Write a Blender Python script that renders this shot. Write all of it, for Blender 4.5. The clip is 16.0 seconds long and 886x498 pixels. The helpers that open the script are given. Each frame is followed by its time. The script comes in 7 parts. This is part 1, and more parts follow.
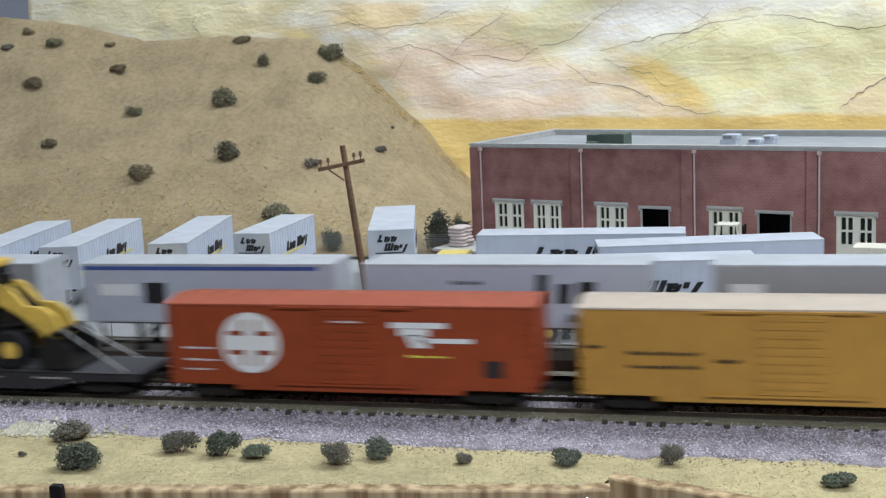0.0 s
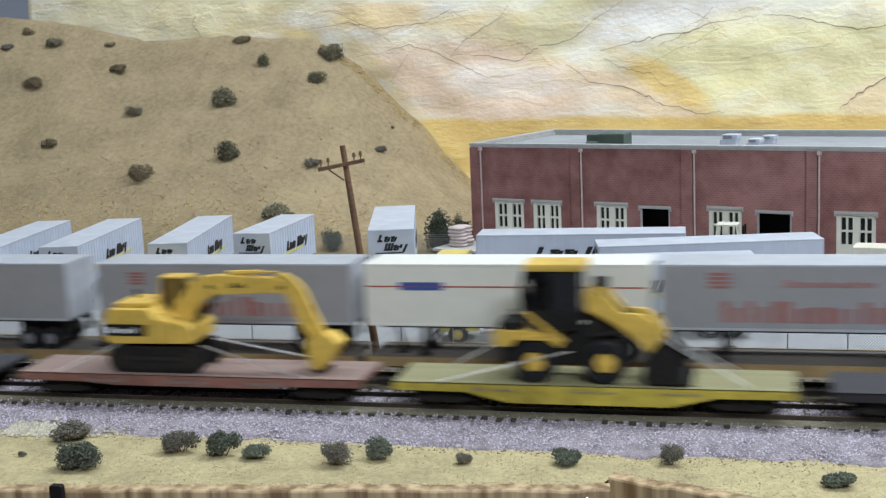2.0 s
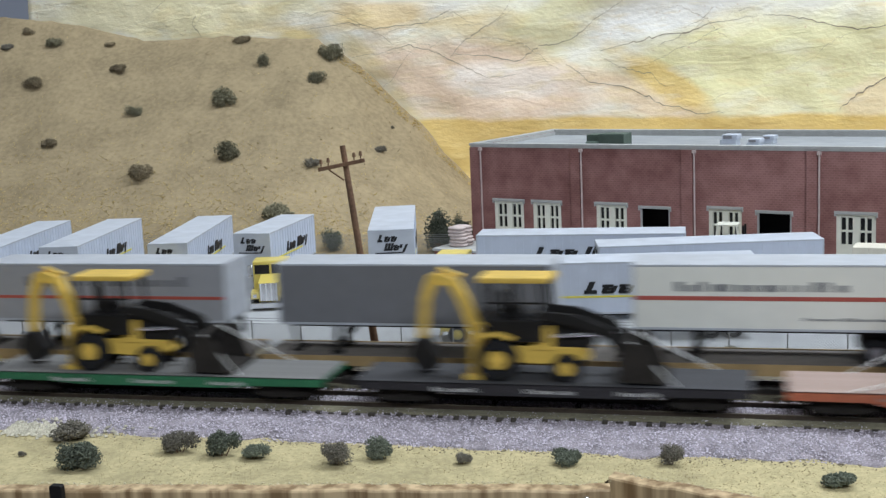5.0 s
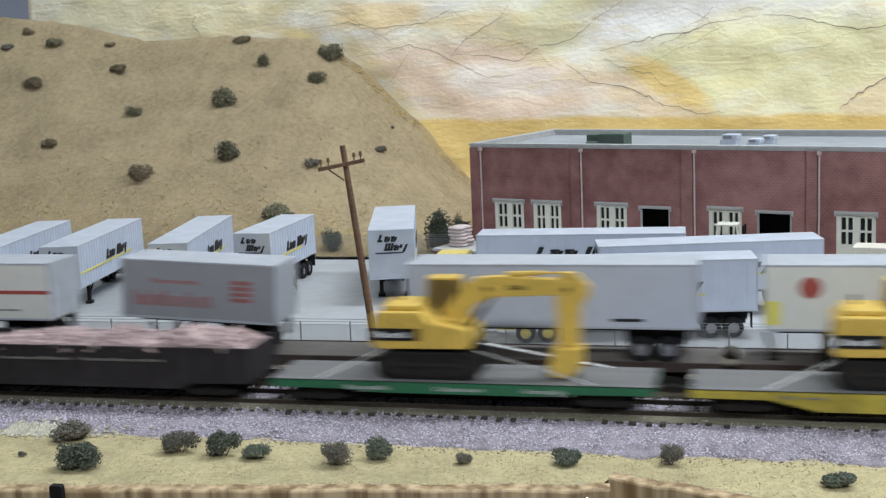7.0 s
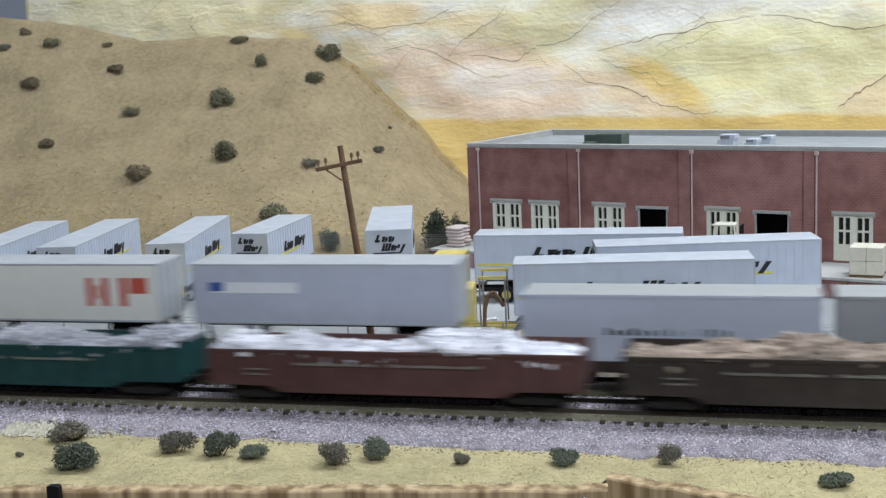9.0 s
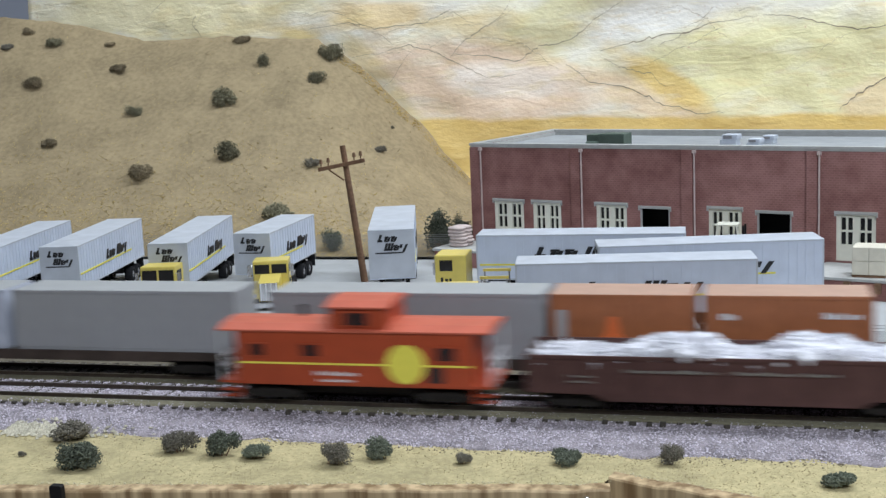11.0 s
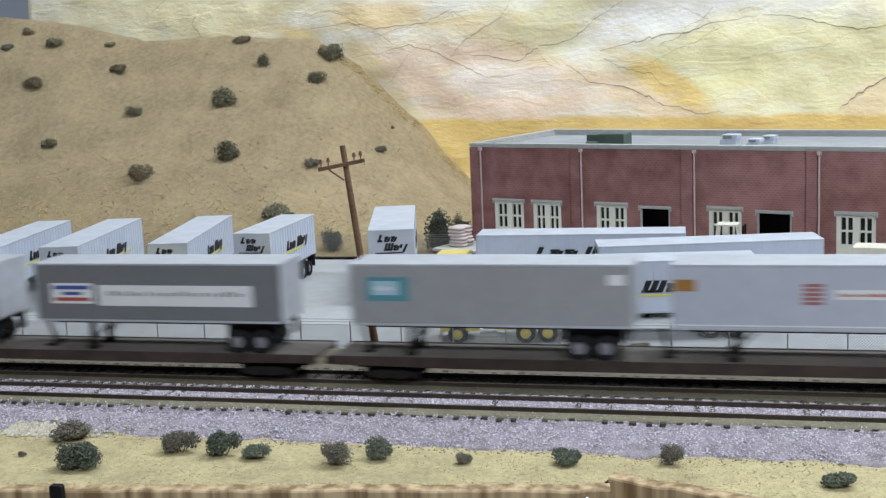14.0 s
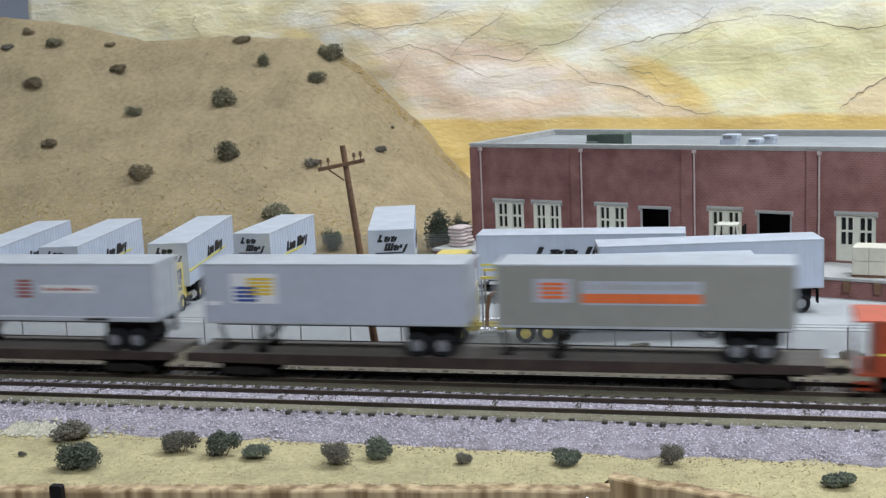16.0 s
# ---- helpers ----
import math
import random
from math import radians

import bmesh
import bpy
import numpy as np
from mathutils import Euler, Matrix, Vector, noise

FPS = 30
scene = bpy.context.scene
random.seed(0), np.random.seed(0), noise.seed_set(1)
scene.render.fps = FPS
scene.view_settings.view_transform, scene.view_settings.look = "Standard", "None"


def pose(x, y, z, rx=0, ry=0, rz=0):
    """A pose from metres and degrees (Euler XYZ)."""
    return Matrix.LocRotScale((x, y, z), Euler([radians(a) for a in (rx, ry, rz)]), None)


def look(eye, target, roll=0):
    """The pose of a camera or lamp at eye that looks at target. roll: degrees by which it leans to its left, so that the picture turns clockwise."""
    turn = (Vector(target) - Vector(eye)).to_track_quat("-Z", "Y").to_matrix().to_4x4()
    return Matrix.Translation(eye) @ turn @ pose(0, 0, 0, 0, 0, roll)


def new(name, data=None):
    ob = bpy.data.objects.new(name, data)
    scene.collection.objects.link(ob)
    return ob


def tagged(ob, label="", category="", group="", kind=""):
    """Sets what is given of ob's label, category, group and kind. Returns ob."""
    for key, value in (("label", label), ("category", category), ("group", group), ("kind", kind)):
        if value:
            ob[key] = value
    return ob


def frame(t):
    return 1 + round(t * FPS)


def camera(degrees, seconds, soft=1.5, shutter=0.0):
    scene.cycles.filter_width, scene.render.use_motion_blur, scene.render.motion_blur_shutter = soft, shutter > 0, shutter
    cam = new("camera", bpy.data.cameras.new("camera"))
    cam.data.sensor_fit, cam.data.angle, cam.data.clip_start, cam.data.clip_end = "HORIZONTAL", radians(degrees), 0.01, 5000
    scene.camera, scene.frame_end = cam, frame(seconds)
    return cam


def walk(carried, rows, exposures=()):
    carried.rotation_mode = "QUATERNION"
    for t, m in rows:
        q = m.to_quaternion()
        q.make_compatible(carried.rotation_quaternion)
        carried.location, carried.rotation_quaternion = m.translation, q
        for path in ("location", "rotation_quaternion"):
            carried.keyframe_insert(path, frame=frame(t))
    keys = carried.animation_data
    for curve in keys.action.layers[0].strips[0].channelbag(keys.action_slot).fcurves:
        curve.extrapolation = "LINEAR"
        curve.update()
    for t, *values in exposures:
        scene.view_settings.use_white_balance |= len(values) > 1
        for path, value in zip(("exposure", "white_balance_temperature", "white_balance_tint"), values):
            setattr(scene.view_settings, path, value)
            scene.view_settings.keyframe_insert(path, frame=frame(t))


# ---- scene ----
cam = camera(39.23, 16.0, soft=1.4, shutter=0.85)
EYE = (0.0, 0.0, 0.1638)
AIM = (-0.24747, 0.95496, 0.0001)
BUMP = (-0.24560, 0.95545, 0.0001)
STILL = look(EYE, AIM, -2.497)
walk(cam, [(0, STILL), (4, STILL), (8.8, STILL), (8.9, look(EYE, BUMP, -2.497)), (9.0, look(EYE, BUMP, -2.497)), (9.1, look(EYE, BUMP, -2.497)),
           (9.2, STILL), (16, STILL)], exposures=[(0, 0.05), (2, 0.06), (4, 0.03), (6, 0.0), (11.5, 0.0), (12.3, 0.06), (13.5, 0.1), (14.6, 0.05), (15.5, 0.0), (16, 0.0)])

# ---- light: a club room with ceiling fluorescents ----
world = bpy.data.worlds.new("room_air")
world.use_nodes = True
world.node_tree.nodes["Background"].inputs[0].default_value = (0.75, 0.82, 1.0, 1)
world.node_tree.nodes["Background"].inputs[1].default_value = 0.08
scene.world = world
NEAR_Y, FAR_Y, FAR_Z, YARD = 0.5417, 0.5911, -0.0035, -0.014
SAND = -0.008


def area(name, x, y, z, sx, sy, power, colour, aim):
    lamp = bpy.data.lights.new(name, "AREA")
    lamp.shape, lamp.size, lamp.size_y, lamp.energy, lamp.color = "RECTANGLE", sx, sy, power, colour
    ob = new(name, lamp)
    ob.matrix_world = look((x, y, z), aim)
    return ob


for lx, ly, pw in ((-0.9, 0.95, 9.5), (0.70, 0.95, 28.5), (0.80, -0.95, 50)):
    area("fluorescent_lamp", lx, ly, 1.43, 1.2, 0.28, pw, (0.84, 0.92, 1.0), (lx, ly + 0.001, 0))


# ---- materials ----
def mat(name, colour, rough=0.6, metal=0.0, vary=0.12, scale=300.0, bump=0.0, bscale=900.0, tint=None, spread=0.0, spec=0.5):
    m = bpy.data.materials.new(name)
    m.use_nodes = True
    t = m.node_tree
    b = t.nodes["Principled BSDF"]
    b.inputs["Roughness"].default_value, b.inputs["Metallic"].default_value = rough, metal
    b.inputs["Specular IOR Level"].default_value = spec
    co = t.nodes.new("ShaderNodeTexCoord")
    n1, n2 = t.nodes.new("ShaderNodeTexNoise"), t.nodes.new("ShaderNodeTexNoise")
    n1.inputs["Scale"].default_value, n2.inputs["Scale"].default_value = scale, scale * 0.11
    n1.inputs["Detail"].default_value, n2.inputs["Detail"].default_value = 5, 4
    for n in (n1, n2):
        t.links.new(co.outputs["Object"], n.inputs["Vector"])
    add = t.nodes.new("ShaderNodeMath")
    add.operation = "ADD"
    t.links.new(n1.outputs["Fac"], add.inputs[0])
    t.links.new(n2.outputs["Fac"], add.inputs[1])
    ramp = t.nodes.new("ShaderNodeMapRange")
    ramp.inputs["From Min"].default_value, ramp.inputs["From Max"].default_value = 0.7, 1.3
    t.links.new(add.outputs[0], ramp.inputs["Value"])
    mix = t.nodes.new("ShaderNodeMix")
    mix.data_type = "RGBA"
    lo = tuple(c * (1 - vary) for c in colour)
    hi = tint or tuple(min(1, c * (1 + vary)) for c in colour)
    mix.inputs[6].default_value, mix.inputs[7].default_value = (*lo, 1), (*hi, 1)
    t.links.new(ramp.outputs["Result"], mix.inputs[0])
    last = mix.outputs[2]
    if spread:
        info = t.nodes.new("ShaderNodeObjectInfo")
        geo = t.nodes.new("ShaderNodeNewGeometry")
        s = t.nodes.new("ShaderNodeMath")
        s.operation = "ADD"
        t.links.new(info.outputs["Random"], s.inputs[0])
        t.links.new(geo.outputs["Random Per Island"], s.inputs[1])
        mr = t.nodes.new("ShaderNodeMapRange")
        mr.inputs["From Max"].default_value = 2.0
        mr.inputs["To Min"].default_value, mr.inputs["To Max"].default_value = 1 - spread, 1 + spread
        t.links.new(s.outputs[0], mr.inputs["Value"])
        hsv = t.nodes.new("ShaderNodeHueSaturation")
        t.links.new(last, hsv.inputs["Color"])
        t.links.new(mr.outputs["Result"], hsv.inputs["Value"])
        last = hsv.outputs[0]
    t.links.new(last, b.inputs["Base Color"])
    if bump:
        n3 = t.nodes.new("ShaderNodeTexNoise")
        n3.inputs["Scale"].default_value, n3.inputs["Detail"].default_value = bscale, 4
        t.links.new(co.outputs["Object"], n3.inputs["Vector"])
        bp = t.nodes.new("ShaderNodeBump")
        bp.inputs["Strength"].default_value, bp.inputs["Distance"].default_value = bump, 0.0006
        t.links.new(n3.outputs["Fac"], bp.inputs["Height"])
        t.links.new(bp.outputs["Normal"], b.inputs["Normal"])
    return m


SANDY = mat("sand", (0.44, 0.375, 0.205), 0.95, 0, 0.24, 420, 0.5, 2200)
HILL = mat("hill_sand", (0.315, 0.248, 0.150), 0.95, 0, 0.22, 190, 0.5, 900, spec=0.2)
CONCRETE = mat("yard_concrete", (0.38, 0.39, 0.40), 0.9, 0, 0.1, 90, 0.2, 900)
BALLAST = mat("ballast", (0.26, 0.23, 0.255), 0.9, 0, 0.5, 1300, 0.9, 2200)
STONE = mat("ballast_stone", (0.47, 0.43, 0.49), 0.85, 0, 0.15, 900, 0, 900, None, 0.65)
TIE = mat("tie_wood", (0.05, 0.042, 0.034), 0.9, 0, 0.3, 500, 0.3, 900, None, 0.3)
RAIL = mat("rail_steel", (0.065, 0.048, 0.036), 0.55, 0.3, 0.3, 400)
RAILTOP = mat("rail_top", (0.33, 0.30, 0.27), 0.3, 0.9, 0.2, 300)
OLIVE = mat("olive_cinder", (0.17, 0.155, 0.105), 0.95, 0, 0.3, 500, 0.5, 1200)
PALESTONE = mat("pale_stone", (0.50, 0.465, 0.37), 0.85, 0, 0.15, 900, 0, 900, None, 0.4)
# far ballast colours darkened to carry the shadow under the far train
FARSTONE = mat("far_shaded_stone", (0.36, 0.33, 0.33), 0.9, 0, 0.2, 900, 0, 900, None, 0.6)
FARBED = mat("far_shaded_bed", (0.20, 0.18, 0.17), 0.95, 0, 0.3, 700, 0.5, 1500)
# dirt, its brown deepened with the shade beside the trains
DIRT = mat("shaded_dirt", (0.14, 0.12, 0.085), 0.95, 0, 0.25, 200, 0.5, 900)
BLACK = mat("black_plastic", (0.011, 0.010, 0.010), 0.6, 0, 0.3, 500, spec=0.25)
GRIMY = mat("grimy_steel", (0.022, 0.019, 0.017), 0.85, 0, 0.35, 300, spec=0.2)
RUBBER = mat("rubber", (0.015, 0.015, 0.017), 0.9, 0, 0.2, 900, spec=0.2)
HUB = mat("hub_grey", (0.27, 0.27, 0.29), 0.5, 0.3, 0.2, 700)
CHROME = mat("chrome", (0.75, 0.75, 0.78), 0.2, 0.9, 0.1, 500)
TOPGREY = mat("trailer_roof_pale", (0.48, 0.51, 0.57), 0.6, 0, 0.12, 90)
WHITE = mat("white_paint", (0.72, 0.73, 0.76), 0.5, 0, 0.05, 120)
YARDWHITE = mat("trailer_white", (0.55, 0.60, 0.71), 0.5, 0, 0.08, 100)
CAST = mat("cast_grey", (0.36, 0.37, 0.38), 0.5, 0, 0.06, 100)
YELLOW = mat("machine_yellow", (0.66, 0.44, 0.085), 0.5, 0, 0.2, 260)
TRACTOR = mat("tractor_yellow", (0.66, 0.53, 0.13), 0.35, 0, 0.08, 200)
GLASSY = mat("dark_glazing", (0.018, 0.017, 0.018), 0.12, 0, 0.2, 200)
TRIM = mat("trim_grey", (0.42, 0.42, 0.41), 0.8, 0, 0.12, 200)
ROOF = mat("roof_grey", (0.285, 0.30, 0.315), 0.9, 0, 0.16, 60, 0.15)
CREAM = mat("cream_paint", (0.78, 0.77, 0.67), 0.6, 0, 0.06, 200)
VOID = mat("interior_shade", (0.012, 0.010, 0.010), 0.9, 0, 0.2, 100)
POLEWOOD = mat("pole_wood", (0.17, 0.095, 0.055), 0.85, 0, 0.3, 600, 0.3)
BUSHOLIVE = mat("bush_olive_foam", (0.215, 0.20, 0.135), 0.95, 0, 0.35, 500, 0, 900, None, 0.6, 0.1)
BUSH = mat("bush_foam", (0.135, 0.150, 0.115), 0.95, 0, 0.35, 500, 0, 900, None, 0.6, 0.1)
BUSHDRY = mat("bush_dry_foam", (0.25, 0.205, 0.135), 0.95, 0, 0.35, 500, 0, 900, None, 0.5, 0.1)
BUSHGREY = mat("bush_grey_foam", (0.185, 0.17, 0.14), 0.95, 0, 0.35, 500, 0, 900, None, 0.5, 0.1)
FENCE = mat("fence_grey", (0.25, 0.25, 0.25), 0.6, 0.2, 0.2, 300)
WALLGREY = mat("room_wall", (0.40, 0.43, 0.52), 0.9, 0, 0.05, 3)
CEIL = mat("ceiling_white", (0.62, 0.62, 0.61), 0.9, 0, 0.04, 3)
FLOORM = mat("room_floor", (0.20, 0.19, 0.18), 0.8, 0, 0.15, 4)
MARK = mat("marking_black", (0.015, 0.015, 0.018), 0.5, 0, 0.1, 300)
MARKY = mat("marking_yellow", (0.78, 0.70, 0.10), 0.5, 0, 0.05, 300)
BRIGHTRED = mat("marking_bright_red", (0.50, 0.085, 0.055), 0.5, 0, 0.1, 300)
FADED = mat("marking_faded_red", (0.33, 0.135, 0.125), 0.7, 0, 0.25, 500)
MARKR = mat("marking_red", (0.40, 0.085, 0.065), 0.5, 0, 0.1, 300)
MARKO = mat("marking_orange", (0.75, 0.17, 0.05), 0.5, 0, 0.1, 300)
MARKB = mat("marking_blue", (0.05, 0.09, 0.30), 0.5, 0, 0.1, 300)
MARKT = mat("marking_teal", (0.08, 0.25, 0.30), 0.5, 0, 0.1, 300)
AMBERY = mat("marking_golden", (0.72, 0.50, 0.05), 0.5, 0, 0.1, 300)
PALEBLUE = mat("marking_pale_blue", (0.36, 0.52, 0.62), 0.5, 0, 0.08, 300)
CHAIN = mat("chain_steel", (0.75, 0.75, 0.74), 0.4, 0.5, 0.2, 900)


def wood_board():
    m = mat("fascia_wood", (0.40, 0.27, 0.15), 0.6, 0, 0.2, 300)
    t = m.node_tree
    b = t.nodes["Principled BSDF"]
    co, mp, n = t.nodes.new("ShaderNodeTexCoord"), t.nodes.new("ShaderNodeMapping"), t.nodes.new("ShaderNodeTexNoise")
    mp.inputs["Scale"].default_value = (1.0, 1.0, 0.06)
    n.inputs["Scale"].default_value, n.inputs["Detail"].default_value = 170, 6
    r = t.nodes.new("ShaderNodeValToRGB")
    r.color_ramp.elements[0].position, r.color_ramp.elements[1].position = 0.39, 0.63
    r.color_ramp.elements[0].color, r.color_ramp.elements[1].color = (0.21, 0.13, 0.06, 1), (0.58, 0.43, 0.25, 1)
    t.links.new(co.outputs["Object"], mp.inputs[0])
    t.links.new(mp.outputs[0], n.inputs["Vector"])
    t.links.new(n.outputs["Fac"], r.inputs[0])
    t.links.new(r.outputs[0], b.inputs["Base Color"])
    return m


def rock_paint():
    """Cream plaster rock with ochre and peach washes, in strata that lean a little."""
    m = bpy.data.materials.new("painted_plaster_rock")
    m.use_nodes = True
    t = m.node_tree
    b = t.nodes["Principled BSDF"]
    b.inputs["Roughness"].default_value = 0.85
    b.inputs["Specular IOR Level"].default_value = 0.25
    co = t.nodes.new("ShaderNodeTexCoord")

    def noise_of(scale, sc=(1, 1, 1), detail=5, rot=0.0, loc=(0, 0, 0), dist=0.0):
        mp, n = t.nodes.new("ShaderNodeMapping"), t.nodes.new("ShaderNodeTexNoise")
        mp.inputs["Scale"].default_value = sc
        mp.inputs["Rotation"].default_value = (0, rot, 0)
        mp.inputs["Location"].default_value = loc
        n.inputs["Scale"].default_value, n.inputs["Detail"].default_value = scale, detail
        n.inputs["Distortion"].default_value = dist
        t.links.new(co.outputs["Object"], mp.inputs[0])
        t.links.new(mp.outputs[0], n.inputs["Vector"])
        return n.outputs["Fac"]

    def blend(a, colour, fac, lo, hi, top=1.0):
        mr = t.nodes.new("ShaderNodeMapRange")
        mr.inputs["From Min"].default_value, mr.inputs["From Max"].default_value = lo, hi
        mr.inputs["To Max"].default_value = top
        t.links.new(fac, mr.inputs["Value"])
        mx = t.nodes.new("ShaderNodeMix")
        mx.data_type = "RGBA"
        t.links.new(mr.outputs["Result"], mx.inputs[0])
        if isinstance(a, tuple):
            mx.inputs[6].default_value = a
        else:
            t.links.new(a, mx.inputs[6])
        mx.inputs[7].default_value = colour
        return mx.outputs[2]

    sep = t.nodes.new("ShaderNodeSeparateXYZ")
    t.links.new(co.outputs["Object"], sep.inputs[0])

    def lean(ax, az, amp, nz):
        """ax * x + az * z + amp * noise: a soft region over the cliff."""
        a, b2, c2 = (t.nodes.new("ShaderNodeMath") for _ in range(3))
        for q in (a, b2, c2):
            q.operation = "MULTIPLY_ADD"
        t.links.new(sep.outputs["X"], a.inputs[0])
        a.inputs[1].default_value, a.inputs[2].default_value = ax, 0.0
        t.links.new(sep.outputs["Z"], b2.inputs[0])
        b2.inputs[1].default_value = az
        t.links.new(a.outputs[0], b2.inputs[2])
        t.links.new(nz, c2.inputs[0])
        c2.inputs[1].default_value = amp
        t.links.new(b2.outputs[0], c2.inputs[2])
        return c2.outputs[0]

    ragged = noise_of(16, (0.6, 1, 1.5), 9, 0.3, (4, 1, 8), 0.6)

    def wash(c, colour, x, z, rx, rz, tilt=0.0, top=0.85, rag=1.5):
        """One brushed patch of colour, with ragged borders, round a place on the cliff."""
        mp, ln, ad = t.nodes.new("ShaderNodeMapping"), t.nodes.new("ShaderNodeVectorMath"), t.nodes.new("ShaderNodeMath")
        mp.vector_type = "TEXTURE"
        mp.inputs["Location"].default_value, mp.inputs["Scale"].default_value = (x, 1.31, z), (rx, 50.0, rz)
        mp.inputs["Rotation"].default_value = (0, radians(-tilt), 0)
        ln.operation, ad.operation = "LENGTH", "MULTIPLY_ADD"
        t.links.new(co.outputs["Object"], mp.inputs[0])
        t.links.new(mp.outputs[0], ln.inputs[0])
        t.links.new(ragged, ad.inputs[0])
        ad.inputs[1].default_value = -rag
        t.links.new(ln.outputs["Value"], ad.inputs[2])
        return blend(c, colour, ad.outputs[0], 1.22 - rag * 0.5, 0.62 - rag * 0.5, top)

    c = blend((0.90, 0.83, 0.62, 1), (0.93, 0.90, 0.82, 1), noise_of(13, (0.5, 1, 1.5), 7, 0.3), 0.42, 0.58)
    c = wash(c, (0.90, 0.80, 0.50, 1), -0.66, 0.21, 0.20, 0.045)
    c = wash(c, (0.86, 0.81, 0.45, 1), 0.05, 0.125, 0.20, 0.060)
    c = wash(c, (0.87, 0.80, 0.48, 1), -0.215, 0.175, 0.075, 0.036, 30)
    c = wash(c, (0.94, 0.92, 0.88, 1), -0.085, 0.192, 0.10, 0.026, 12)
    c = wash(c, (0.96, 0.74, 0.57, 1), -0.30, 0.115, 0.15, 0.048, -8, 0.9)
    c = wash(c, (0.94, 0.87, 0.80, 1), -0.27, 0.120, 0.070, 0.018, -4, 0.6)
    c = wash(c, (0.89, 0.66, 0.34, 1), -0.405, 0.196, 0.065, 0.018, -4, 0.75)
    c = wash(c, (0.92, 0.72, 0.50, 1), -0.115, 0.098, 0.070, 0.020, -22, 0.85)
    c = wash(c, (0.84, 0.61, 0.22, 1), -0.100, 0.116, 0.062, 0.014, -32, 0.85)
    c = wash(c, (0.86, 0.66, 0.26, 1), -0.505, 0.178, 0.035, 0.014, 0, 0.8)
    c = wash(c, (0.90, 0.72, 0.46, 1), 0.105, 0.088, 0.028, 0.020, 40, 0.8)
    c = wash(c, (0.88, 0.72, 0.36, 1), -0.395, 0.112, 0.016, 0.085, 38, 0.55)
    c = blend(c, (0.86, 0.64, 0.30, 1), noise_of(9, (0.35, 1, 2.1), 8, 0.45, (1, 5, 9), 0.8), 0.57, 0.72, 0.55)
    c = blend(c, (0.95, 0.93, 0.89, 1), noise_of(42, (0.5, 1, 1.5), 9, 0.3, (2, 2, 2)), 0.52, 0.72, 0.38)
    c = blend(c, (0.78, 0.66, 0.44, 1), noise_of(70, (0.45, 1, 2.4), 8, 0.2, (6, 2, 1)), 0.58, 0.72, 0.4)
    c = blend(c, (0.66, 0.46, 0.28, 1), noise_of(330, (1, 1, 1), 3, 0.0, (2, 5, 2)), 0.67, 0.74, 0.6)
    # ochre band along the foot of the cliff
    c = blend(c, (0.82, 0.57, 0.17, 1), lean(-0.016, -1.0, 0.016, noise_of(30, (0.5, 1, 1), 6)), -0.0712, -0.0660, 0.88)
    c = blend(c, (0.88, 0.70, 0.34, 1), noise_of(48, (0.5, 1, 1.7), 8, 0.1, (9, 4, 3)), 0.54, 0.68, 0.35)
    t.links.new(c, b.inputs["Base Color"])
    # broken plaster: short level ledges over a fine trowelled grain
    ledge = t.nodes.new("ShaderNodeMapRange")
    ledge.inputs["From Min"].default_value, ledge.inputs["From Max"].default_value = 0.53, 0.63
    t.links.new(noise_of(48, (0.42, 1, 1.5), 8, 0.28, (5, 5, 5), 0.4), ledge.inputs["Value"])
    mixed = t.nodes.new("ShaderNodeMath")
    mixed.operation = "MULTIPLY_ADD"
    t.links.new(noise_of(230, (0.7, 1, 1.2), 9, 0.3), mixed.inputs[0])
    mixed.inputs[1].default_value = 2.2
    t.links.new(ledge.outputs["Result"], mixed.inputs[2])
    bp = t.nodes.new("ShaderNodeBump")
    bp.inputs["Strength"].default_value, bp.inputs["Distance"].default_value = 0.32, 0.0009
    t.links.new(mixed.outputs[0], bp.inputs["Height"])
    t.links.new(bp.outputs["Normal"], b.inputs["Normal"])
    return m


FASCIA, CLIFF = wood_board(), rock_paint()


# ---- mesh helpers ----
def bx(bm, x0, x1, y0, y1, z0, z1, m=None):
    v = [bm.verts.new((x, y, z)) for z in (z0, z1) for y in (y0, y1) for x in (x0, x1)]
    if m is not None:
        for w in v:
            w.co = m @ w.co
    for q in ((0, 2, 3, 1), (4, 5, 7, 6), (0, 1, 5, 4), (2, 6, 7, 3), (0, 4, 6, 2), (1, 3, 7, 5)):
        bm.faces.new([v[i] for i in q])
    return v


def rod(bm, a, b, r, n=8, r2=None):
    a, b = Vector(a), Vector(b)
    d = (b - a).normalized()
    u = d.orthogonal().normalized()
    w = d.cross(u)
    r2 = r if r2 is None else r2
    rings = []
    for p, rr in ((a, r), (b, r2)):
        rings.append([bm.verts.new(p + rr * (math.cos(2 * math.pi * i / n) * u + math.sin(2 * math.pi * i / n) * w)) for i in range(n)])
    for i in range(n):
        bm.faces.new((rings[0][i], rings[0][(i + 1) % n], rings[1][(i + 1) % n], rings[1][i]))
    bm.faces.new(list(reversed(rings[0])))
    bm.faces.new(rings[1])


def prism(bm, pts, y0, y1):
    """Extrudes an outline in x and z from y0 to y1."""
    a = [bm.verts.new((x, y0, z)) for x, z in pts]
    b = [bm.verts.new((x, y1, z)) for x, z in pts]
    n = len(pts)
    bm.faces.new(a)
    bm.faces.new(list(reversed(b)))
    for i in range(n):
        bm.faces.new((a[i], b[i], b[(i + 1) % n], a[(i + 1) % n]))


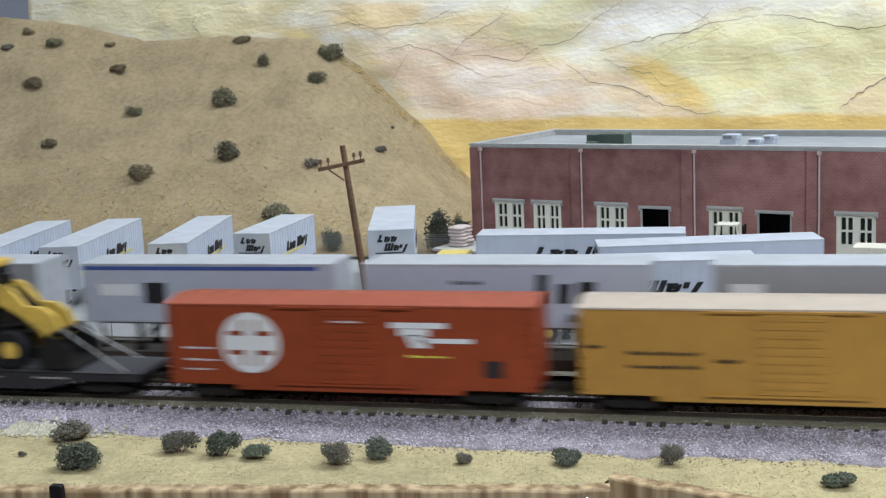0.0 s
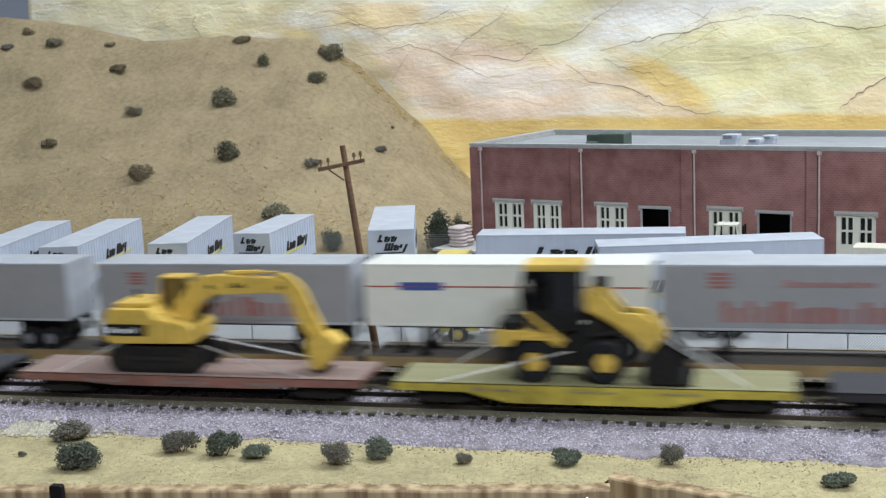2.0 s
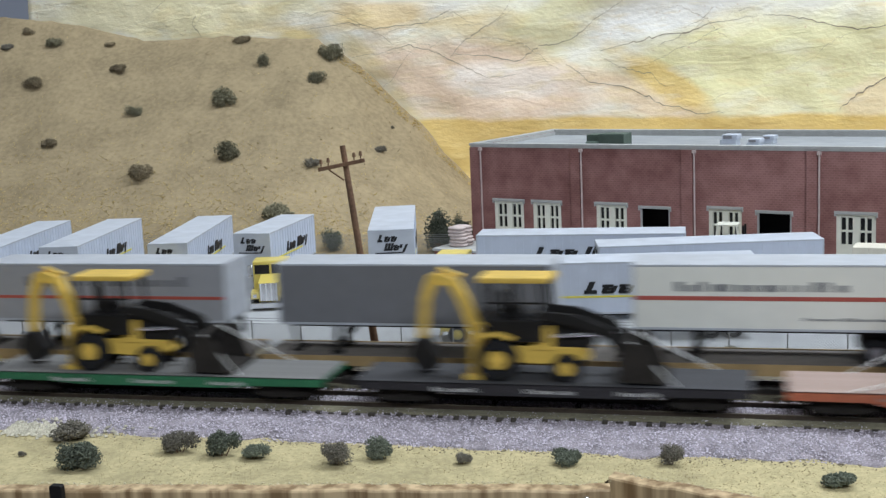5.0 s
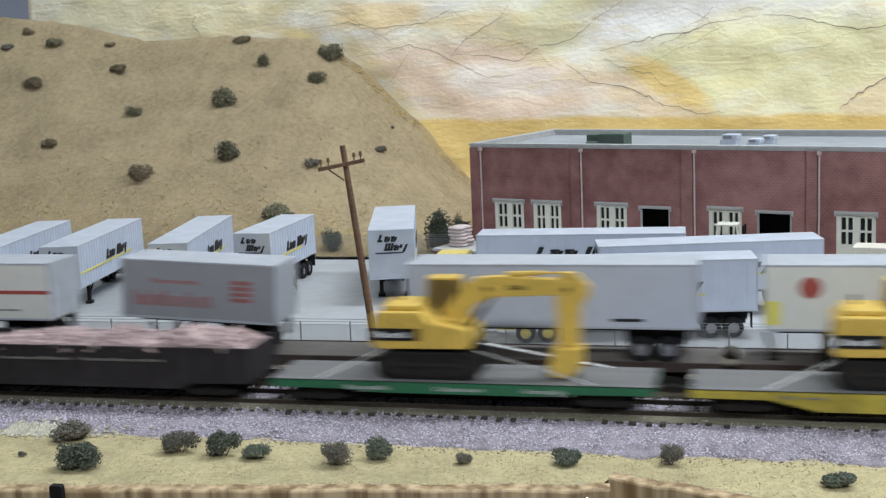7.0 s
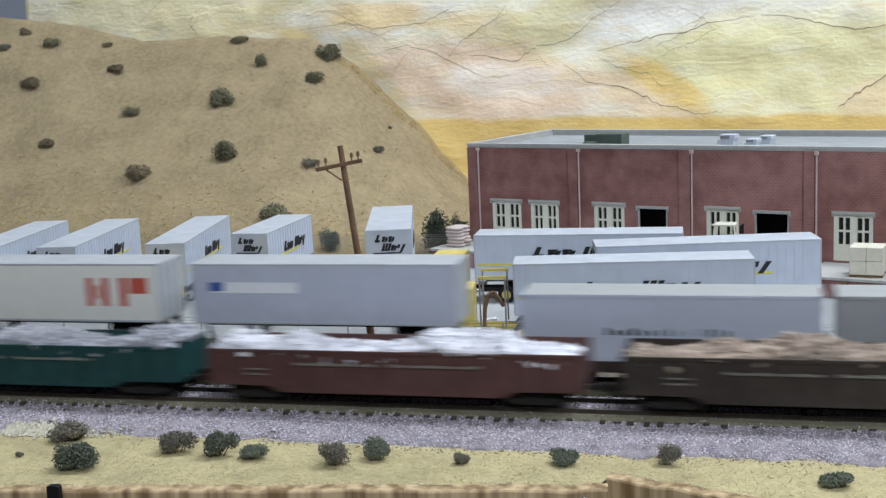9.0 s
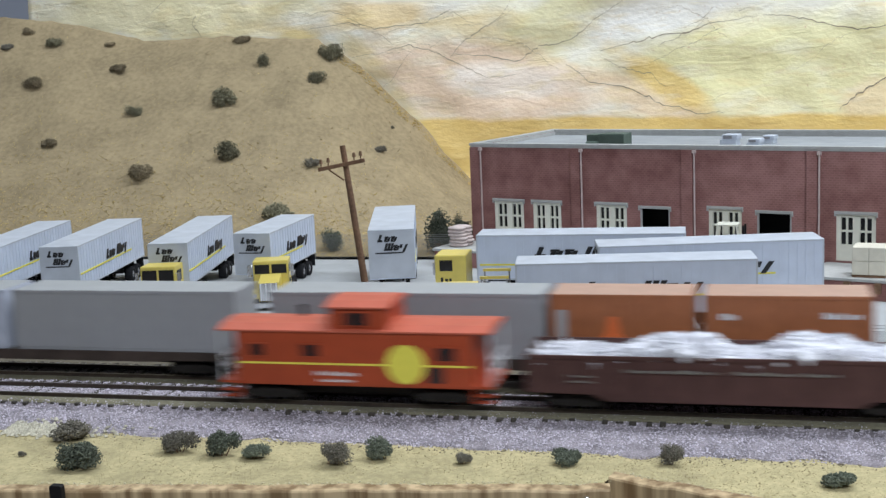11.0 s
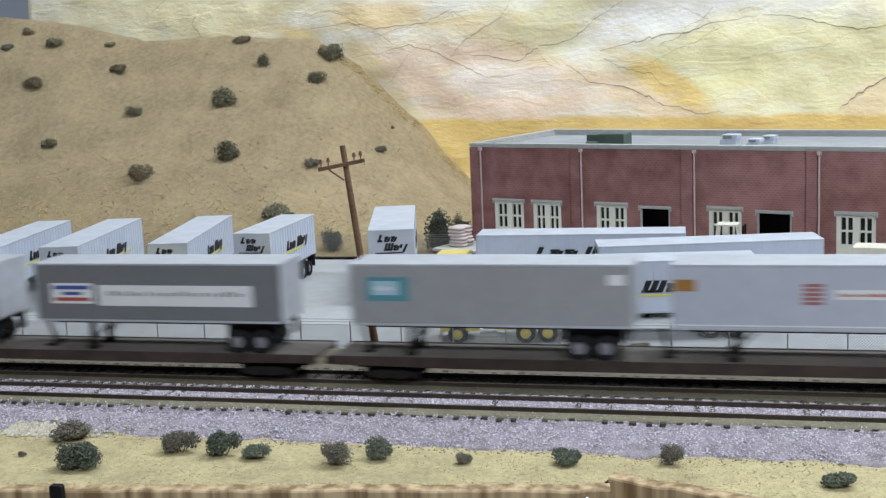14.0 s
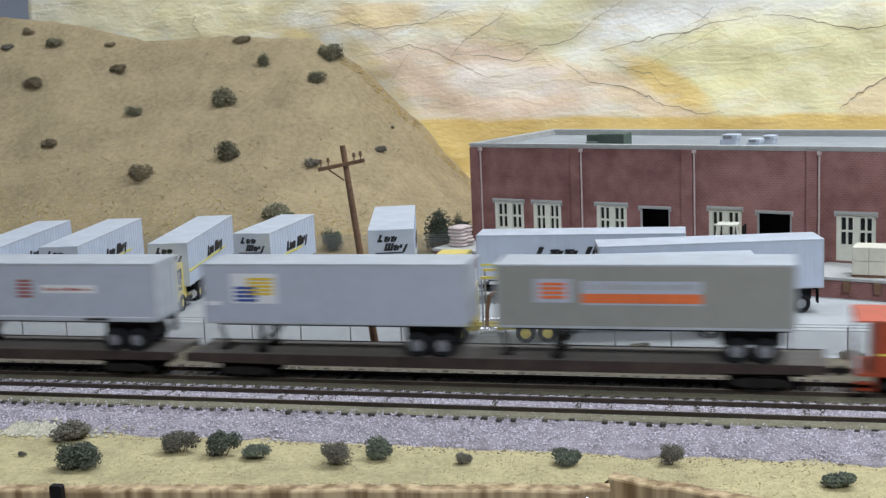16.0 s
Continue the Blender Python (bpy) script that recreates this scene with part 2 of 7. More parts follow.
def mesh_of(name, bm, material, bevel=0.0, smooth=False):
    bmesh.ops.recalc_face_normals(bm, faces=bm.faces)
    if bevel:
        bmesh.ops.bevel(bm, geom=list(bm.edges), offset=bevel, segments=2, affect="EDGES", profile=0.6, clamp_overlap=True)
    me = bpy.data.meshes.new(name)
    bm.to_mesh(me)
    bm.free()
    me.materials.append(material)
    if smooth:
        for f in me.polygons:
            f.use_smooth = True
    return me


def part(name, bm, material, parent=None, label="", bevel=0.0, smooth=False):
    ob = new(name, mesh_of(name, bm, material, bevel, smooth))
    if parent is not None:
        ob.parent = parent
    if label:
        ob["label"] = label
    return ob


def box_part(name, x0, x1, y0, y1, z0, z1, material, parent=None, label="", bevel=0.0):
    bm = bmesh.new()
    bx(bm, x0, x1, y0, y1, z0, z1)
    return part(name, bm, material, parent, label, bevel)


def shared(name, data, parent, loc=(0, 0, 0), label=""):
    ob = new(name, data)
    ob.parent, ob.location = parent, loc
    if label:
        ob["label"] = label
    return ob


def thing(name, label, category, group=""):
    return tagged(new(name), label, category, group)


def cloud(name, verts, faces, material, parent=None):
    me = bpy.data.meshes.new(name)
    me.from_pydata(verts, [], faces)
    me.materials.append(material)
    ob = new(name, me)
    if parent is not None:
        ob.parent = parent
    return ob


# ---- the room ----
def build_room():
    f = box_part("floor", -5, 6, -3, 2.2, -1.06, -1.0, FLOORM)
    tagged(f, "dull grey club room floor", "floor", kind="structure")
    c = box_part("ceiling", -5, 6, -3, 2.2, 1.5, 1.55, CEIL)
    tagged(c, "plain white room ceiling", "ceiling", kind="structure")
    for nm, b in (("wall_north", (-5, 6, 2.1, 2.2)), ("wall_south", (-5, 6, -3.1, -3)), ("wall_west", (-5.1, -5, -3, 2.2)), ("wall_east", (6, 6.1, -3, 2.2))):
        w = box_part(nm, *b, -1.0, 1.5, WALLGREY)
        tagged(w, "plain blue-grey painted room wall", "wall", kind="structure")


build_room()
# ---- ground, hill, cliff ----
XL, XR = -4.7, 5.2


def fbm(x, y, z=0.0):
    return noise.fractal(Vector((x, y, z)), 1.0, 2.0, 4)


def crest(x):
    """Height of the hill where it meets the cliff."""
    ks = ((-4.7, 0.235), (-0.86, 0.215), (-0.76, 0.202), (-0.67, 0.179), (-0.575, 0.180), (-0.47, 0.174), (-0.42, 0.141), (-0.36, 0.081), (-0.305, 0.016), (-0.26, -0.012), (5.2, -0.0142))
    for (a, za), (b, zb) in zip(ks, ks[1:]):
        if x <= b:
            return za + (zb - za) * (x - a) / (b - a)
    return ks[-1][1]


def hill_z(x, y):
    k = (y - 1.0) / 0.30
    if k <= 0:
        return YARD
    k = min(k, 1.0)
    c = crest(x + 0.004 * fbm(x * 38, 4.0)) + 0.0015 * fbm(x * 70, 9.0)
    g = k ** 1.12 + 0.010 * math.sin(9.0 * k + 2.2 * fbm(x * 4, y * 4)) * k * (1 - k) * 4
    wob = (0.006 * fbm(x * 9, y * 9) + 0.0014 * fbm(x * 55, y * 90)) * min(1, k * 3) * min(1.0, max(0.0, (c + 0.014) * 12)) * min(1.0, (1.0 - k) * 6 + 0.35)
    return YARD + (c - YARD) * g + wob


def grid_mesh(name, xs, ys, zf, material):
    verts = [(x, y, zf(x, y)) for y in ys for x in xs]
    n = len(xs)
    faces = [(j * n + i, j * n + i + 1, (j + 1) * n + i + 1, (j + 1) * n + i) for j in range(len(ys) - 1) for i in range(n - 1)]
    ob = cloud(name, verts, faces, material)
    for f in ob.data.polygons:
        f.use_smooth = True
    return ob


def steps(lo, hi, mid0, mid1, fine, coarse):
    out, x = [], lo
    while x < hi:
        out.append(x)
        x += fine if mid0 <= x < mid1 else coarse
    return out + [hi]


def edge_y(x):
    """Front edge of the layout's ground; a second board steps out."""
    if x < -0.0565:
        return 0.427 + (max(x, -0.6) + 0.303) * 0.1331
    return 0.4735 - (x + 0.0565) * 0.36 if x < 0.25 else 0.363


def build_ground():
    def gz(x, y):
        if y < 0.64:
            return SAND + 0.0004 * fbm(x * 90, y * 90) - (0.0 if y < 0.6 else (y - 0.6) / 0.04 * 0.006)
        return YARD - 0.0004 + 0.0004 * fbm(x * 90, y * 90)
    xs = steps(XL, XR, -0.55, 0.3, 0.004, 0.08)
    rows = []
    for k in range(26):
        rows.append(k / 25)
    verts, n = [], len(xs)
    for k in rows:
        for x in xs:
            y = edge_y(x) + (0.66 - edge_y(x)) * k
            verts.append((x, y, gz(x, y)))
    faces = [(j * n + i, j * n + i + 1, (j + 1) * n + i + 1, (j + 1) * n + i) for j in range(25) for i in range(n - 1)]
    g = cloud("ground", verts, faces, SANDY)
    for f in g.data.polygons:
        f.use_smooth = True
    g.data.materials.append(DIRT)
    for f in g.data.polygons:
        if f.center.y > 0.535:
            f.material_index = 1
    tagged(g, "tan sandy layout ground beside the track", "ground", kind="structure")
    d = grid_mesh("trackside_ground", steps(XL, XR, -0.55, 0.3, 0.006, 0.1), [0.602 + 0.0045 * i for i in range(20)], lambda x, y: max(-0.0066 - 0.18 * max(0, y - 0.607), YARD + 0.0005) + 0.0006 * fbm(x * 60, y * 60) if y < 0.684 else YARD - 0.002, DIRT)
    tagged(d, "brown dirt strip between track and fence", "ground", kind="structure")
    y = box_part("yard_pavement", XL, XR, 0.686, 1.02, YARD - 0.02, YARD, CONCRETE)
    tagged(y, "flat pale grey concrete truck yard", "pavement", kind="structure")
    h = grid_mesh("hill_ground", steps(XL, XR, -0.95, -0.2, 0.006, 0.12), [0.985 + 0.007 * i for i in range(47)], hill_z, HILL)
    tagged(h, "steep tan sand-covered hillside with sparse bushes", "hill", kind="structure")
    t = box_part("layout_base", XL, XR, 0.50, 1.42, -1.0, YARD - 0.021, FASCIA)
    tagged(t, "plywood base under the layout", "base", kind="structure")
    # fascia boards
    for nm, x0, x1 in (("fascia_board", XL, -0.6), ("fascia_board", -0.6, -0.0565), ("fascia_board", -0.0560, 0.25), ("fascia_board", 0.25, XR)):
        bm = bmesh.new()
        a0, a1 = Vector((x0, edge_y(x0 if x0 > -4 else x0), 0)), Vector((x1, edge_y(x1 - 1e-6), 0))
        d = (a1 - a0).normalized()
        nrm = Vector((d.y, -d.x, 0))
        nseg = 120
        rings = []
        for i in range(nseg + 1):
            p = a0 + (a1 - a0) * i / nseg
            top = SAND + 0.0006 + 0.0007 * fbm(p.x * 60, 3.0)
            rings.append([bm.verts.new((*(p + nrm * o).xy, z)) for o, z in ((-0.001, top - 0.002), (0.0, top), (0.006, top - 0.0003), (0.0065, top - 0.001), (0.0065, -0.12), (-0.001, -0.12))])
        for r0, r1 in zip(rings, rings[1:]):
            for i in range(6):
                bm.faces.new((r0[i], r0[(i + 1) % 6], r1[(i + 1) % 6], r1[i]))
        bm.faces.new(rings[0])
        bm.faces.new(rings[-1])
        ob = part(nm, bm, FASCIA)
        tagged(ob, "varnished plywood fascia board with streaked vertical grain", "board", kind="structure")


def build_cliff():
    xs = steps(-0.835, XR, -0.84, 0.3, 0.006, 0.1)
    zs = [-0.03 + 0.007 * i for i in range(62)]

    def cy(x, z):
        w = 0.004 * fbm(x * 6 + 0.9 * z, z * 9, 2.0) + 0.0022 * fbm(x * 30, z * 30, 5.0)
        led = 0.006 * math.sin(z * 70 - x * 16 + 3 * fbm(x * 4, z * 4))
        return 1.306 + w + led * 0.12 + 0.10 * max(0, z - 0.02)
    n = len(xs)
    verts = [(x, cy(x, z), z) for z in zs for x in xs]
    faces = [(j * n + i, j * n + i + 1, (j + 1) * n + i + 1, (j + 1) * n + i) for j in range(len(zs) - 1) for i in range(n - 1)]
    ob = cloud("cliff_backdrop", verts, faces, CLIFF)
    for f in ob.data.polygons:
        f.use_smooth = True
    shell = ob.modifiers.new("thickness", "SOLIDIFY")
    shell.thickness, shell.offset = 0.02, -1
    tagged(ob, "cream and ochre painted plaster cliff with thin cracks", "backdrop", kind="structure")
    # cracks: thin dark grooves that wander over the plaster
    rnd = random.Random(11)
    crackm = mat("crack_brown", (0.36, 0.30, 0.22), 0.9, 0, 0.3, 300)
    bm = bmesh.new()

    def crack(pts, w):
        path = []
        for (a, b) in zip(pts, pts[1:]):
            for i in range(10):
                k = i / 10
                path.append((a[0] + (b[0] - a[0]) * k + rnd.uniform(-.0009, .0009), a[1] + (b[1] - a[1]) * k + rnd.uniform(-.0009, .0009) + 0.0022 * fbm(a[0] * 40 + k * 1.3, a[1] * 40)))
        prev = None
        for i, (x, z) in enumerate(path):
            ww = w * (0.35 + 0.65 * math.sin(math.pi * (i + 0.5) / len(path))) * rnd.uniform(0.6, 1.3)
            cur = [bm.verts.new((x, cy(x, z) - 0.0010, z - ww)), bm.verts.new((x, cy(x, z) - 0.0010, z + ww))]
            if prev:
                bm.faces.new((prev[0], cur[0], cur[1], prev[1]))
            prev = cur
    crack(((-0.51, 0.206), (-0.484, 0.201), (-0.458, 0.204), (-0.42, 0.186)), 0.00030)
    crack(((-0.485, 0.186), (-0.445, 0.190), (-0.407, 0.183), (-0.35, 0.186), (-0.324, 0.197), (-0.294, 0.18)), 0.00036)
    crack(((-0.396, 0.158), (-0.37, 0.162), (-0.345, 0.155), (-0.327, 0.146), (-0.284, 0.124), (-0.25, 0.128)), 0.00042)
    crack(((-0.323, 0.149), (-0.307, 0.166), (-0.282, 0.18), (-0.263, 0.194), (-0.255, 0.21)), 0.00040)
    crack(((-0.326, 0.152), (-0.289, 0.148), (-0.247, 0.141), (-0.228, 0.156), (-0.192, 0.161), (-0.168, 0.181), (-0.13, 0.204)), 0.00045)
    crack(((-0.199, 0.135), (-0.175, 0.117), (-0.14, 0.11), (-0.105, 0.094), (-0.065, 0.082), (-0.031, 0.079)), 0.00050)
    crack(((-0.163, 0.148), (-0.127, 0.156), (-0.11, 0.161), (-0.076, 0.162), (-0.047, 0.172), (0.003, 0.178)), 0.00050)
    crack(((0.003, 0.178), (0.046, 0.171), (0.094, 0.16), (0.13, 0.161), (0.2, 0.17)), 0.00050)
    crack(((0.076, 0.079), (0.095, 0.096), (0.13, 0.117), (0.2, 0.14)), 0.00085)
    crack(((-0.163, 0.143), (-0.14, 0.13), (-0.111, 0.123), (-0.094, 0.108)), 0.00034)
    crack(((-0.61, 0.178), (-0.625, 0.196), (-0.615, 0.215)), 0.00045)
    for i in range(44):
        x, z, a = rnd.uniform(-0.78, 0.3), rnd.uniform(0.085, 0.26), rnd.choice((0.25, 0.3, 0.7, -0.35)) + rnd.uniform(-.25, .25)
        pts = [(x, z)]
        for k in range(rnd.randint(1, 4)):
            a += rnd.uniform(-.5, .5)
            l = rnd.uniform(0.012, 0.032)
            x, z = x + l * math.cos(a), z + l * math.sin(a)
            pts.append((x, z))
        crack(pts, rnd.uniform(0.00010, 0.00024))
    part("crack_lines", bm, crackm, ob, "thin brown crack lines in plaster")


build_ground()
build_cliff()


# ---- track ----
def build_track(nm, y0, z0, label):
    top = thing(nm, label, "track")
    top["kind"] = "structure"
    top.location = (0, y0, z0)
    if z0 > -0.001:
        prof = ((-0.050, -0.0098), (-0.044, -0.0074), (-0.030, -0.0050), (-0.0225, -0.0042), (-0.0190, -0.0032), (-0.0165, -0.0021), (0.0, -0.0021), (0.0150, -0.0021), (0.0175, -0.0028), (0.023, -0.0040), (0.030, -0.0070))
    else:
        prof = ((-0.029, -0.0046), (-0.0215, -0.0034), (-0.0175, -0.0027), (-0.0150, -0.0021), (0.0, -0.0022), (0.0150, -0.0021), (0.020, -0.0034), (0.033, -0.0105))
    xs = steps(XL, XR, -0.5, 0.25, 0.006, 0.1)
    n = len(prof)
    verts = [(x, py + (0.006 if py < -0.04 else 0.001) * fbm(x * 45, py * 30), pz) for x in xs for py, pz in prof]
    faces = [(i * n + j, i * n + j + 1, (i + 1) * n + j + 1, (i + 1) * n + j) for i in range(len(xs) - 1) for j in range(n - 1)]
    cloud("ballast_bed", verts, faces, BALLAST if z0 > -0.001 else FARBED, top)
    for side in (-1, 1):
        bm = bmesh.new()
        c = side * 0.0086
        bx(bm, XL, XR, c - 0.0012, c + 0.0012, -0.0026, -0.0021)
        bx(bm, XL, XR, c - 0.0003, c + 0.0003, -0.0021, -0.0007)
        bx(bm, XL, XR, c - 0.00055, c + 0.00055, -0.0007, -0.0001)
        r = part("rail", bm, RAIL, top)
        box_part("rail_head", XL, XR, c - 0.0004, c + 0.0004, -0.0001, 0.0, RAILTOP, r)
    rnd = random.Random(3)
    bm = bmesh.new()
    bx(bm, -0.0017, 0.0017, -0.0205, 0.0205, -0.0045, -0.0020)
    tie = mesh_of("tie", bm, TIE, 0.0002)
    x = XL
    far = bmesh.new()
    while x < XR:
        if -0.55 < x < 0.25:
            o = shared("tie", tie, top, (x + rnd.uniform(-.0005, .0005), rnd.uniform(-.0010, .0010), rnd.uniform(-0.0005, 0.0001)))
            o.rotation_euler = (0, 0, rnd.uniform(-.05, .05))
            o.scale = (rnd.uniform(0.62, 1.0), rnd.uniform(0.88, 0.99), 1)
        else:
            bx(far, x - .0012, x + .0012, -.0205, .0205, -.0045, -.0020)
        x += 0.0066
    f = part("tie_row", far, TIE, top)
    f["kind"] = "stuff"
    strip = [(x, y + 0.0006 * fbm(x * 60, y * 90), zz + 0.00012 * fbm(x * 200, y * 200)) for x in xs for y, zz in ((-0.0180, -0.0024), (-0.0165, -0.00175), (-0.0120, -0.0017), (-0.0098, -0.00185))]
    cloud("cinder_strip", strip, [(i * 4 + j, i * 4 + j + 1, (i + 1) * 4 + j + 1, (i + 1) * 4 + j) for i in range(len(xs) - 1) for j in range(3)], OLIVE, top)
    # loose ballast stones
    vs, fs = [], []
    for i in range(60000 if z0 > -0.001 else 16000):
        px, py = rnd.uniform(-0.5, 0.25), rnd.uniform(-0.050 if z0 > -0.001 else -0.03, 0.030)
        if z0 > -0.001 and i % 25 == 0:
            py = -0.047 - abs(rnd.gauss(0, 0.0035))
        for (a, za), (b, zb) in zip(prof, prof[1:]):
            if a <= py <= b:
                pz = za + (zb - za) * (py - a) / (b - a)
                break
        else:
            pz = prof[0][1] - 0.0008 if py < 0 else prof[-1][1]
        k = (px - XL) % 0.0066
        on_tie = k < 0.0016 or k > 0.0050
        if on_tie and 0.0165 < abs(py) < 0.0210 and rnd.random() < 0.74 - 0.55 * min(1.0, max(0.0, (px + 0.25) / 0.25)):
            continue
        if abs(abs(py) - 0.0086) < 0.0016 or (-0.0176 < py < -0.0098 and rnd.random() < 0.75):
            continue
        if on_tie and abs(py) <= 0.0150 and rnd.random() < 0.28:
            continue
        s = rnd.uniform(0.00026, 0.00064)
        if not on_tie and 0.0160 < abs(py) < 0.0235:
            pz += rnd.uniform(0.0, 0.0012) * min(1.0, max(0.15, (-0.08 - px) / 0.15))
        k = len(vs)
        for dx, dy, dz in ((1, 0, 0), (-1, 0, 0), (0, 1, 0), (0, -1, 0), (0, 0, 1), (0, 0, -1)):
            q = s * rnd.uniform(0.6, 1.3)
            vs.append((px + dx * q + rnd.uniform(-.3, .3) * s, py + dy * q + rnd.uniform(-.3, .3) * s, pz + dz * q * 0.8 + 0.0001))
        fs += [(k + a, k + b, k + c) for a, b, c in ((0, 2, 4), (2, 1, 4), (1, 3, 4), (3, 0, 4), (2, 0, 5), (1, 2, 5), (3, 1, 5), (0, 3, 5))]
    st = cloud("ballast_stones", vs, fs, STONE if z0 > -0.001 else FARSTONE, top)
    st["kind"] = "stuff"
    return top


build_track("track_near", NEAR_Y, 0.0, "model railway track on pale pinkish grey stone ballast")
build_track("track_far", FAR_Y, FAR_Z, "second model railway track on grey stone ballast")


def edge_bits():
    """A patch of pale stones beside the ballast, a dark knob and a screw on the fascia."""
    rnd = random.Random(17)
    vs, fs = [], []
    for i in range(900):
        px, py = -0.345 + abs(rnd.gauss(0, 0.022)), 0.4965 + rnd.gauss(0, 0.0035)
        s, k = rnd.uniform(0.0005, 0.0014), len(vs)
        for dx, dy, dz in ((1, 0, 0), (-1, 0, 0), (0, 1, 0), (0, -1, 0), (0, 0, 1), (0, 0, -1)):
            q = s * rnd.uniform(0.6, 1.3)
            vs.append((px + dx * q + rnd.uniform(-.3, .3) * s, py + dy * q, SAND + 0.0004 + max(0, (py - 0.496) * 0.25) + dz * q * 0.7))
        fs += [(k + a, k + b, k + c) for a, b, c in ((0, 2, 4), (2, 1, 4), (1, 3, 4), (3, 0, 4), (2, 0, 5), (1, 2, 5), (3, 1, 5), (0, 3, 5))]
    o = cloud("pale_stones", vs, fs, PALESTONE)
    tagged(o, "patch of cream pebbles beside the ballast", "stones", kind="stuff")
    bm = bmesh.new()
    y = edge_y(-0.2740) - 0.0066
    prism(bm, ((-0.2768, -0.0210), (-0.2712, -0.0210), (-0.2712, -0.0050), (-0.2720, -0.0044), (-0.2760, -0.0044), (-0.2768, -0.0050)), y - 0.0030, y)
    k = part("fascia_clip", bm, BLACK, None, "", 0.0005)
    tagged(k, "dark plastic clip fixed on the wooden fascia", "clip")
    bm = bmesh.new()
    y = edge_y(-0.0648) - 0.0068
    rod(bm, (-0.0648, y + 0.0002, -0.0112), (-0.0648, y - 0.0007, -0.0112), 0.0014, 14, 0.0010)
    k = part("fascia_screw", bm, CHROME)
    tagged(k, "small bright screw head in the fascia", "screw")


edge_bits()
# ---- shared wheels and trucks ----
def wheel_mesh(r, w, n=18):
    bm = bmesh.new()
    prof = ((r * 0.55, -w / 2), (r * 0.93, -w / 2), (r, -w * 0.3), (r, w * 0.3), (r * 0.93, w / 2), (r * 0.55, w / 2))
    rings = []
    for i in range(n):
        a = 2 * math.pi * i / n
        rings.append([bm.verts.new((q * math.cos(a), y, q * math.sin(a))) for q, y in prof])
    for i in range(n):
        p, q = rings[i], rings[(i + 1) % n]
        for j in range(6):
            bm.faces.new((p[j], p[(j + 1) % 6], q[(j + 1) % 6], q[j]))
    return mesh_of("tyre", bm, RUBBER)


def hub_mesh(r, w, material, n=14):
    bm = bmesh.new()
    rod(bm, (0, -w * 0.36, 0), (0, w * 0.36, 0), r * 0.56, n)
    rod(bm, (0, -w * 0.5, 0), (0, w * 0.5, 0), r * 0.2, 8)
    return mesh_of("hub", bm, material)


TYRE, TYREHUB = wheel_mesh(0.0059, 0.0058), hub_mesh(0.0059, 0.0058, HUB)
TYREHUBY = hub_mesh(0.0059, 0.0058, TRACTOR)


def truck_meshes():
    """A rail car's truck: side frame, bolster and wheel."""
    bm = bmesh.new()
    prism(bm, ((-0.0135, 0.0052), (-0.0135, 0.0035), (-0.0090, 0.0028), (-0.0045, 0.0022), (0.0045, 0.0022), (0.0090, 0.0028), (0.0135, 0.0035), (0.0135, 0.0052), (0.006, 0.0075), (-0.006, 0.0075)), -0.001, 0.001)
    for x in (-0.010, 0.010):
        rod(bm, (x, -0.0019, 0.0045), (x, 0.001, 0.0045), 0.0014, 8)
    for x in (-0.0022, 0, 0.0022):
        rod(bm, (x, -0.0014, 0.003), (x, -0.0014, 0.0066), 0.0008, 6)
    frame_me = mesh_of("side_frame", bm, GRIMY, 0.0002)
    bm = bmesh.new()
    bx(bm, -0.004, 0.004, -0.011, 0.011, 0.004, 0.0085)
    bol = mesh_of("bolster", bm, GRIMY)
    bm = bmesh.new()
    for y in (-0.0080, 0.0080):
        rod(bm, (0, y - 0.0011, 0.0048), (0, y + 0.0011, 0.0048), 0.0048, 16)
    rod(bm, (0, -0.0095, 0.0048), (0, 0.0095, 0.0048), 0.0010, 8)
    return frame_me, bol, mesh_of("wheelset", bm, GRIMY)


SIDEFRAME, BOLSTER, WHEELSET = truck_meshes()


def add_truck(car, x):
    b = shared("truck", BOLSTER, car, (x, 0, 0), "dark grimy rail truck")
    for y in (-0.0118, 0.0118):
        shared("side_frame", SIDEFRAME, b, (0, y, 0))
    for dx in (-0.010, 0.010):
        shared("wheelset", WHEELSET, b, (dx, 0, 0))


def add_couplers(car, half):
    for s in (-1, 1):
        bm = bmesh.new()
        bx(bm, s * half, s * (half + 0.0075), -0.0012, 0.0012, 0.0070, 0.0090)
        bx(bm, s * (half + 0.0055), s * (half + 0.0085), -0.0020, 0.0018, 0.0062, 0.0098)
        part("coupler", bm, GRIMY, car)


def mark(parent, x0, x1, z0, z1, y, material, label="", slant=0.0):
    """A thin printed patch on a side that faces -y."""
    bm = bmesh.new()
    prism(bm, ((x0, z0), (x1, z0), (x1 + slant, z1), (x0 + slant, z1)), y - 0.00018, y + 0.0001)
    return part("marking", bm, material, parent, label)


def words(parent, x0, x1, z0, z1, y, material, n, seed=1, slant=0.0, label="row of bars where lettering stands"):
    """A row of plain bars of uneven width, the size of a line of lettering."""
    rnd = random.Random(seed)
    bm = bmesh.new()
    w = (x1 - x0) / n
    for i in range(n):
        a, b = x0 + i * w, x0 + (i + rnd.uniform(0.45, 0.85)) * w
        k = z0 + (z1 - z0) * (1.0 if i == 0 else rnd.choice((1.0, 0.68, 0.68, 0.75)))
        prism(bm, ((a, z0), (b, z0), (b + slant, k), (a + slant, k)), y - 0.0002, y + 0.0001)
    return part("marking", bm, material, parent, label)


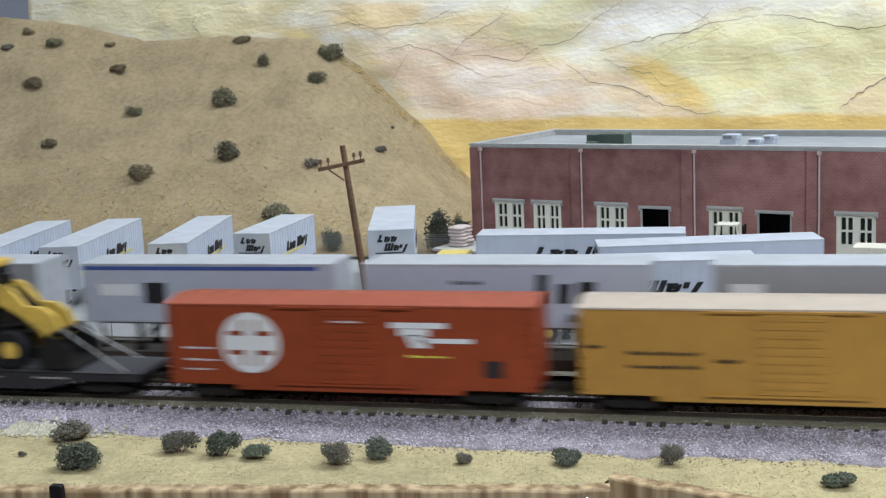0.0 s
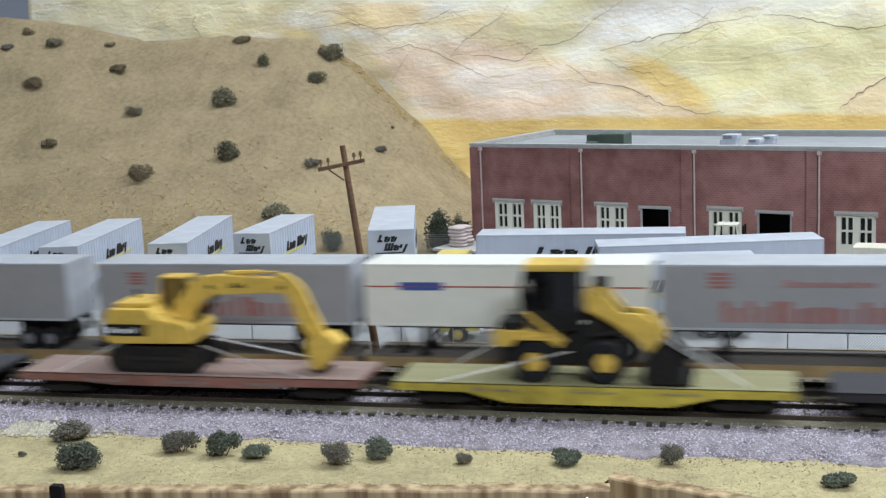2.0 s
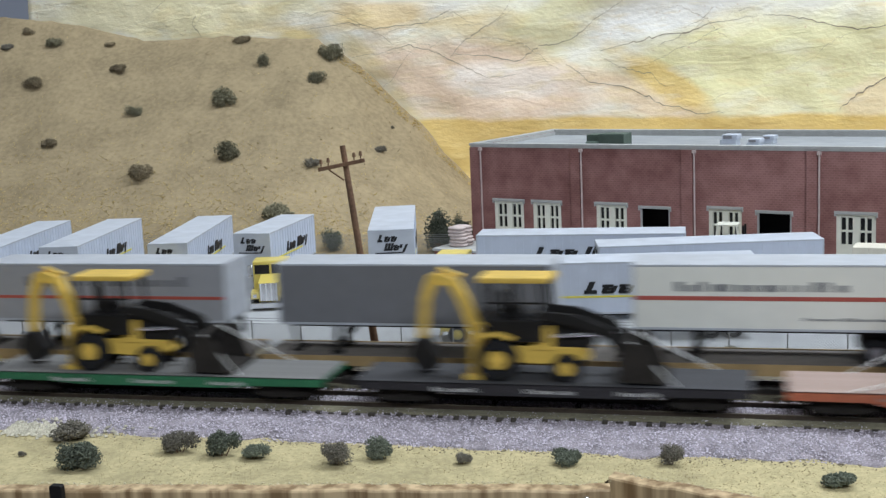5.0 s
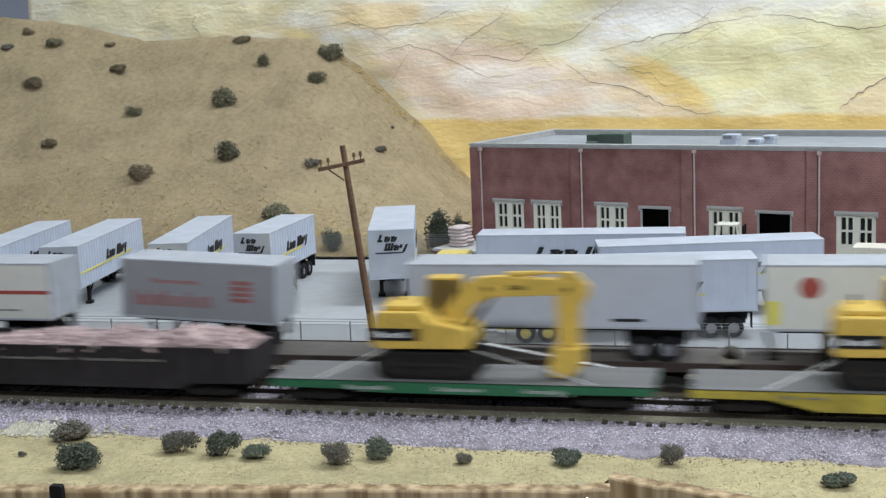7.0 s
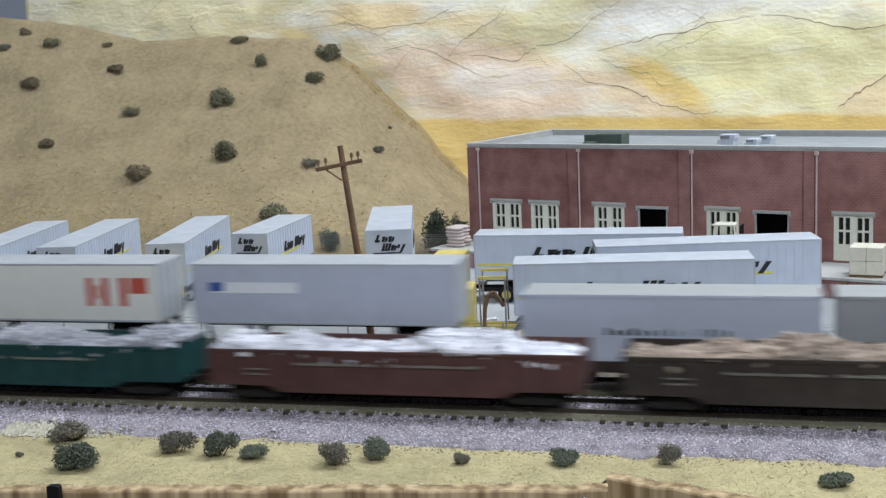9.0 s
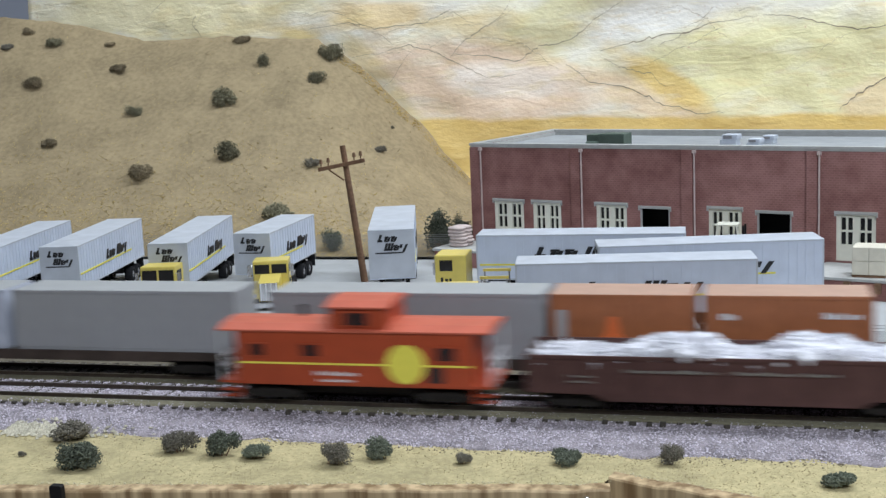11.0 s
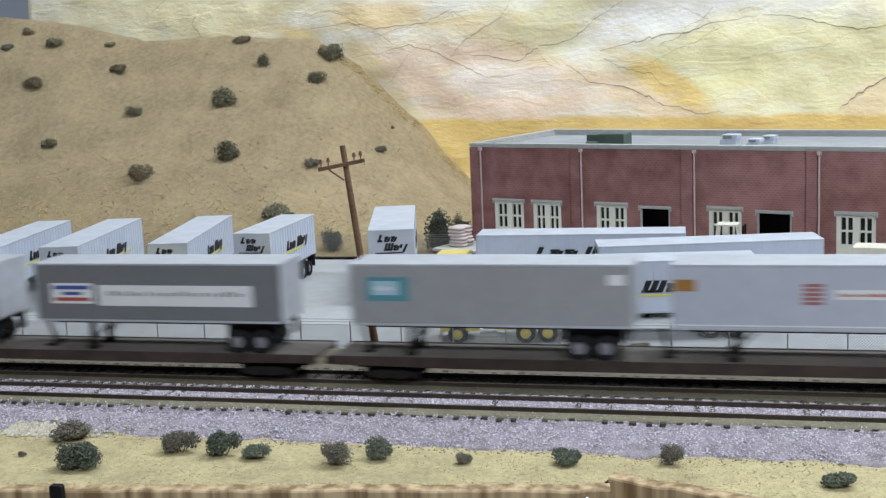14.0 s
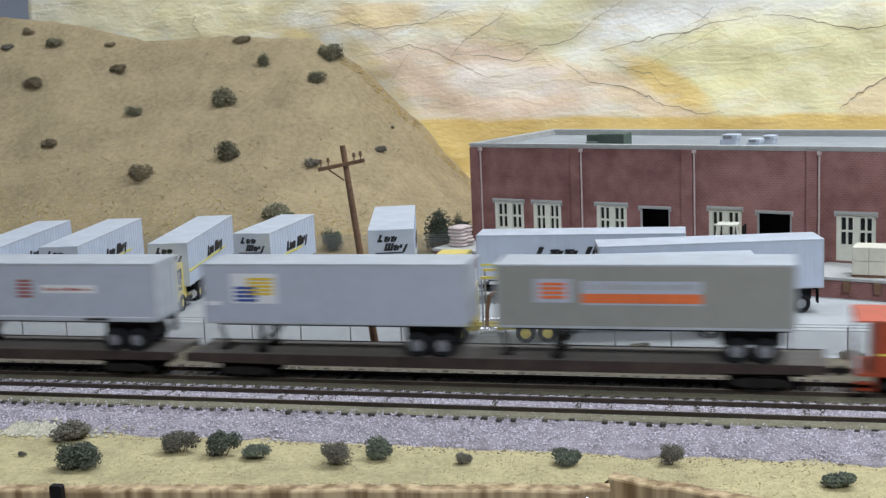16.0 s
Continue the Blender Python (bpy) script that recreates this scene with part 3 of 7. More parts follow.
def barred(parent, x0, x1, z0, z1, y, material, n=4):
    """A printed square of level stripes, the plain shape of an emblem."""
    bm = bmesh.new()
    h = (z1 - z0) / n
    for i in range(n):
        prism(bm, ((x0, z0 + i * h), (x1, z0 + i * h), (x1, z0 + (i + 0.66) * h), (x0, z0 + (i + 0.66) * h)), y - 0.0002, y + 0.0001)
    return part("marking", bm, material, parent, "striped emblem")


# ---- road trailers and containers ----
def trailer(label, side, roofm, length=0.140, ribs=0, group="", front=False):
    """A road trailer 40 feet long in 1:87, nose towards -x, tyres on z = 0."""
    t = thing("semi_trailer", label, "trailer", group)
    h, w = length / 2, 0.0140
    box_part("body", -h, h, -w, w, 0.0160, 0.0462, side, t, "", 0.0005)
    bm = bmesh.new()
    bx(bm, -h - 0.0002, h + 0.0002, -w - 0.0002, w + 0.0002, 0.0460, 0.0471)
    part("roof", bm, roofm, t, "", 0.0003)
    for y in (-w - 0.0003, w - 0.0003):
        box_part("bottom_rail", -h, h, y, y + 0.0006, 0.0160, 0.0171, roofm, t)
    for x in (-h - 0.0002, h - 0.0008):
        box_part("corner_post", x, x + 0.0010, -w - 0.0002, w + 0.0002, 0.0168, 0.0460, roofm, t)
    if ribs:
        bm = bmesh.new()
        bx(bm, -0.0003, 0.0003, -0.00025, 0.00025, 0.0172, 0.0458)
        rib = mesh_of("side_rib", bm, side)
        for i in range(1, ribs):
            for y in (-w, w):
                shared("side_rib", rib, t, (-h + length * i / ribs, y, 0))
    bm = bmesh.new()
    for y in (-0.006, 0.006):
        bx(bm, -h + 0.006, h - 0.002, y - 0.0008, y + 0.0008, 0.0135, 0.0162)
    for i in range(7):
        x = -h + 0.01 + i * (length - 0.02) / 6
        bx(bm, x - 0.0006, x + 0.0006, -0.0125, 0.0125, 0.0148, 0.0162)
    part("chassis", bm, BLACK, t)
    for y in (-0.0085, 0.0085):
        bm = bmesh.new()
        bx(bm, -h + 0.0275, -h + 0.0300, y - 0.0012, y + 0.0012, 0.0022, 0.0160)
        rod(bm, (-h + 0.0288, y, 0.0048), (-h + 0.040, y, 0.0155), 0.0006, 6)
        bx(bm, -h + 0.0260, -h + 0.0312, y - 0.0022, y + 0.0022, 0.0, 0.0022)
        part("landing_leg", bm, BLACK, t)
    bm = bmesh.new()
    bx(bm, h - 0.034, h - 0.006, -0.0070, 0.0070, 0.0075, 0.0135)
    part("bogie", bm, BLACK, t)
    for x in (h - 0.0265, h - 0.0135):
        for y in (-0.0105, 0.0105):
            o = shared("tyre", TYRE, t, (x, y, 0.0059))
            shared("hub", TYREHUB, o)
    bm = bmesh.new()
    for y in (-0.011, 0.011):
        bx(bm, h - 0.0035, h - 0.003, y - 0.003, y + 0.003, 0.006, 0.0155)
    part("mud_flap", bm, RUBBER, t)
    for y in (-0.008, -0.001, 0.001, 0.008):
        bm = bmesh.new()
        rod(bm, (h + 0.0004, y, 0.018), (h + 0.0004, y, 0.045), 0.0003, 5)
        part("door_rod", bm, roofm, t)
    return t


def container(label, side, length=0.140, height=0.0325, group=""):
    c = thing("shipping_container", label, "container", group)
    h, w = length / 2, 0.0140
    box_part("body", -h, h, -w, w, 0.0, height - 0.0004, side, c, "", 0.0004)
    bm = bmesh.new()
    n = int(length / 0.004)
    bx(bm, -0.0008, 0.0008, -0.0003, 0.0003, 0.0018, height - 0.002)
    rib = mesh_of("side_rib", bm, side)
    for i in range(1, n):
        for y in (-w, w):
            shared("side_rib", rib, c, (-h + length * i / n, y, 0))
    box_part("roof", -h + 0.0006, h - 0.0006, -w + 0.0006, w - 0.0006, height - 0.0005, height, CAST if side is not ORANGEBOX else PINKTOP, c, "container roof in a separate tone")
    for x in (-h - 0.0002, h - 0.0012):
        for y in (-w - 0.0003, w - 0.0011):
            box_part("corner_post", x, x + 0.0014, y, y + 0.0014, 0.0, height + 0.0001, side, c)
    for z in (0.0, height - 0.0016):
        box_part("side_rail", -h, h, -w - 0.0003, -w + 0.0004, z, z + 0.0015, side, c)
    return c


def paint(name, c, vary=0.1, rough=0.5):
    return mat(name, c, rough, 0, vary, 140, spec=0.5 if max(c) > 0.1 else 0.2)


ORANGEBOX = paint("container_orange", (0.36, 0.125, 0.05), 0.2)
PINKTOP = paint("container_pink_roof", (0.46, 0.29, 0.22))
BOXRED = mat("boxcar_red", (0.28, 0.050, 0.016), 0.6, 0, 0.14, 140, spec=0.3)
BOXREDTOP = mat("boxcar_red_roof", (0.34, 0.085, 0.045), 0.6, 0, 0.14, 140, spec=0.3)
BOXGOLD = paint("boxcar_gold", (0.46, 0.24, 0.045))
BOXGOLDTOP = paint("boxcar_silver_roof", (0.50, 0.42, 0.34))
DECKGREY = mat("deck_grey", (0.15, 0.148, 0.145), 0.85, 0, 0.25, 250, 0.2)
DARKCAR = paint("flat_black", (0.030, 0.028, 0.032), 0.3, 0.6)
DARKDECK = mat("deck_dark", (0.042, 0.042, 0.047), 0.8, 0, 0.25, 250, 0.2)
YELFLAT = mat("flat_yellow", (0.40, 0.31, 0.045), 0.6, 0, 0.45, 230, tint=(0.58, 0.46, 0.06))
YELDECK = mat("deck_yellow", (0.26, 0.245, 0.13), 0.8, 0, 0.25, 250, 0.2)
ROSE = mat("flat_rose_brown", (0.22, 0.10, 0.075), 0.7, 0, 0.35, 230)
ROSEDECK = mat("deck_rose", (0.27, 0.19, 0.165), 0.85, 0, 0.2, 250, 0.2)
ORFLAT = mat("flat_orange", (0.36, 0.10, 0.05), 0.6, 0, 0.35, 230)
ORDECK = mat("deck_orange_grey", (0.34, 0.25, 0.215), 0.85, 0, 0.2, 250, 0.2)
GREENFLAT = paint("flat_green", (0.02, 0.13, 0.06), 0.2)
GONBLACK = paint("gondola_black", (0.028, 0.024, 0.026), 0.3, 0.6)
GONDARK = paint("gondola_dark_brown", (0.040, 0.032, 0.028), 0.3, 0.6)
GONBROWN = paint("gondola_brown", (0.085, 0.042, 0.038), 0.2, 0.6)
GONGREEN = paint("gondola_green", (0.012, 0.045, 0.046), 0.2, 0.6)
FLATTAN = mat("intermodal_tan", (0.27, 0.185, 0.085), 0.8, 0, 0.35, 160)
FLATBROWN = mat("intermodal_brown", (0.052, 0.038, 0.032), 0.75, 0, 0.35, 160, spec=0.2)
FLATDECK = mat("intermodal_deck", (0.105, 0.092, 0.083), 0.85, 0, 0.25, 200)
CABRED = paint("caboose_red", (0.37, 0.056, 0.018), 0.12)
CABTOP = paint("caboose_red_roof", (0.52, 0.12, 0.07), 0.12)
T_GREY = paint("trailer_grey", (0.44, 0.468, 0.555), 0.07)
T_DARK = paint("trailer_dark_grey", (0.165, 0.167, 0.18), 0.08)
T_MID = paint("trailer_mid_grey", (0.305, 0.307, 0.325), 0.08)
# pale tone paints the overhead light on trailer roofs and bottom-rail highlights
T_LIT = paint("trailer_lit_grey", (0.42, 0.44, 0.48), 0.12)
T_SILVER = paint("trailer_silver", (0.50, 0.53, 0.61), 0.07)
T_CREAM = paint("trailer_cream", (0.74, 0.735, 0.68), 0.05)
T_OLIVE = paint("trailer_olive_grey", (0.29, 0.29, 0.265), 0.08)
LETTER = paint("pale_lettering", (0.42, 0.42, 0.42))
DIMBAR = paint("worn_lettering", (0.19, 0.18, 0.165))
SCRAP = mat("scrap_pink", (0.36, 0.27, 0.26), 0.8, 0.1, 0.3, 500, 0, 900, None, 0.6)
SCRAPW = mat("scrap_white", (0.48, 0.48, 0.53), 0.7, 0.1, 0.3, 120, 0, 900, (0.75, 0.75, 0.8), 0.45)
SCRAPG = mat("scrap_grey", (0.34, 0.34, 0.38), 0.7, 0.1, 0.3, 500, 0, 900, None, 0.5)
BALE = mat("bale_tan", (0.42, 0.33, 0.27), 0.9, 0, 0.3, 400, 0, 900, None, 0.4)


# ---- rail cars ----
def flatcar(side, deck, label, belly=True, length=0.177):
    c = thing("flat_car", label, "rail car", "cars of the near train")
    h, w = length / 2, 0.0165
    bm = bmesh.new()
    bx(bm, -h, h, -w + 0.0004, w - 0.0004, 0.0105, 0.0122)
    part("underframe", bm, side, c)
    n = 28
    bm = bmesh.new()
    bx(bm, -0.5 * length / n + 0.0001, 0.5 * length / n - 0.0001, -w, w, 0.0122, 0.0128)
    plank = mesh_of("deck_plank", bm, deck)
    for i in range(n):
        shared("deck_plank", plank, c, (-h + length * (i + 0.5) / n, 0, 0))
    for y in (-w, w - 0.0008):
        bm = bmesh.new()
        low = 0.0040 if belly else 0.0072
        prism(bm, ((-h, 0.0126), (-h, 0.0088), (-h * 0.62, 0.0085), (-h * 0.40, low), (h * 0.40, low), (h * 0.62, 0.0085), (h, 0.0088), (h, 0.0126)), y, y + 0.0008)
        part("side_sill", bm, side, c)
    bm = bmesh.new()
    bx(bm, -0.0008, 0.0008, -w - 0.0008, -w, 0.0092, 0.0116)
    pocket = mesh_of("stake_pocket", bm, side)
    for i in range(14):
        shared("stake_pocket", pocket, c, (-h + 0.008 + i * (length - 0.016) / 13, 0, 0))
    for i, (a, b) in enumerate(((-0.58, -0.34), (-0.10, 0.14), (0.36, 0.56))):
        words(c, a * h, b * h, 0.0094 if belly else 0.0086, 0.0106, -w - 0.0001, LETTER if side in (DARKCAR, GREENFLAT) else DIMBAR, 9, 70 + i)
    bx_b = bmesh.new()
    bx(bx_b, -h * 0.9, h * 0.9, -0.004, 0.004, 0.0060, 0.0106)
    part("centre_sill", bx_b, GRIMY, c)
    for x in (-h + 0.022, h - 0.022):
        add_truck(c, x)
    add_couplers(c, h)
    return c


def gondola(side, load, label, seed, length=0.177):
    c = thing("gondola_car", label, "rail car", "cars of the near train")
    h, w, top = length / 2, 0.0168, 0.0262
    bm = bmesh.new()
    for y in (-w, w - 0.0008):
        prism(bm, ((-h, top), (-h, 0.0095), (-h * 0.66, 0.0090), (-h * 0.60, 0.0062), (h * 0.60, 0.0062), (h * 0.66, 0.0090), (h, 0.0095), (h, top)), y, y + 0.0008)
    for x in (-h, h - 0.0008):
        bx(bm, x, x + 0.0008, -w + 0.0008, w - 0.0008, 0.0095, top)
    bx(bm, -h + 0.0008, h - 0.0008, -w + 0.0008, w - 0.0008, 0.0098, 0.0115)
    part("body", bm, side, c)
    for y in (-w - 0.0006, w - 0.0006):
        box_part("top_chord", -h, h, y, y + 0.0012, top - 0.0012, top + 0.0003, side, c)
    bm = bmesh.new()
    bx(bm, -0.0007, 0.0007, -w - 0.0009, -w, 0.0098, top - 0.0012)
    post = mesh_of("side_post", bm, side)
    for i in range(15):
        shared("side_post", post, c, (-h + 0.004 + i * (length - 0.008) / 14, 0, 0))
    words(c, -h * 0.5, -h * 0.05, 0.0195, 0.0210, -w - 0.0009, DIMBAR, 16, seed)
    words(c, h * 0.02, h * 0.5, 0.0195, 0.0210, -w - 0.0009, DIMBAR, 15, seed + 1)
    words(c, -h * 0.78, -h * 0.66, 0.0170, 0.0180, -w - 0.0009, DIMBAR, 6, seed + 2)
    words(c, -h * 0.78, -h * 0.66, 0.0145, 0.0155, -w - 0.0009, DIMBAR, 6, seed + 4)
    for x in (-h + 0.022, h - 0.022):
        add_truck(c, x)
    add_couplers(c, h)
    g = heap(load, seed, length - 0.006, 0.0152, 0.0215, 0.0075)
    return c, g


def heap(material, seed, length, half, z0, rise, n=760):
    """A heap of loose scrap and rubble that lies in an open car."""
    rnd = random.Random(seed)
    vs, fs = [], []
    bumps = [(rnd.uniform(-0.5, 0.5) * length, rnd.uniform(0.006, 0.020), rnd.uniform(0.2, 1.0)) for _ in range(8)]

    def top(x, y):
        return z0 + rise * min(1.2, sum(k * math.exp(-((x - c) / s) ** 2) for c, s, k in bumps)) * (1 - 0.5 * (y / half) ** 2)
    nx, ny = 60, 10
    for j in range(ny + 1):
        for i in range(nx + 1):
            x, y = -length / 2 + length * i / nx, -half + 2 * half * j / ny
            vs.append((x, y, top(x, y) + rnd.uniform(-.0008, .0008)))
    fs = [(j * (nx + 1) + i, j * (nx + 1) + i + 1, (j + 1) * (nx + 1) + i + 1, (j + 1) * (nx + 1) + i) for j in range(ny) for i in range(nx)]
    for _ in range(n):
        x, y = rnd.uniform(-0.5, 0.5) * length, rnd.uniform(-1, 1) * half
        s = Vector((rnd.uniform(.0008, .0050), rnd.uniform(.0006, .0022), rnd.uniform(.0005, .0018)))
        m = Matrix.Translation((x, y, top(x, y) + 0.0006)) @ Euler((rnd.uniform(-.6, .6), rnd.uniform(-.5, .5), rnd.uniform(0, 3.1))).to_matrix().to_4x4()
        k = len(vs)
        for dz in (-1, 1):
            for dy in (-1, 1):
                for dx in (-1, 1):
                    vs.append(tuple(m @ Vector((dx * s.x * rnd.uniform(.6, 1), dy * s.y, dz * s.z))))
        fs += [tuple(k + q for q in f) for f in ((0, 2, 3, 1), (4, 5, 7, 6), (0, 1, 5, 4), (2, 6, 7, 3), (0, 4, 6, 2), (1, 3, 7, 5))]
    return cloud("scrap_load", vs, fs, material)


def boxcar(side, roofm, label, emblem):
    c = thing("box_car", label, "rail car", "cars of the near train")
    h, w = 0.0885, 0.0165
    box_part("body", -h, h, -w, w, 0.0090, 0.0478, side, c, "", 0.0004)
    bm = bmesh.new()
    prism_y = ((-w - 0.0005, 0.0472), (-w - 0.0005, 0.0480), (0, 0.0500), (w + 0.0005, 0.0480), (w + 0.0005, 0.0472))
    a = [bm.verts.new((-h - 0.0005, y, z)) for y, z in prism_y]
    b = [bm.verts.new((h + 0.0005, y, z)) for y, z in prism_y]
    bm.faces.new(a)
    bm.faces.new(list(reversed(b)))
    for i in range(5):
        bm.faces.new((a[i], b[i], b[(i + 1) % 5], a[(i + 1) % 5]))
    part("roof", bm, roofm, c)
    bm = bmesh.new()
    for i in range(14):
        x = -h + 0.006 + i * (2 * h - 0.012) / 13
        for s in (-1, 1):
            m = Matrix.Translation((x, 0, 0.0502)) @ Matrix.Rotation(-s * 0.1204, 4, "X")
            bx(bm, -0.0006, 0.0006, 0.0005 if s > 0 else -w, w if s > 0 else -0.0005, -0.0004, 0.0001, m)
    part("roof_ribs", bm, roofm, c)
    d = box_part("door", -0.0130, 0.0160, -w - 0.0010, -w, 0.0110, 0.0460, side, c, "", 0.0002)
    bm = bmesh.new()
    for i in range(9):
        z = 0.0135 + i * 0.0037
        bx(bm, -0.012, 0.015, -w - 0.0014, -w - 0.0009, z, z + 0.0009)
    part("door_ribs", bm, side, d)
    for z in (0.0098, 0.0462):
        box_part("door_track", -0.034, 0.032, -w - 0.0014, -w, z, z + 0.0010, side, c)
    bm = bmesh.new()
    bx(bm, -0.00025, 0.00025, -w - 0.0003, -w + 0.0001, 0.0105, 0.0465)
    rib = mesh_of("side_rib", bm, side)
    for i in range(9):
        for s in (-1, 1):
            shared("side_rib", rib, c, (s * (0.020 + i * 0.0082), 0, 0))
    for s in (-1, 1):
        bm = bmesh.new()
        for i in range(7):
            z = 0.012 + i * 0.0048
            bx(bm, s * h - 0.003 if s > 0 else s * h, s * h if s > 0 else s * h + 0.003, -w - 0.0012, -w - 0.0008, z, z + 0.0004)
        part("ladder", bm, side, c)
    box_part("side_sill", -h * 0.62, h * 0.62, -w, -w + 0.001, 0.0068, 0.0092, side, c)
    if emblem:
        bm = bmesh.new()
        rod(bm, (-0.0465, -w + 0.0001, 0.0295), (-0.0465, -w - 0.0006, 0.0295), 0.0145, 36)
        part("emblem_disc", bm, WHITE, c, "white round emblem")
        for dx0, dx1, z0, z1 in ((-0.0108, -0.0035, 0.0330, 0.0352), (0.0035, 0.0108, 0.0330, 0.0352), (-0.0108, -0.0035, 0.0238, 0.0260), (0.0035, 0.0108, 0.0238, 0.0260), (-0.0045, -0.0030, 0.0330, 0.0405), (0.0030, 0.0045, 0.0330, 0.0405), (-0.0045, -0.0030, 0.0185, 0.0260), (0.0030, 0.0045, 0.0185, 0.0260)):
            mark(c, -0.0465 + dx0, -0.0465 + dx1, z0, z1, -w - 0.0006, side)
        mark(c, 0.022, 0.048, 0.0375, 0.0402, -w - 0.0003, WHITE, "white lightning-like streak")
        mark(c, 0.026, 0.040, 0.0340, 0.0372, -w - 0.0003, WHITE)
        mark(c, 0.032, 0.040, 0.0285, 0.0345, -w - 0.0003, WHITE, "", -0.003)
        mark(c, 0.036, 0.060, 0.0308, 0.0330, -w - 0.0003, WHITE)
        words(c, 0.030, 0.050, 0.0240, 0.0252, -w - 0.0003, MARKY, 9, 5)
        words(c, -0.080, -0.064, 0.0262, 0.0272, -w - 0.0003, WHITE, 7, 6)
        words(c, -0.080, -0.062, 0.0205, 0.0215, -w - 0.0003, WHITE, 8, 7)
        words(c, -0.080, -0.066, 0.0160, 0.0168, -w - 0.0003, WHITE, 7, 8)
        mark(c, 0.065, 0.0735, 0.0155, 0.0230, -w - 0.0003, MARK, "small dark data panel")
        words(c, -0.006, 0.008, 0.0400, 0.0408, -w - 0.0014, WHITE, 8, 9)
    else:
        for i, (a0, a1, z) in enumerate(((-0.067, -0.036, 0.0275), (-0.067, -0.036, 0.0215), (-0.030, -0.020, 0.0245), (-0.085, -0.078, 0.030))):
            words(c, a0, a1, z, z + 0.0016, -w - 0.0003, MARK, 11, 20 + i)
    for x in (-h + 0.022, h - 0.022):
        add_truck(c, x)
    add_couplers(c, h)
    return c


def caboose():
    c = thing("caboose", "bright orange-red caboose with a centre cupola", "rail car", "cars of the near train")
    h, w = 0.0655, 0.0160
    bh = h - 0.0085
    box_part("body", -bh, bh, -w, w, 0.0095, 0.0352, CABRED, c, "", 0.0003)

    def arch(x0, x1, z, ww, parent, name):
        bm = bmesh.new()
        prof = [(-ww, z - 0.0004), (-ww, z + 0.0004), (-ww * 0.6, z + 0.0022), (0, z + 0.0030), (ww * 0.6, z + 0.0022), (ww, z + 0.0004), (ww, z - 0.0004)]
        a = [bm.verts.new((x0, y, q)) for y, q in prof]
        b = [bm.verts.new((x1, y, q)) for y, q in prof]
        bm.faces.new(a)
        bm.faces.new(list(reversed(b)))
        for i in range(7):
            bm.faces.new((a[i], b[i], b[(i + 1) % 7], a[(i + 1) % 7]))
        return part(name, bm, CABTOP, parent)
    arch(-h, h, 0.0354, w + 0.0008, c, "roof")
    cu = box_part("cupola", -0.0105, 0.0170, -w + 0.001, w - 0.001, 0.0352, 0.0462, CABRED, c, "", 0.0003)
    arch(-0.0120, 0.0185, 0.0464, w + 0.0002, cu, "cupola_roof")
    for a0, a1, z0, z1, y, pr in ((-0.050, -0.043, 0.0235, 0.0290, -w, c), (-0.024, -0.016, 0.0235, 0.0290, -w, c), (0.040, 0.049, 0.0225, 0.0285, -w, c), (-0.003, 0.008, 0.0382, 0.0440, -w + 0.001, cu)):
        f = box_part("window", a0, a1, y - 0.0004, y, z0, z1, GLASSY, pr, "dark caboose window")
        bm = bmesh.new()
        for q0, q1, s0, s1 in ((a0 - 0.0006, a0, z0, z1), (a1, a1 + 0.0006, z0, z1), (a0 - 0.0006, a1 + 0.0006, z1, z1 + 0.0006), (a0 - 0.0006, a1 + 0.0006, z0 - 0.0006, z0), ((a0 + a1) / 2 - 0.0002, (a0 + a1) / 2 + 0.0002, z0, z1)):
            bx(bm, q0, q1, y - 0.0007, y, s0, s1)
        part("window_frame", bm, CABRED, f)
    box_part("stripe", -bh + 0.001, bh - 0.001, -w - 0.0002, -w, 0.0195, 0.0204, MARKY, c, "thin yellow stripe")
    bm = bmesh.new()
    rod(bm, (0.0255, -w + 0.0001, 0.0205), (0.0255, -w - 0.0005, 0.0205), 0.0092, 30)
    part("emblem_disc", bm, MARKY, c, "yellow round emblem")
    words(c, -0.018, 0.002, 0.0145, 0.0165, -w, WHITE, 9, 31)
    words(c, -0.016, 0.000, 0.0115, 0.0128, -w, WHITE, 9, 32)
    mark(c, 0.036, 0.043, 0.0120, 0.0190, -w, MARK)
    for s in (-1, 1):
        box_part("platform", min(s * bh, s * h), max(s * bh, s * h), -w, w, 0.0098, 0.0110, CABRED, c)
        bm = bmesh.new()
        for y in (-w + 0.0005, -0.005, 0.005, w - 0.0005):
            rod(bm, (s * (h - 0.0006), y, 0.0110), (s * (h - 0.0006), y, 0.0225 if abs(y) < 0.01 else 0.0350), 0.0004, 6)
        for z in (0.0225, 0.0175):
            rod(bm, (s * (h - 0.0006), -w + 0.0005, z), (s * (h - 0.0006), w - 0.0005, z), 0.0004, 6)
        part("end_railing", bm, WHITE, c, "pale end railing")
        bm = bmesh.new()
        for z in (0.0030, 0.0060):
            bx(bm, min(s * (bh + 0.0015), s * h), max(s * (bh + 0.0015), s * h), -w, -w + 0.004, z, z + 0.0006)
        bx(bm, s * bh - 0.0004, s * bh + 0.0004, -w - 0.0002, -w + 0.004, 0.0030, 0.0098)
        part("step", bm, CABRED, c)
    bm = bmesh.new()
    rod(bm, (-0.030, 0.004, 0.037), (-0.030, 0.004, 0.0425), 0.0012, 10)
    rod(bm, (-0.030, 0.004, 0.0425), (-0.030, 0.004, 0.0435), 0.0018, 10)
    part("smoke_jack", bm, BLACK, c)
    box_part("underframe", -0.03, 0.03, -0.011, 0.011, 0.0050, 0.0096, GRIMY, c)
    for x in (-h + 0.024, h - 0.024):
        add_truck(c, x)
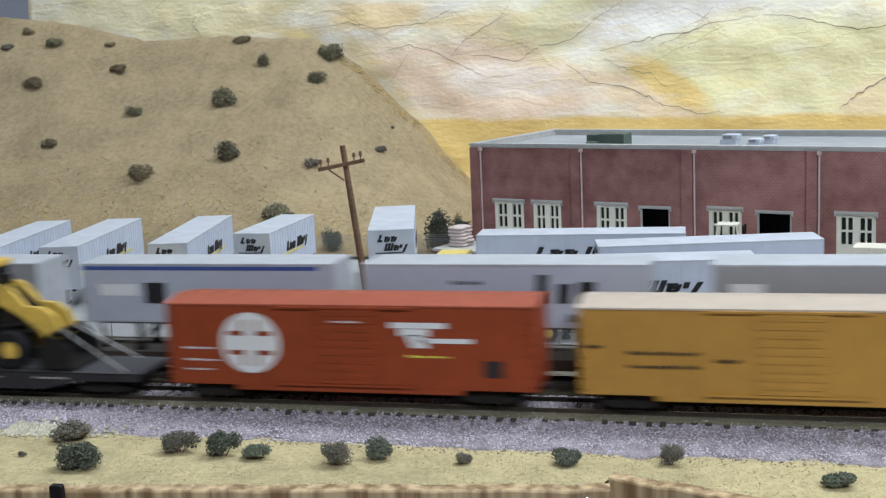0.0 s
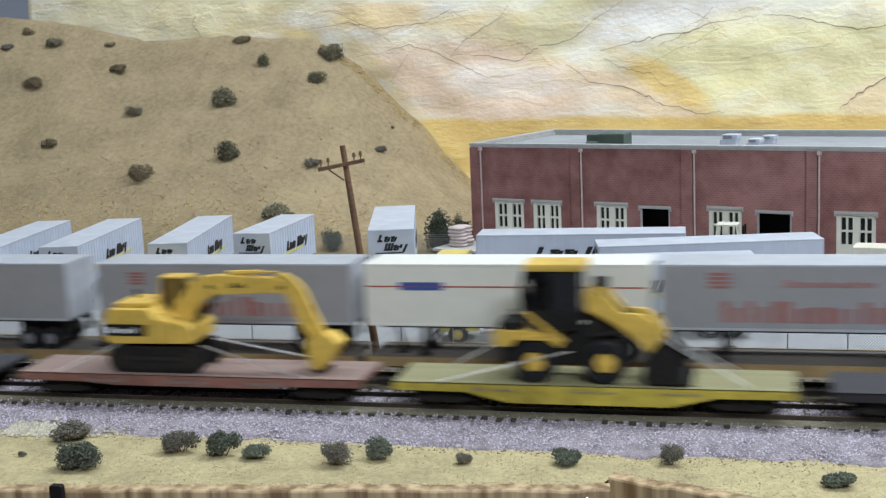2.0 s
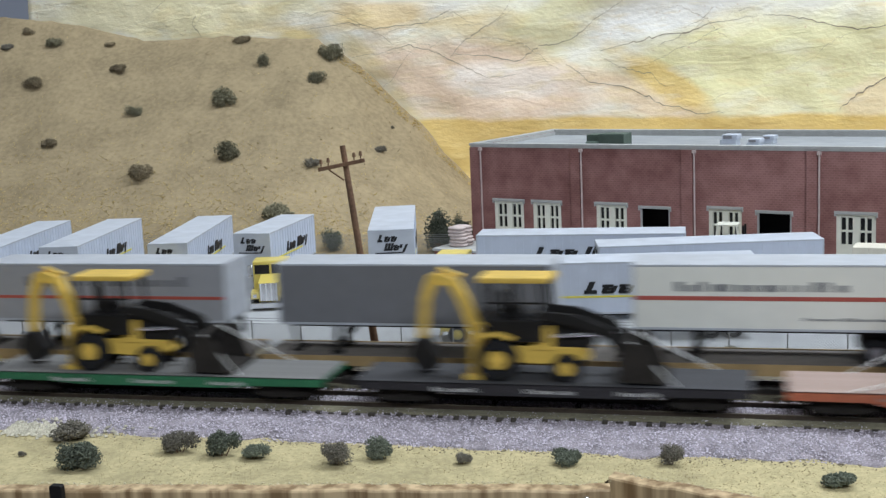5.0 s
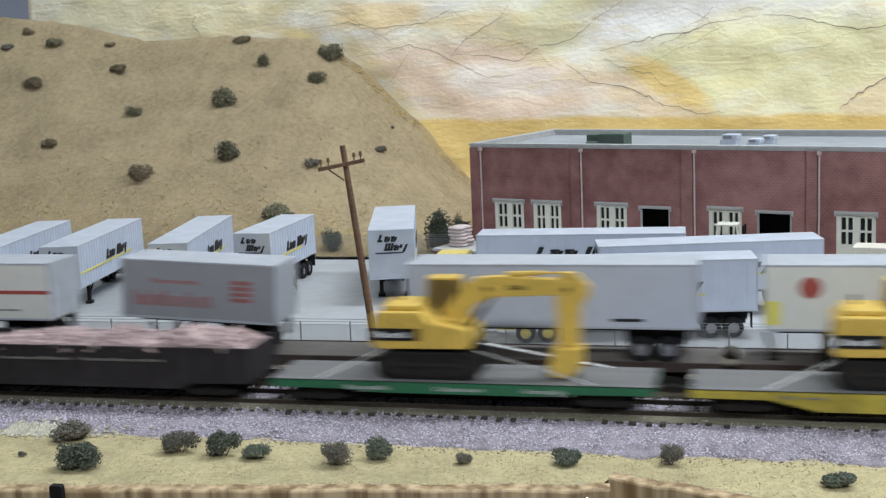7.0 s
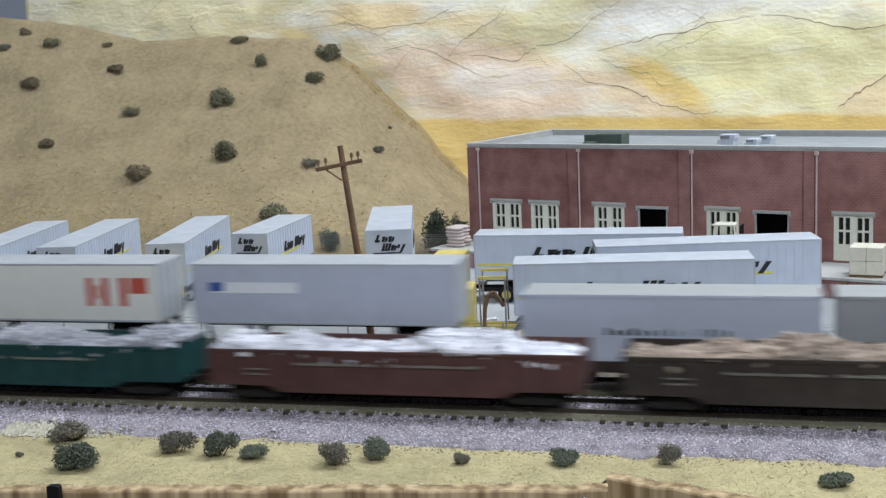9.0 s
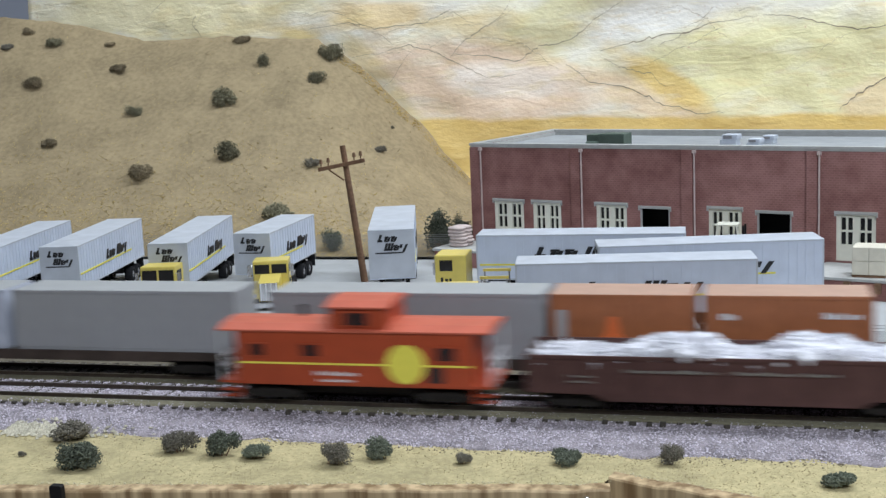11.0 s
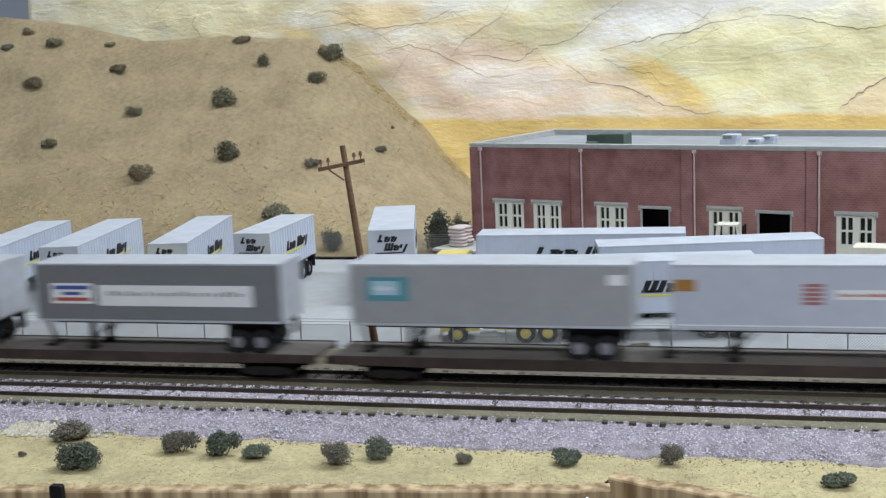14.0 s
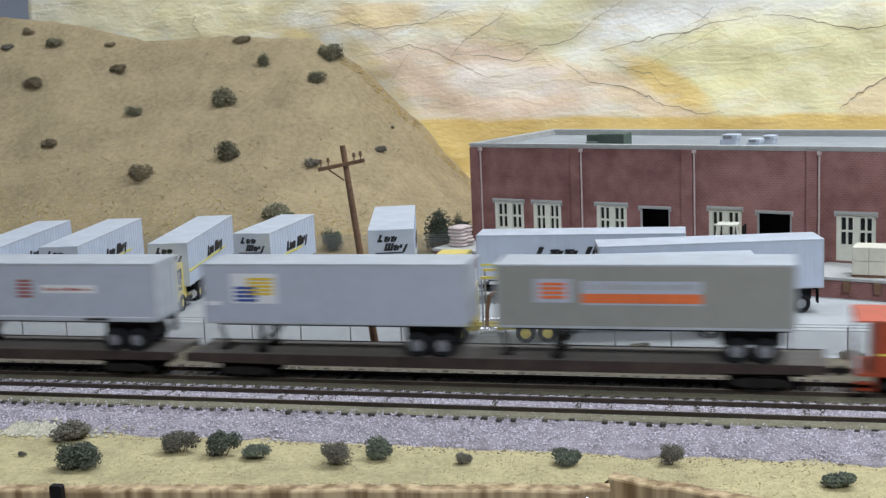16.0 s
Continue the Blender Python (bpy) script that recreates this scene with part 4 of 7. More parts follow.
    add_couplers(c, h)
    return c


def long_flat(x0, x1, tan=False):
    sill = FLATTAN if tan else FLATBROWN
    c = thing("intermodal_flat_car", "long dusty tan flat car carrying road trailers" if tan else "long dull brown flat car carrying road trailers", "rail car", "cars of the far train")
    h, w = (x1 - x0) / 2, 0.0158
    box_part("deck", -h, h, -w, w, 0.0118, 0.0138, FLATDECK, c, "", 0.0002)
    for y in (-w - 0.0002, w - 0.0008):
        bm = bmesh.new()
        prism(bm, ((-h, 0.0142), (-h, 0.0098), (-h * 0.72, 0.0092), (-h * 0.62, 0.0088), (h * 0.62, 0.0088), (h * 0.72, 0.0096), (h, 0.0100), (h, 0.0142)), y, y + 0.0010)
        part("side_sill", bm, sill, c)
    box_part("centre_sill", -h * 0.95, h * 0.95, -0.0045, 0.0045, 0.0058, 0.0119, GRIMY, c)
    for x in (-h + 0.016, 0.008):
        bm = bmesh.new()
        bx(bm, x - 0.003, x + 0.003, -0.006, 0.006, 0.0137, 0.0150)
        rod(bm, (x, 0, 0.0150), (x - 0.004, 0, 0.0270), 0.0010, 6)
        part("hitch", bm, GRIMY, c)
    for x in (-h + 0.030, h - 0.030):
        add_truck(c, x)
    add_couplers(c, h)
    return c
# ---- machines carried on the near train ----
WBT, WBH = wheel_mesh(0.0096, 0.0066, 26), hub_mesh(0.0078, 0.0070, YELLOW, 18)
WST, WSH = wheel_mesh(0.0062, 0.0048, 20), hub_mesh(0.0062, 0.0048, YELLOW, 14)


def loader():
    """A wheel loader, bucket towards +x."""
    t = thing("wheel_loader", "yellow wheel loader with dark cab chained to a flat car", "loader", "machines on the near train")
    bm = bmesh.new()
    prism(bm, ((-0.0370, 0.0150), (-0.0372, 0.0215), (-0.0350, 0.0232), (-0.0180, 0.0222), (-0.0050, 0.0180), (-0.0070, 0.0145), (-0.0150, 0.0188), (-0.0260, 0.0190), (-0.0290, 0.0150)), -0.0090, 0.0090)
    part("engine_hood", bm, YELLOW, t, "", 0.0006)
    bm = bmesh.new()
    prism(bm, ((-0.0120, 0.0070), (-0.0130, 0.0170), (0.0030, 0.0230), (0.0140, 0.0190), (0.0170, 0.0070)), -0.0062, 0.0062)
    part("frame", bm, BLACK, t, "dark articulated frame", 0.0004)
    box_part("engine_bay", -0.0330, -0.0110, -0.0070, 0.0070, 0.0080, 0.0186, BLACK, t, "dark engine bay", 0.0005)
    bm = bmesh.new()
    prism(bm, ((-0.0215, 0.0285), (-0.0185, 0.0235), (0.0012, 0.0225), (0.0024, 0.0305), (-0.0230, 0.0320)), -0.0086, 0.0086)
    cab = part("cab", bm, BLACK, t, "black open-sided cab", 0.0005)
    for x0, x1, z1 in ((-0.0160, -0.0090, 0.0345), (-0.0175, -0.0150, 0.0410)):
        box_part("seat", x0, x1, -0.0035, 0.0035, 0.0305, z1, BLACK, cab, "", 0.0004)
    bm = bmesh.new()
    rod(bm, (-0.0040, 0, 0.0310), (-0.0062, 0, 0.0385), 0.0005, 6)
    rod(bm, (-0.0068, 0, 0.0384), (-0.0060, 0, 0.0390), 0.0019, 12)
    part("steering_wheel", bm, BLACK, cab)
    for y in (-0.0086, 0.0076):
        for a, b in (((-0.0215, 0.0498), (-0.0242, 0.0400)), ((-0.0242, 0.0400), (-0.0222, 0.0300)), ((-0.0105, 0.0498), (-0.0105, 0.0300)), ((0.0020, 0.0498), (0.0020, 0.0240))):
            bm = bmesh.new()
            prism(bm, ((a[0] - 0.0007, a[1]), (a[0] + 0.0007, a[1]), (b[0] + 0.0007, b[1]), (b[0] - 0.0007, b[1])), y, y + 0.0010)
            part("cab_post", bm, BLACK, cab)
    bm = bmesh.new()
    prism(bm, ((-0.0222, 0.0490), (-0.0246, 0.0400), (-0.0226, 0.0300), (-0.0220, 0.0300), (-0.0239, 0.0400), (-0.0215, 0.0490)), -0.0076, 0.0076)
    part("rear_screen", bm, GLASSY, cab, "dark cab screen")
    box_part("front_screen", 0.0016, 0.0022, -0.0076, 0.0076, 0.0300, 0.0490, GLASSY, cab, "dark cab screen")
    box_part("far_screen", -0.0225, 0.0014, 0.0080, 0.0084, 0.0310, 0.0490, GLASSY, cab, "dark cab screen")
    box_part("near_pane", -0.0095, 0.0012, -0.0083, -0.0080, 0.0310, 0.0490, GLASSY, cab, "dark cab pane")
    box_part("cab_roof", -0.0222, 0.0050, -0.0098, 0.0098, 0.0494, 0.0528, YELLOW, cab, "yellow cab roof", 0.0012)
    for y in (-0.0088, 0.0076):
        bm = bmesh.new()
        prism(bm, ((-0.0235, 0.0315), (-0.0212, 0.0315), (-0.0040, 0.0182), (-0.0068, 0.0172)), y - 0.0004, y + 0.0014)
        part("stair_rail", bm, YELLOW, t, "", 0.0002)
    for y in (-0.0078, 0.0052):
        bm = bmesh.new()
        prism(bm, ((0.0042, 0.0395), (0.0078, 0.0418), (0.0128, 0.0402), (0.0215, 0.0308), (0.0300, 0.0302), (0.0365, 0.0262), (0.0392, 0.0200), (0.0372, 0.0140), (0.0322, 0.0128), (0.0270, 0.0185), (0.0190, 0.0245), (0.0110, 0.0290), (0.0052, 0.0315)), y, y + 0.0026)
        part("lift_arm", bm, YELLOW, t, "", 0.0005)
        bm = bmesh.new()
        rod(bm, (0.0060, y + 0.0013, 0.0200), (0.0250, y + 0.0013, 0.0225), 0.0011, 8)
        part("ram", bm, GRIMY, t)
    bm = bmesh.new()
    prism(bm, ((0.0040, 0.0180), (0.0046, 0.0370), (0.0085, 0.0390), (0.0160, 0.0290), (0.0200, 0.0160)), -0.0046, 0.0046)
    part("mast", bm, GRIMY, t, "dark mast between the arms", 0.0004)
    bm = bmesh.new()
    rod(bm, (0.0110, 0, 0.0385), (0.0330, 0, 0.0215), 0.0014, 10)
    part("tilt_ram", bm, GRIMY, t, "dark tilt ram")
    bm = bmesh.new()
    prism(bm, ((0.0375, 0.0190), (0.0310, 0.0110), (0.0305, 0.0030), (0.0330, 0.0010), (0.0490, 0.0006), (0.0490, 0.0016), (0.0350, 0.0028), (0.0335, 0.0100), (0.0400, 0.0185)), -0.0150, 0.0150)
    for y in (-0.0152, 0.0144):
        prism(bm, ((0.0380, 0.0186), (0.0312, 0.0105), (0.0312, 0.0020), (0.0480, 0.0008), (0.0470, 0.0110)), y, y + 0.0008)
    bk = part("bucket", bm, BLACK, t, "dark steel bucket")
    bm = bmesh.new()
    for i in range(8):
        bx(bm, 0.0480, 0.0512, -0.0146 + i * 0.0040, -0.0130 + i * 0.0040, 0.0005, 0.0016)
    part("bucket_teeth", bm, GRIMY, bk)
    bm = bmesh.new()
    rod(bm, (-0.0300, 0.003, 0.0220), (-0.0300, 0.003, 0.0300), 0.0008, 8)
    part("exhaust_pipe", bm, BLACK, t)
    bm = bmesh.new()
    bx(bm, 0.0090, 0.0150, -0.0090, -0.0066, 0.0428, 0.0472)
    rod(bm, (0.0118, -0.0078, 0.0385), (0.0118, -0.0078, 0.0430), 0.0006, 6)
    part("work_light", bm, BLACK, t, "dark work light on a stalk")
    box_part("battery_box", -0.0345, -0.0240, -0.0088, 0.0088, 0.0228, 0.0262, BLACK, t, "black rear deck", 0.0006)
    for x in (-0.0178, 0.0138):
        for y in (-0.0112, 0.0112):
            o = shared("tyre", WBT, t, (x, y, 0.0096))
            shared("rim", WBH, o, (0, 0, 0), "yellow wheel rim")
    for y in (-0.0146, 0.0080):
        box_part("fender", -0.0250, -0.0105, y, y + 0.0066, 0.0196, 0.0204, YELLOW, t)
    return t


def backhoe():
    """A backhoe loader: loader bucket towards +x, folded hoe towards -x."""
    t = thing("backhoe_loader", "yellow backhoe loader with folded digging arm on a flat car", "backhoe", "machines on the near train")
    bm = bmesh.new()
    prism(bm, ((-0.0190, 0.0080), (-0.0190, 0.0140), (0.0060, 0.0150), (0.0300, 0.0145), (0.0310, 0.0090), (0.0100, 0.0065)), -0.0060, 0.0060)
    part("frame", bm, YELLOW, t, "", 0.0004)
    bm = bmesh.new()
    prism(bm, ((0.0120, 0.0140), (0.0125, 0.0270), (0.0260, 0.0262), (0.0325, 0.0240), (0.0330, 0.0140)), -0.0058, 0.0058)
    hood = part("engine_hood", bm, BLACK, t, "dark engine hood", 0.0008)
    box_part("hood_side", 0.0060, 0.0150, -0.0066, 0.0066, 0.0130, 0.0245, YELLOW, hood, "yellow hood flank", 0.0005)
    cab = box_part("cab", -0.0150, 0.0115, -0.0082, 0.0082, 0.0170, 0.0270, BLACK, t, "open glazed cab", 0.0006)
    box_part("seat", -0.0075, 0.0005, -0.0035, 0.0035, 0.0270, 0.0330, BLACK, cab, "", 0.0005)
    box_part("seat_back", -0.0095, -0.0072, -0.0035, 0.0035, 0.0280, 0.0390, BLACK, cab, "", 0.0005)
    for a, b in (((-0.0150, 0.0445), (-0.0150, 0.0260)), ((-0.0035, 0.0445), (-0.0025, 0.0260)), ((0.0105, 0.0445), (0.0128, 0.0250))):
        for y in (-0.0086, 0.0076):
            bm = bmesh.new()
            prism(bm, ((a[0] - 0.0008, a[1]), (a[0] + 0.0008, a[1]), (b[0] + 0.0008, b[1]), (b[0] - 0.0008, b[1])), y, y + 0.0010)
            part("cab_post", bm, BLACK, cab)
    box_part("window_rail", -0.0150, 0.0115, -0.0085, -0.0078, 0.0345, 0.0354, BLACK, cab)
    box_part("cab_roof", -0.0180, 0.0150, -0.0096, 0.0096, 0.0440, 0.0466, YELLOW, cab, "yellow cab roof", 0.0009)
    for y in (-0.0092, 0.0072):
        bm = bmesh.new()
        prism(bm, ((0.0070, 0.0285), (0.0100, 0.0315), (0.0260, 0.0300), (0.0420, 0.0240), (0.0500, 0.0140), (0.0465, 0.0110), (0.0390, 0.0195), (0.0250, 0.0250)), y, y + 0.0020)
        part("lift_arm", bm, BLACK, t, "", 0.0003)
    bm = bmesh.new()
    rod(bm, (0.0160, -0.0072, 0.0200), (0.0440, -0.0072, 0.0215), 0.0009, 8)
    part("tilt_ram", bm, CHROME, t, "bright steel ram")
    bm = bmesh.new()
    prism(bm, ((0.0480, 0.0190), (0.0440, 0.0110), (0.0450, 0.0016), (0.0660, 0.0006), (0.0660, 0.0016), (0.0480, 0.0030), (0.0465, 0.0105), (0.0500, 0.0180)), -0.0145, 0.0145)
    for y in (-0.0147, 0.0139):
        prism(bm, ((0.0482, 0.0188), (0.0445, 0.0105), (0.0455, 0.0014), (0.0640, 0.0008), (0.0600, 0.0110), (0.0560, 0.0180)), y, y + 0.0008)
    part("bucket", bm, GRIMY, t, "dark steel bucket")
    bm = bmesh.new()
    prism(bm, ((-0.0130, 0.0110), (-0.0185, 0.0200), (-0.0240, 0.0350), (-0.0290, 0.0440), (-0.0350, 0.0470), (-0.0400, 0.0460), (-0.0400, 0.0425), (-0.0330, 0.0410), (-0.0290, 0.0340), (-0.0235, 0.0190), (-0.0200, 0.0090)), -0.0026, 0.0026)
    part("boom", bm, YELLOW, t, "", 0.0004)
    bm = bmesh.new()
    prism(bm, ((-0.0370, 0.0480), (-0.0430, 0.0460), (-0.0465, 0.0360), (-0.0490, 0.0160), (-0.0450, 0.0150), (-0.0425, 0.0340), (-0.0385, 0.0420)), -0.0022, 0.0022)
    part("dipper", bm, YELLOW, t, "", 0.0004)
    bm = bmesh.new()
    rod(bm, (-0.0270, 0.0, 0.0455), (-0.0375, 0.0, 0.0492), 0.0010, 8)
    part("dipper_ram", bm, YELLOW, t)
    bm = bmesh.new()
    prism(bm, ((-0.0495, 0.0170), (-0.0525, 0.0090), (-0.0480, 0.0020), (-0.0400, 0.0030), (-0.0390, 0.0080), (-0.0440, 0.0165)), -0.0046, 0.0046)
    part("hoe_bucket", bm, BLACK, t, "dark digging bucket", 0.0004)
    for s in (-1, 1):
        bm = bmesh.new()
        bx(bm, -0.0225, -0.0195, s * 0.0080 - 0.0012, s * 0.0080 + 0.0012, 0.0020, 0.0220)
        bx(bm, -0.0250, -0.0175, s * 0.0090 - 0.0024, s * 0.0090 + 0.0024, 0.0, 0.0020)
        part("stabiliser", bm, YELLOW, t, "", 0.0002)
    for x, a, b, r in ((-0.0095, WBT, WBH, 0.0096), (0.0215, WST, WSH, 0.0062)):
        for y in (-0.0102, 0.0102):
            o = shared("tyre", a, t, (x, y, r))
            shared("rim", b, o, (0, 0, 0), "yellow wheel rim")
    for y in (-0.0140, 0.0072):
        bm = bmesh.new()
        prism(bm, ((-0.0205, 0.0130), (-0.0170, 0.0205), (-0.0095, 0.0222), (-0.0020, 0.0195), (-0.0030, 0.0188), (-0.0095, 0.0212), (-0.0165, 0.0196), (-0.0198, 0.0128)), y, y + 0.0068)
        part("fender", bm, YELLOW, t)
    return t


def excavator(straight):
    """A crawler excavator; the arm reaches towards +x, the cab stands on the far side of the boom."""
    t = thing("excavator", "yellow crawler excavator with arched arm on a flat car", "excavator", "machines on the near train")
    for y in (-0.0132, 0.0072):
        bm = bmesh.new()
        prof = [(0.0212 + 0.0060 * math.sin(a), 0.0062 + 0.0060 * math.cos(a)) for a in [math.pi * i / 8 for i in range(9)]]
        prof += [(-0.0165 - 0.0060 * math.sin(a), 0.0062 - 0.0060 * math.cos(a)) for a in [math.pi * i / 8 for i in range(9)]]
        prism(bm, prof, y, y + 0.0060)
        k = part("crawler_track", bm, BLACK, t)
        bm = bmesh.new()
        for x, z, r in [(-0.0165, 0.0062, 0.0042), (0.0212, 0.0062, 0.0042)] + [(-0.0100 + 0.0062 * i, 0.0032, 0.0020) for i in range(5)]:
            rod(bm, (x, y - 0.0004, z), (x, y + 0.001, z), r, 12)
        bx(bm, -0.0130, 0.0180, y - 0.0003, y + 0.0010, 0.0062, 0.0082)
        for i in range(19):
            x = -0.0165 + 0.0377 * i / 18
            bx(bm, x - 0.0007, x + 0.0007, y - 0.0001, y + 0.0061, 0.0120, 0.0127)
            bx(bm, x - 0.0007, x + 0.0007, y - 0.0001, y + 0.0061, 0.0, 0.0004)
        part("track_chain", bm, GRIMY, k)["kind"] = "stuff"
    bm = bmesh.new()
    bx(bm, -0.009, 0.013, -0.0072, 0.0072, 0.0050, 0.0118)
    rod(bm, (0.002, 0, 0.0115), (0.002, 0, 0.0150), 0.0085, 20)
    part("undercarriage", bm, BLACK, t)
    bm = bmesh.new()
    prism(bm, ((-0.0232, 0.0150), (-0.0240, 0.0180), (-0.0232, 0.0290), (-0.0205, 0.0312), (0.0000, 0.0312), (0.0040, 0.0262), (0.0205, 0.0236), (0.0225, 0.0215), (0.0222, 0.0145), (-0.0200, 0.0140)), -0.0134, 0.0134)
    house = part("house", bm, YELLOW, t, "", 0.0009)
    box_part("hood", -0.0195, -0.0010, -0.0095, 0.0125, 0.0312, 0.0335, YELLOW, house, "", 0.0009)
    bm = bmesh.new()
    rod(bm, (-0.0140, 0.004, 0.0335), (-0.0140, 0.004, 0.0375), 0.0010, 10)
    part("exhaust_pipe", bm, BLACK, house)
    box_part("side_panel", -0.0235, -0.0015, -0.0138, -0.0133, 0.0182, 0.0238, BLACK, house, "dark side panel")
    words(house, -0.0215, -0.0065, 0.0196, 0.0224, -0.0138, WHITE, 9, 40)
    bm = bmesh.new()
    for x0, x1, z0, z1 in ((0.0010, 0.0013, 0.0150, 0.0260), (-0.0120, -0.0117, 0.0245, 0.0305), (0.0110, 0.0113, 0.0150, 0.0245)):
        bx(bm, x0, x1, -0.0136, -0.0133, z0, z1)
    part("panel_seams", bm, GRIMY, house)
    bm = bmesh.new()
    for x in (0.006, 0.012, 0.018):
        rod(bm, (x, -0.0122, 0.0236), (x, -0.0122, 0.0290), 0.0004, 6)
    rod(bm, (0.006, -0.0122, 0.0290), (0.018, -0.0122, 0.0275), 0.0004, 6)
    part("handrail", bm, YELLOW, house)
    bm = bmesh.new()
    prism(bm, ((0.0006, 0.0250), (-0.0006, 0.0330), (0.0006, 0.0430), (0.0130, 0.0432), (0.0168, 0.0330), (0.0165, 0.0235)), 0.0036, 0.0126)
    cab = part("cab", bm, GLASSY, t, "dark glazed cab", 0.0006)
    for a, b in (((0.0002, 0.0432), (-0.0010, 0.0330)), ((-0.0010, 0.0330), (0.0002, 0.0240)), ((0.0070, 0.0434), (0.0066, 0.0240)), ((0.0132, 0.0434), (0.0170, 0.0330)), ((0.0170, 0.0330), (0.0168, 0.0235))):
        for y in (0.0030, 0.0122):
            bm = bmesh.new()
            prism(bm, ((a[0] - 0.0007, a[1]), (a[0] + 0.0007, a[1]), (b[0] + 0.0007, b[1]), (b[0] - 0.0007, b[1])), y, y + 0.0010)
            part("cab_post", bm, YELLOW, cab)
    box_part("cab_roof", -0.0006, 0.0140, 0.0028, 0.0134, 0.0430, 0.0441, YELLOW, cab, "yellow cab roof", 0.0004)
    bm = bmesh.new()
    prism(bm, ((0.0050, 0.0250), (0.0100, 0.0195), (0.0150, 0.0215), (0.0232, 0.0325), (0.0280, 0.0352), (0.0343, 0.0366), (0.0560, 0.0374), (0.0650, 0.0376), (0.0690, 0.0400), (0.0680, 0.0434), (0.0610, 0.0448), (0.0450, 0.0456), (0.0333, 0.0462), (0.0240, 0.0452), (0.0170, 0.0410)), -0.0034, 0.0014)
    boom = part("boom", bm, YELLOW, t, "", 0.0005)
    words(boom, 0.0390, 0.0480, 0.0400, 0.0424, -0.0034, BLACK, 6, 44)
    for x, z in ((0.0130, 0.0240), (0.0290, 0.0405), (0.0655, 0.0405)):
        bm = bmesh.new()
        rod(bm, (x, -0.0042, z), (x, 0.0022, z), 0.0011, 12)
        part("pivot_pin", bm, GRIMY, boom)
    bm = bmesh.new()
    if straight:
        prism(bm, ((0.0600, 0.0440), (0.0630, 0.0480), (0.0690, 0.0478), (0.0752, 0.0420), (0.0752, 0.0378), (0.0712, 0.0320), (0.0702, 0.0130), (0.0610, 0.0130), (0.0600, 0.0340)), -0.0030, 0.0010)
        prof = ((0.0590, 0.0140), (0.0572, 0.0060), (0.0580, 0.0008), (0.0660, 0.0004), (0.0712, 0.0050), (0.0715, 0.0140))
        tip = (0.0655, 0.0140)
    else:
        prism(bm, ((0.0600, 0.0450), (0.0660, 0.0472), (0.0720, 0.0440), (0.0765, 0.0385), (0.0800, 0.0300), (0.0870, 0.0150), (0.0800, 0.0130), (0.0735, 0.0215), (0.0690, 0.0330)), -0.0030, 0.0010)
        prof = ((0.0772, 0.0150), (0.0880, 0.0192), (0.0940, 0.0140), (0.0890, 0.0060), (0.0840, 0.0016), (0.0790, 0.0020))
        tip = (0.0840, 0.0150)
    stick = part("stick", bm, YELLOW, t, "", 0.0005)
    bm = bmesh.new()
    prism(bm, prof, -0.0076, 0.0052)
    bk = part("bucket", bm, YELLOW, t, "", 0.0006)
    bm = bmesh.new()
    for i in range(4):
        bx(bm, prof[3][0] - 0.0060, prof[3][0] - 0.0030, -0.0070 + i * 0.0036, -0.0056 + i * 0.0036, 0.0002, 0.0012)
    part("bucket_teeth", bm, GRIMY, bk)
    bm = bmesh.new()
    rod(bm, (tip[0], -0.0038, tip[1]), (tip[0], 0.0018, tip[1]), 0.0011, 12)
    part("pivot_pin", bm, GRIMY, stick)
    for y in (-0.0044, 0.0024):
        bm = bmesh.new()
        rod(bm, (0.0180, y, 0.0205), (0.0270, y, 0.0310), 0.0011, 8)
        rod(bm, (0.0270, y, 0.0310), (0.0320, y, 0.0375), 0.0006, 8)
        part("boom_ram", bm, GRIMY, t, "dark hydraulic ram")
    bm = bmesh.new()
    rod(bm, (0.0380, -0.0010, 0.0468), (0.0540, -0.0010, 0.0474), 0.0012, 8)
    rod(bm, (0.0540, -0.0010, 0.0474), (0.0635, -0.0010, 0.0474), 0.0006, 8)
    part("stick_ram", bm, YELLOW, t)
    return t


def chains(spans):
    """Tie-down chains from a machine to the deck."""
    t = thing("tie_down_chains", "bright tie-down chains on a flat car deck", "chain", "tie-down chains")
    for a, b in spans:
        a, b = Vector(a), Vector(b)
        bm = bmesh.new()
        n = int((b - a).length / 0.0016)
        for i in range(n):
            rod(bm, a.lerp(b, i / n), a.lerp(b, (i + 0.72) / n), 0.00042, 5)
        part("chain", bm, CHAIN, t)
    return t


# ---- the two trains ----
MOVERS = []


def ride(ob, train, x, z=0.0, y=0.0, tilt=0.0):
    MOVERS.append((ob, train, x, y, z, tilt))
    ob.matrix_world = pose(x, (NEAR_Y if train == "near" else FAR_Y) + y, z + (0 if train == "near" else FAR_Z), 0, tilt, 0)


NX, FX = -0.1404, -0.1532
DECK = 0.0128


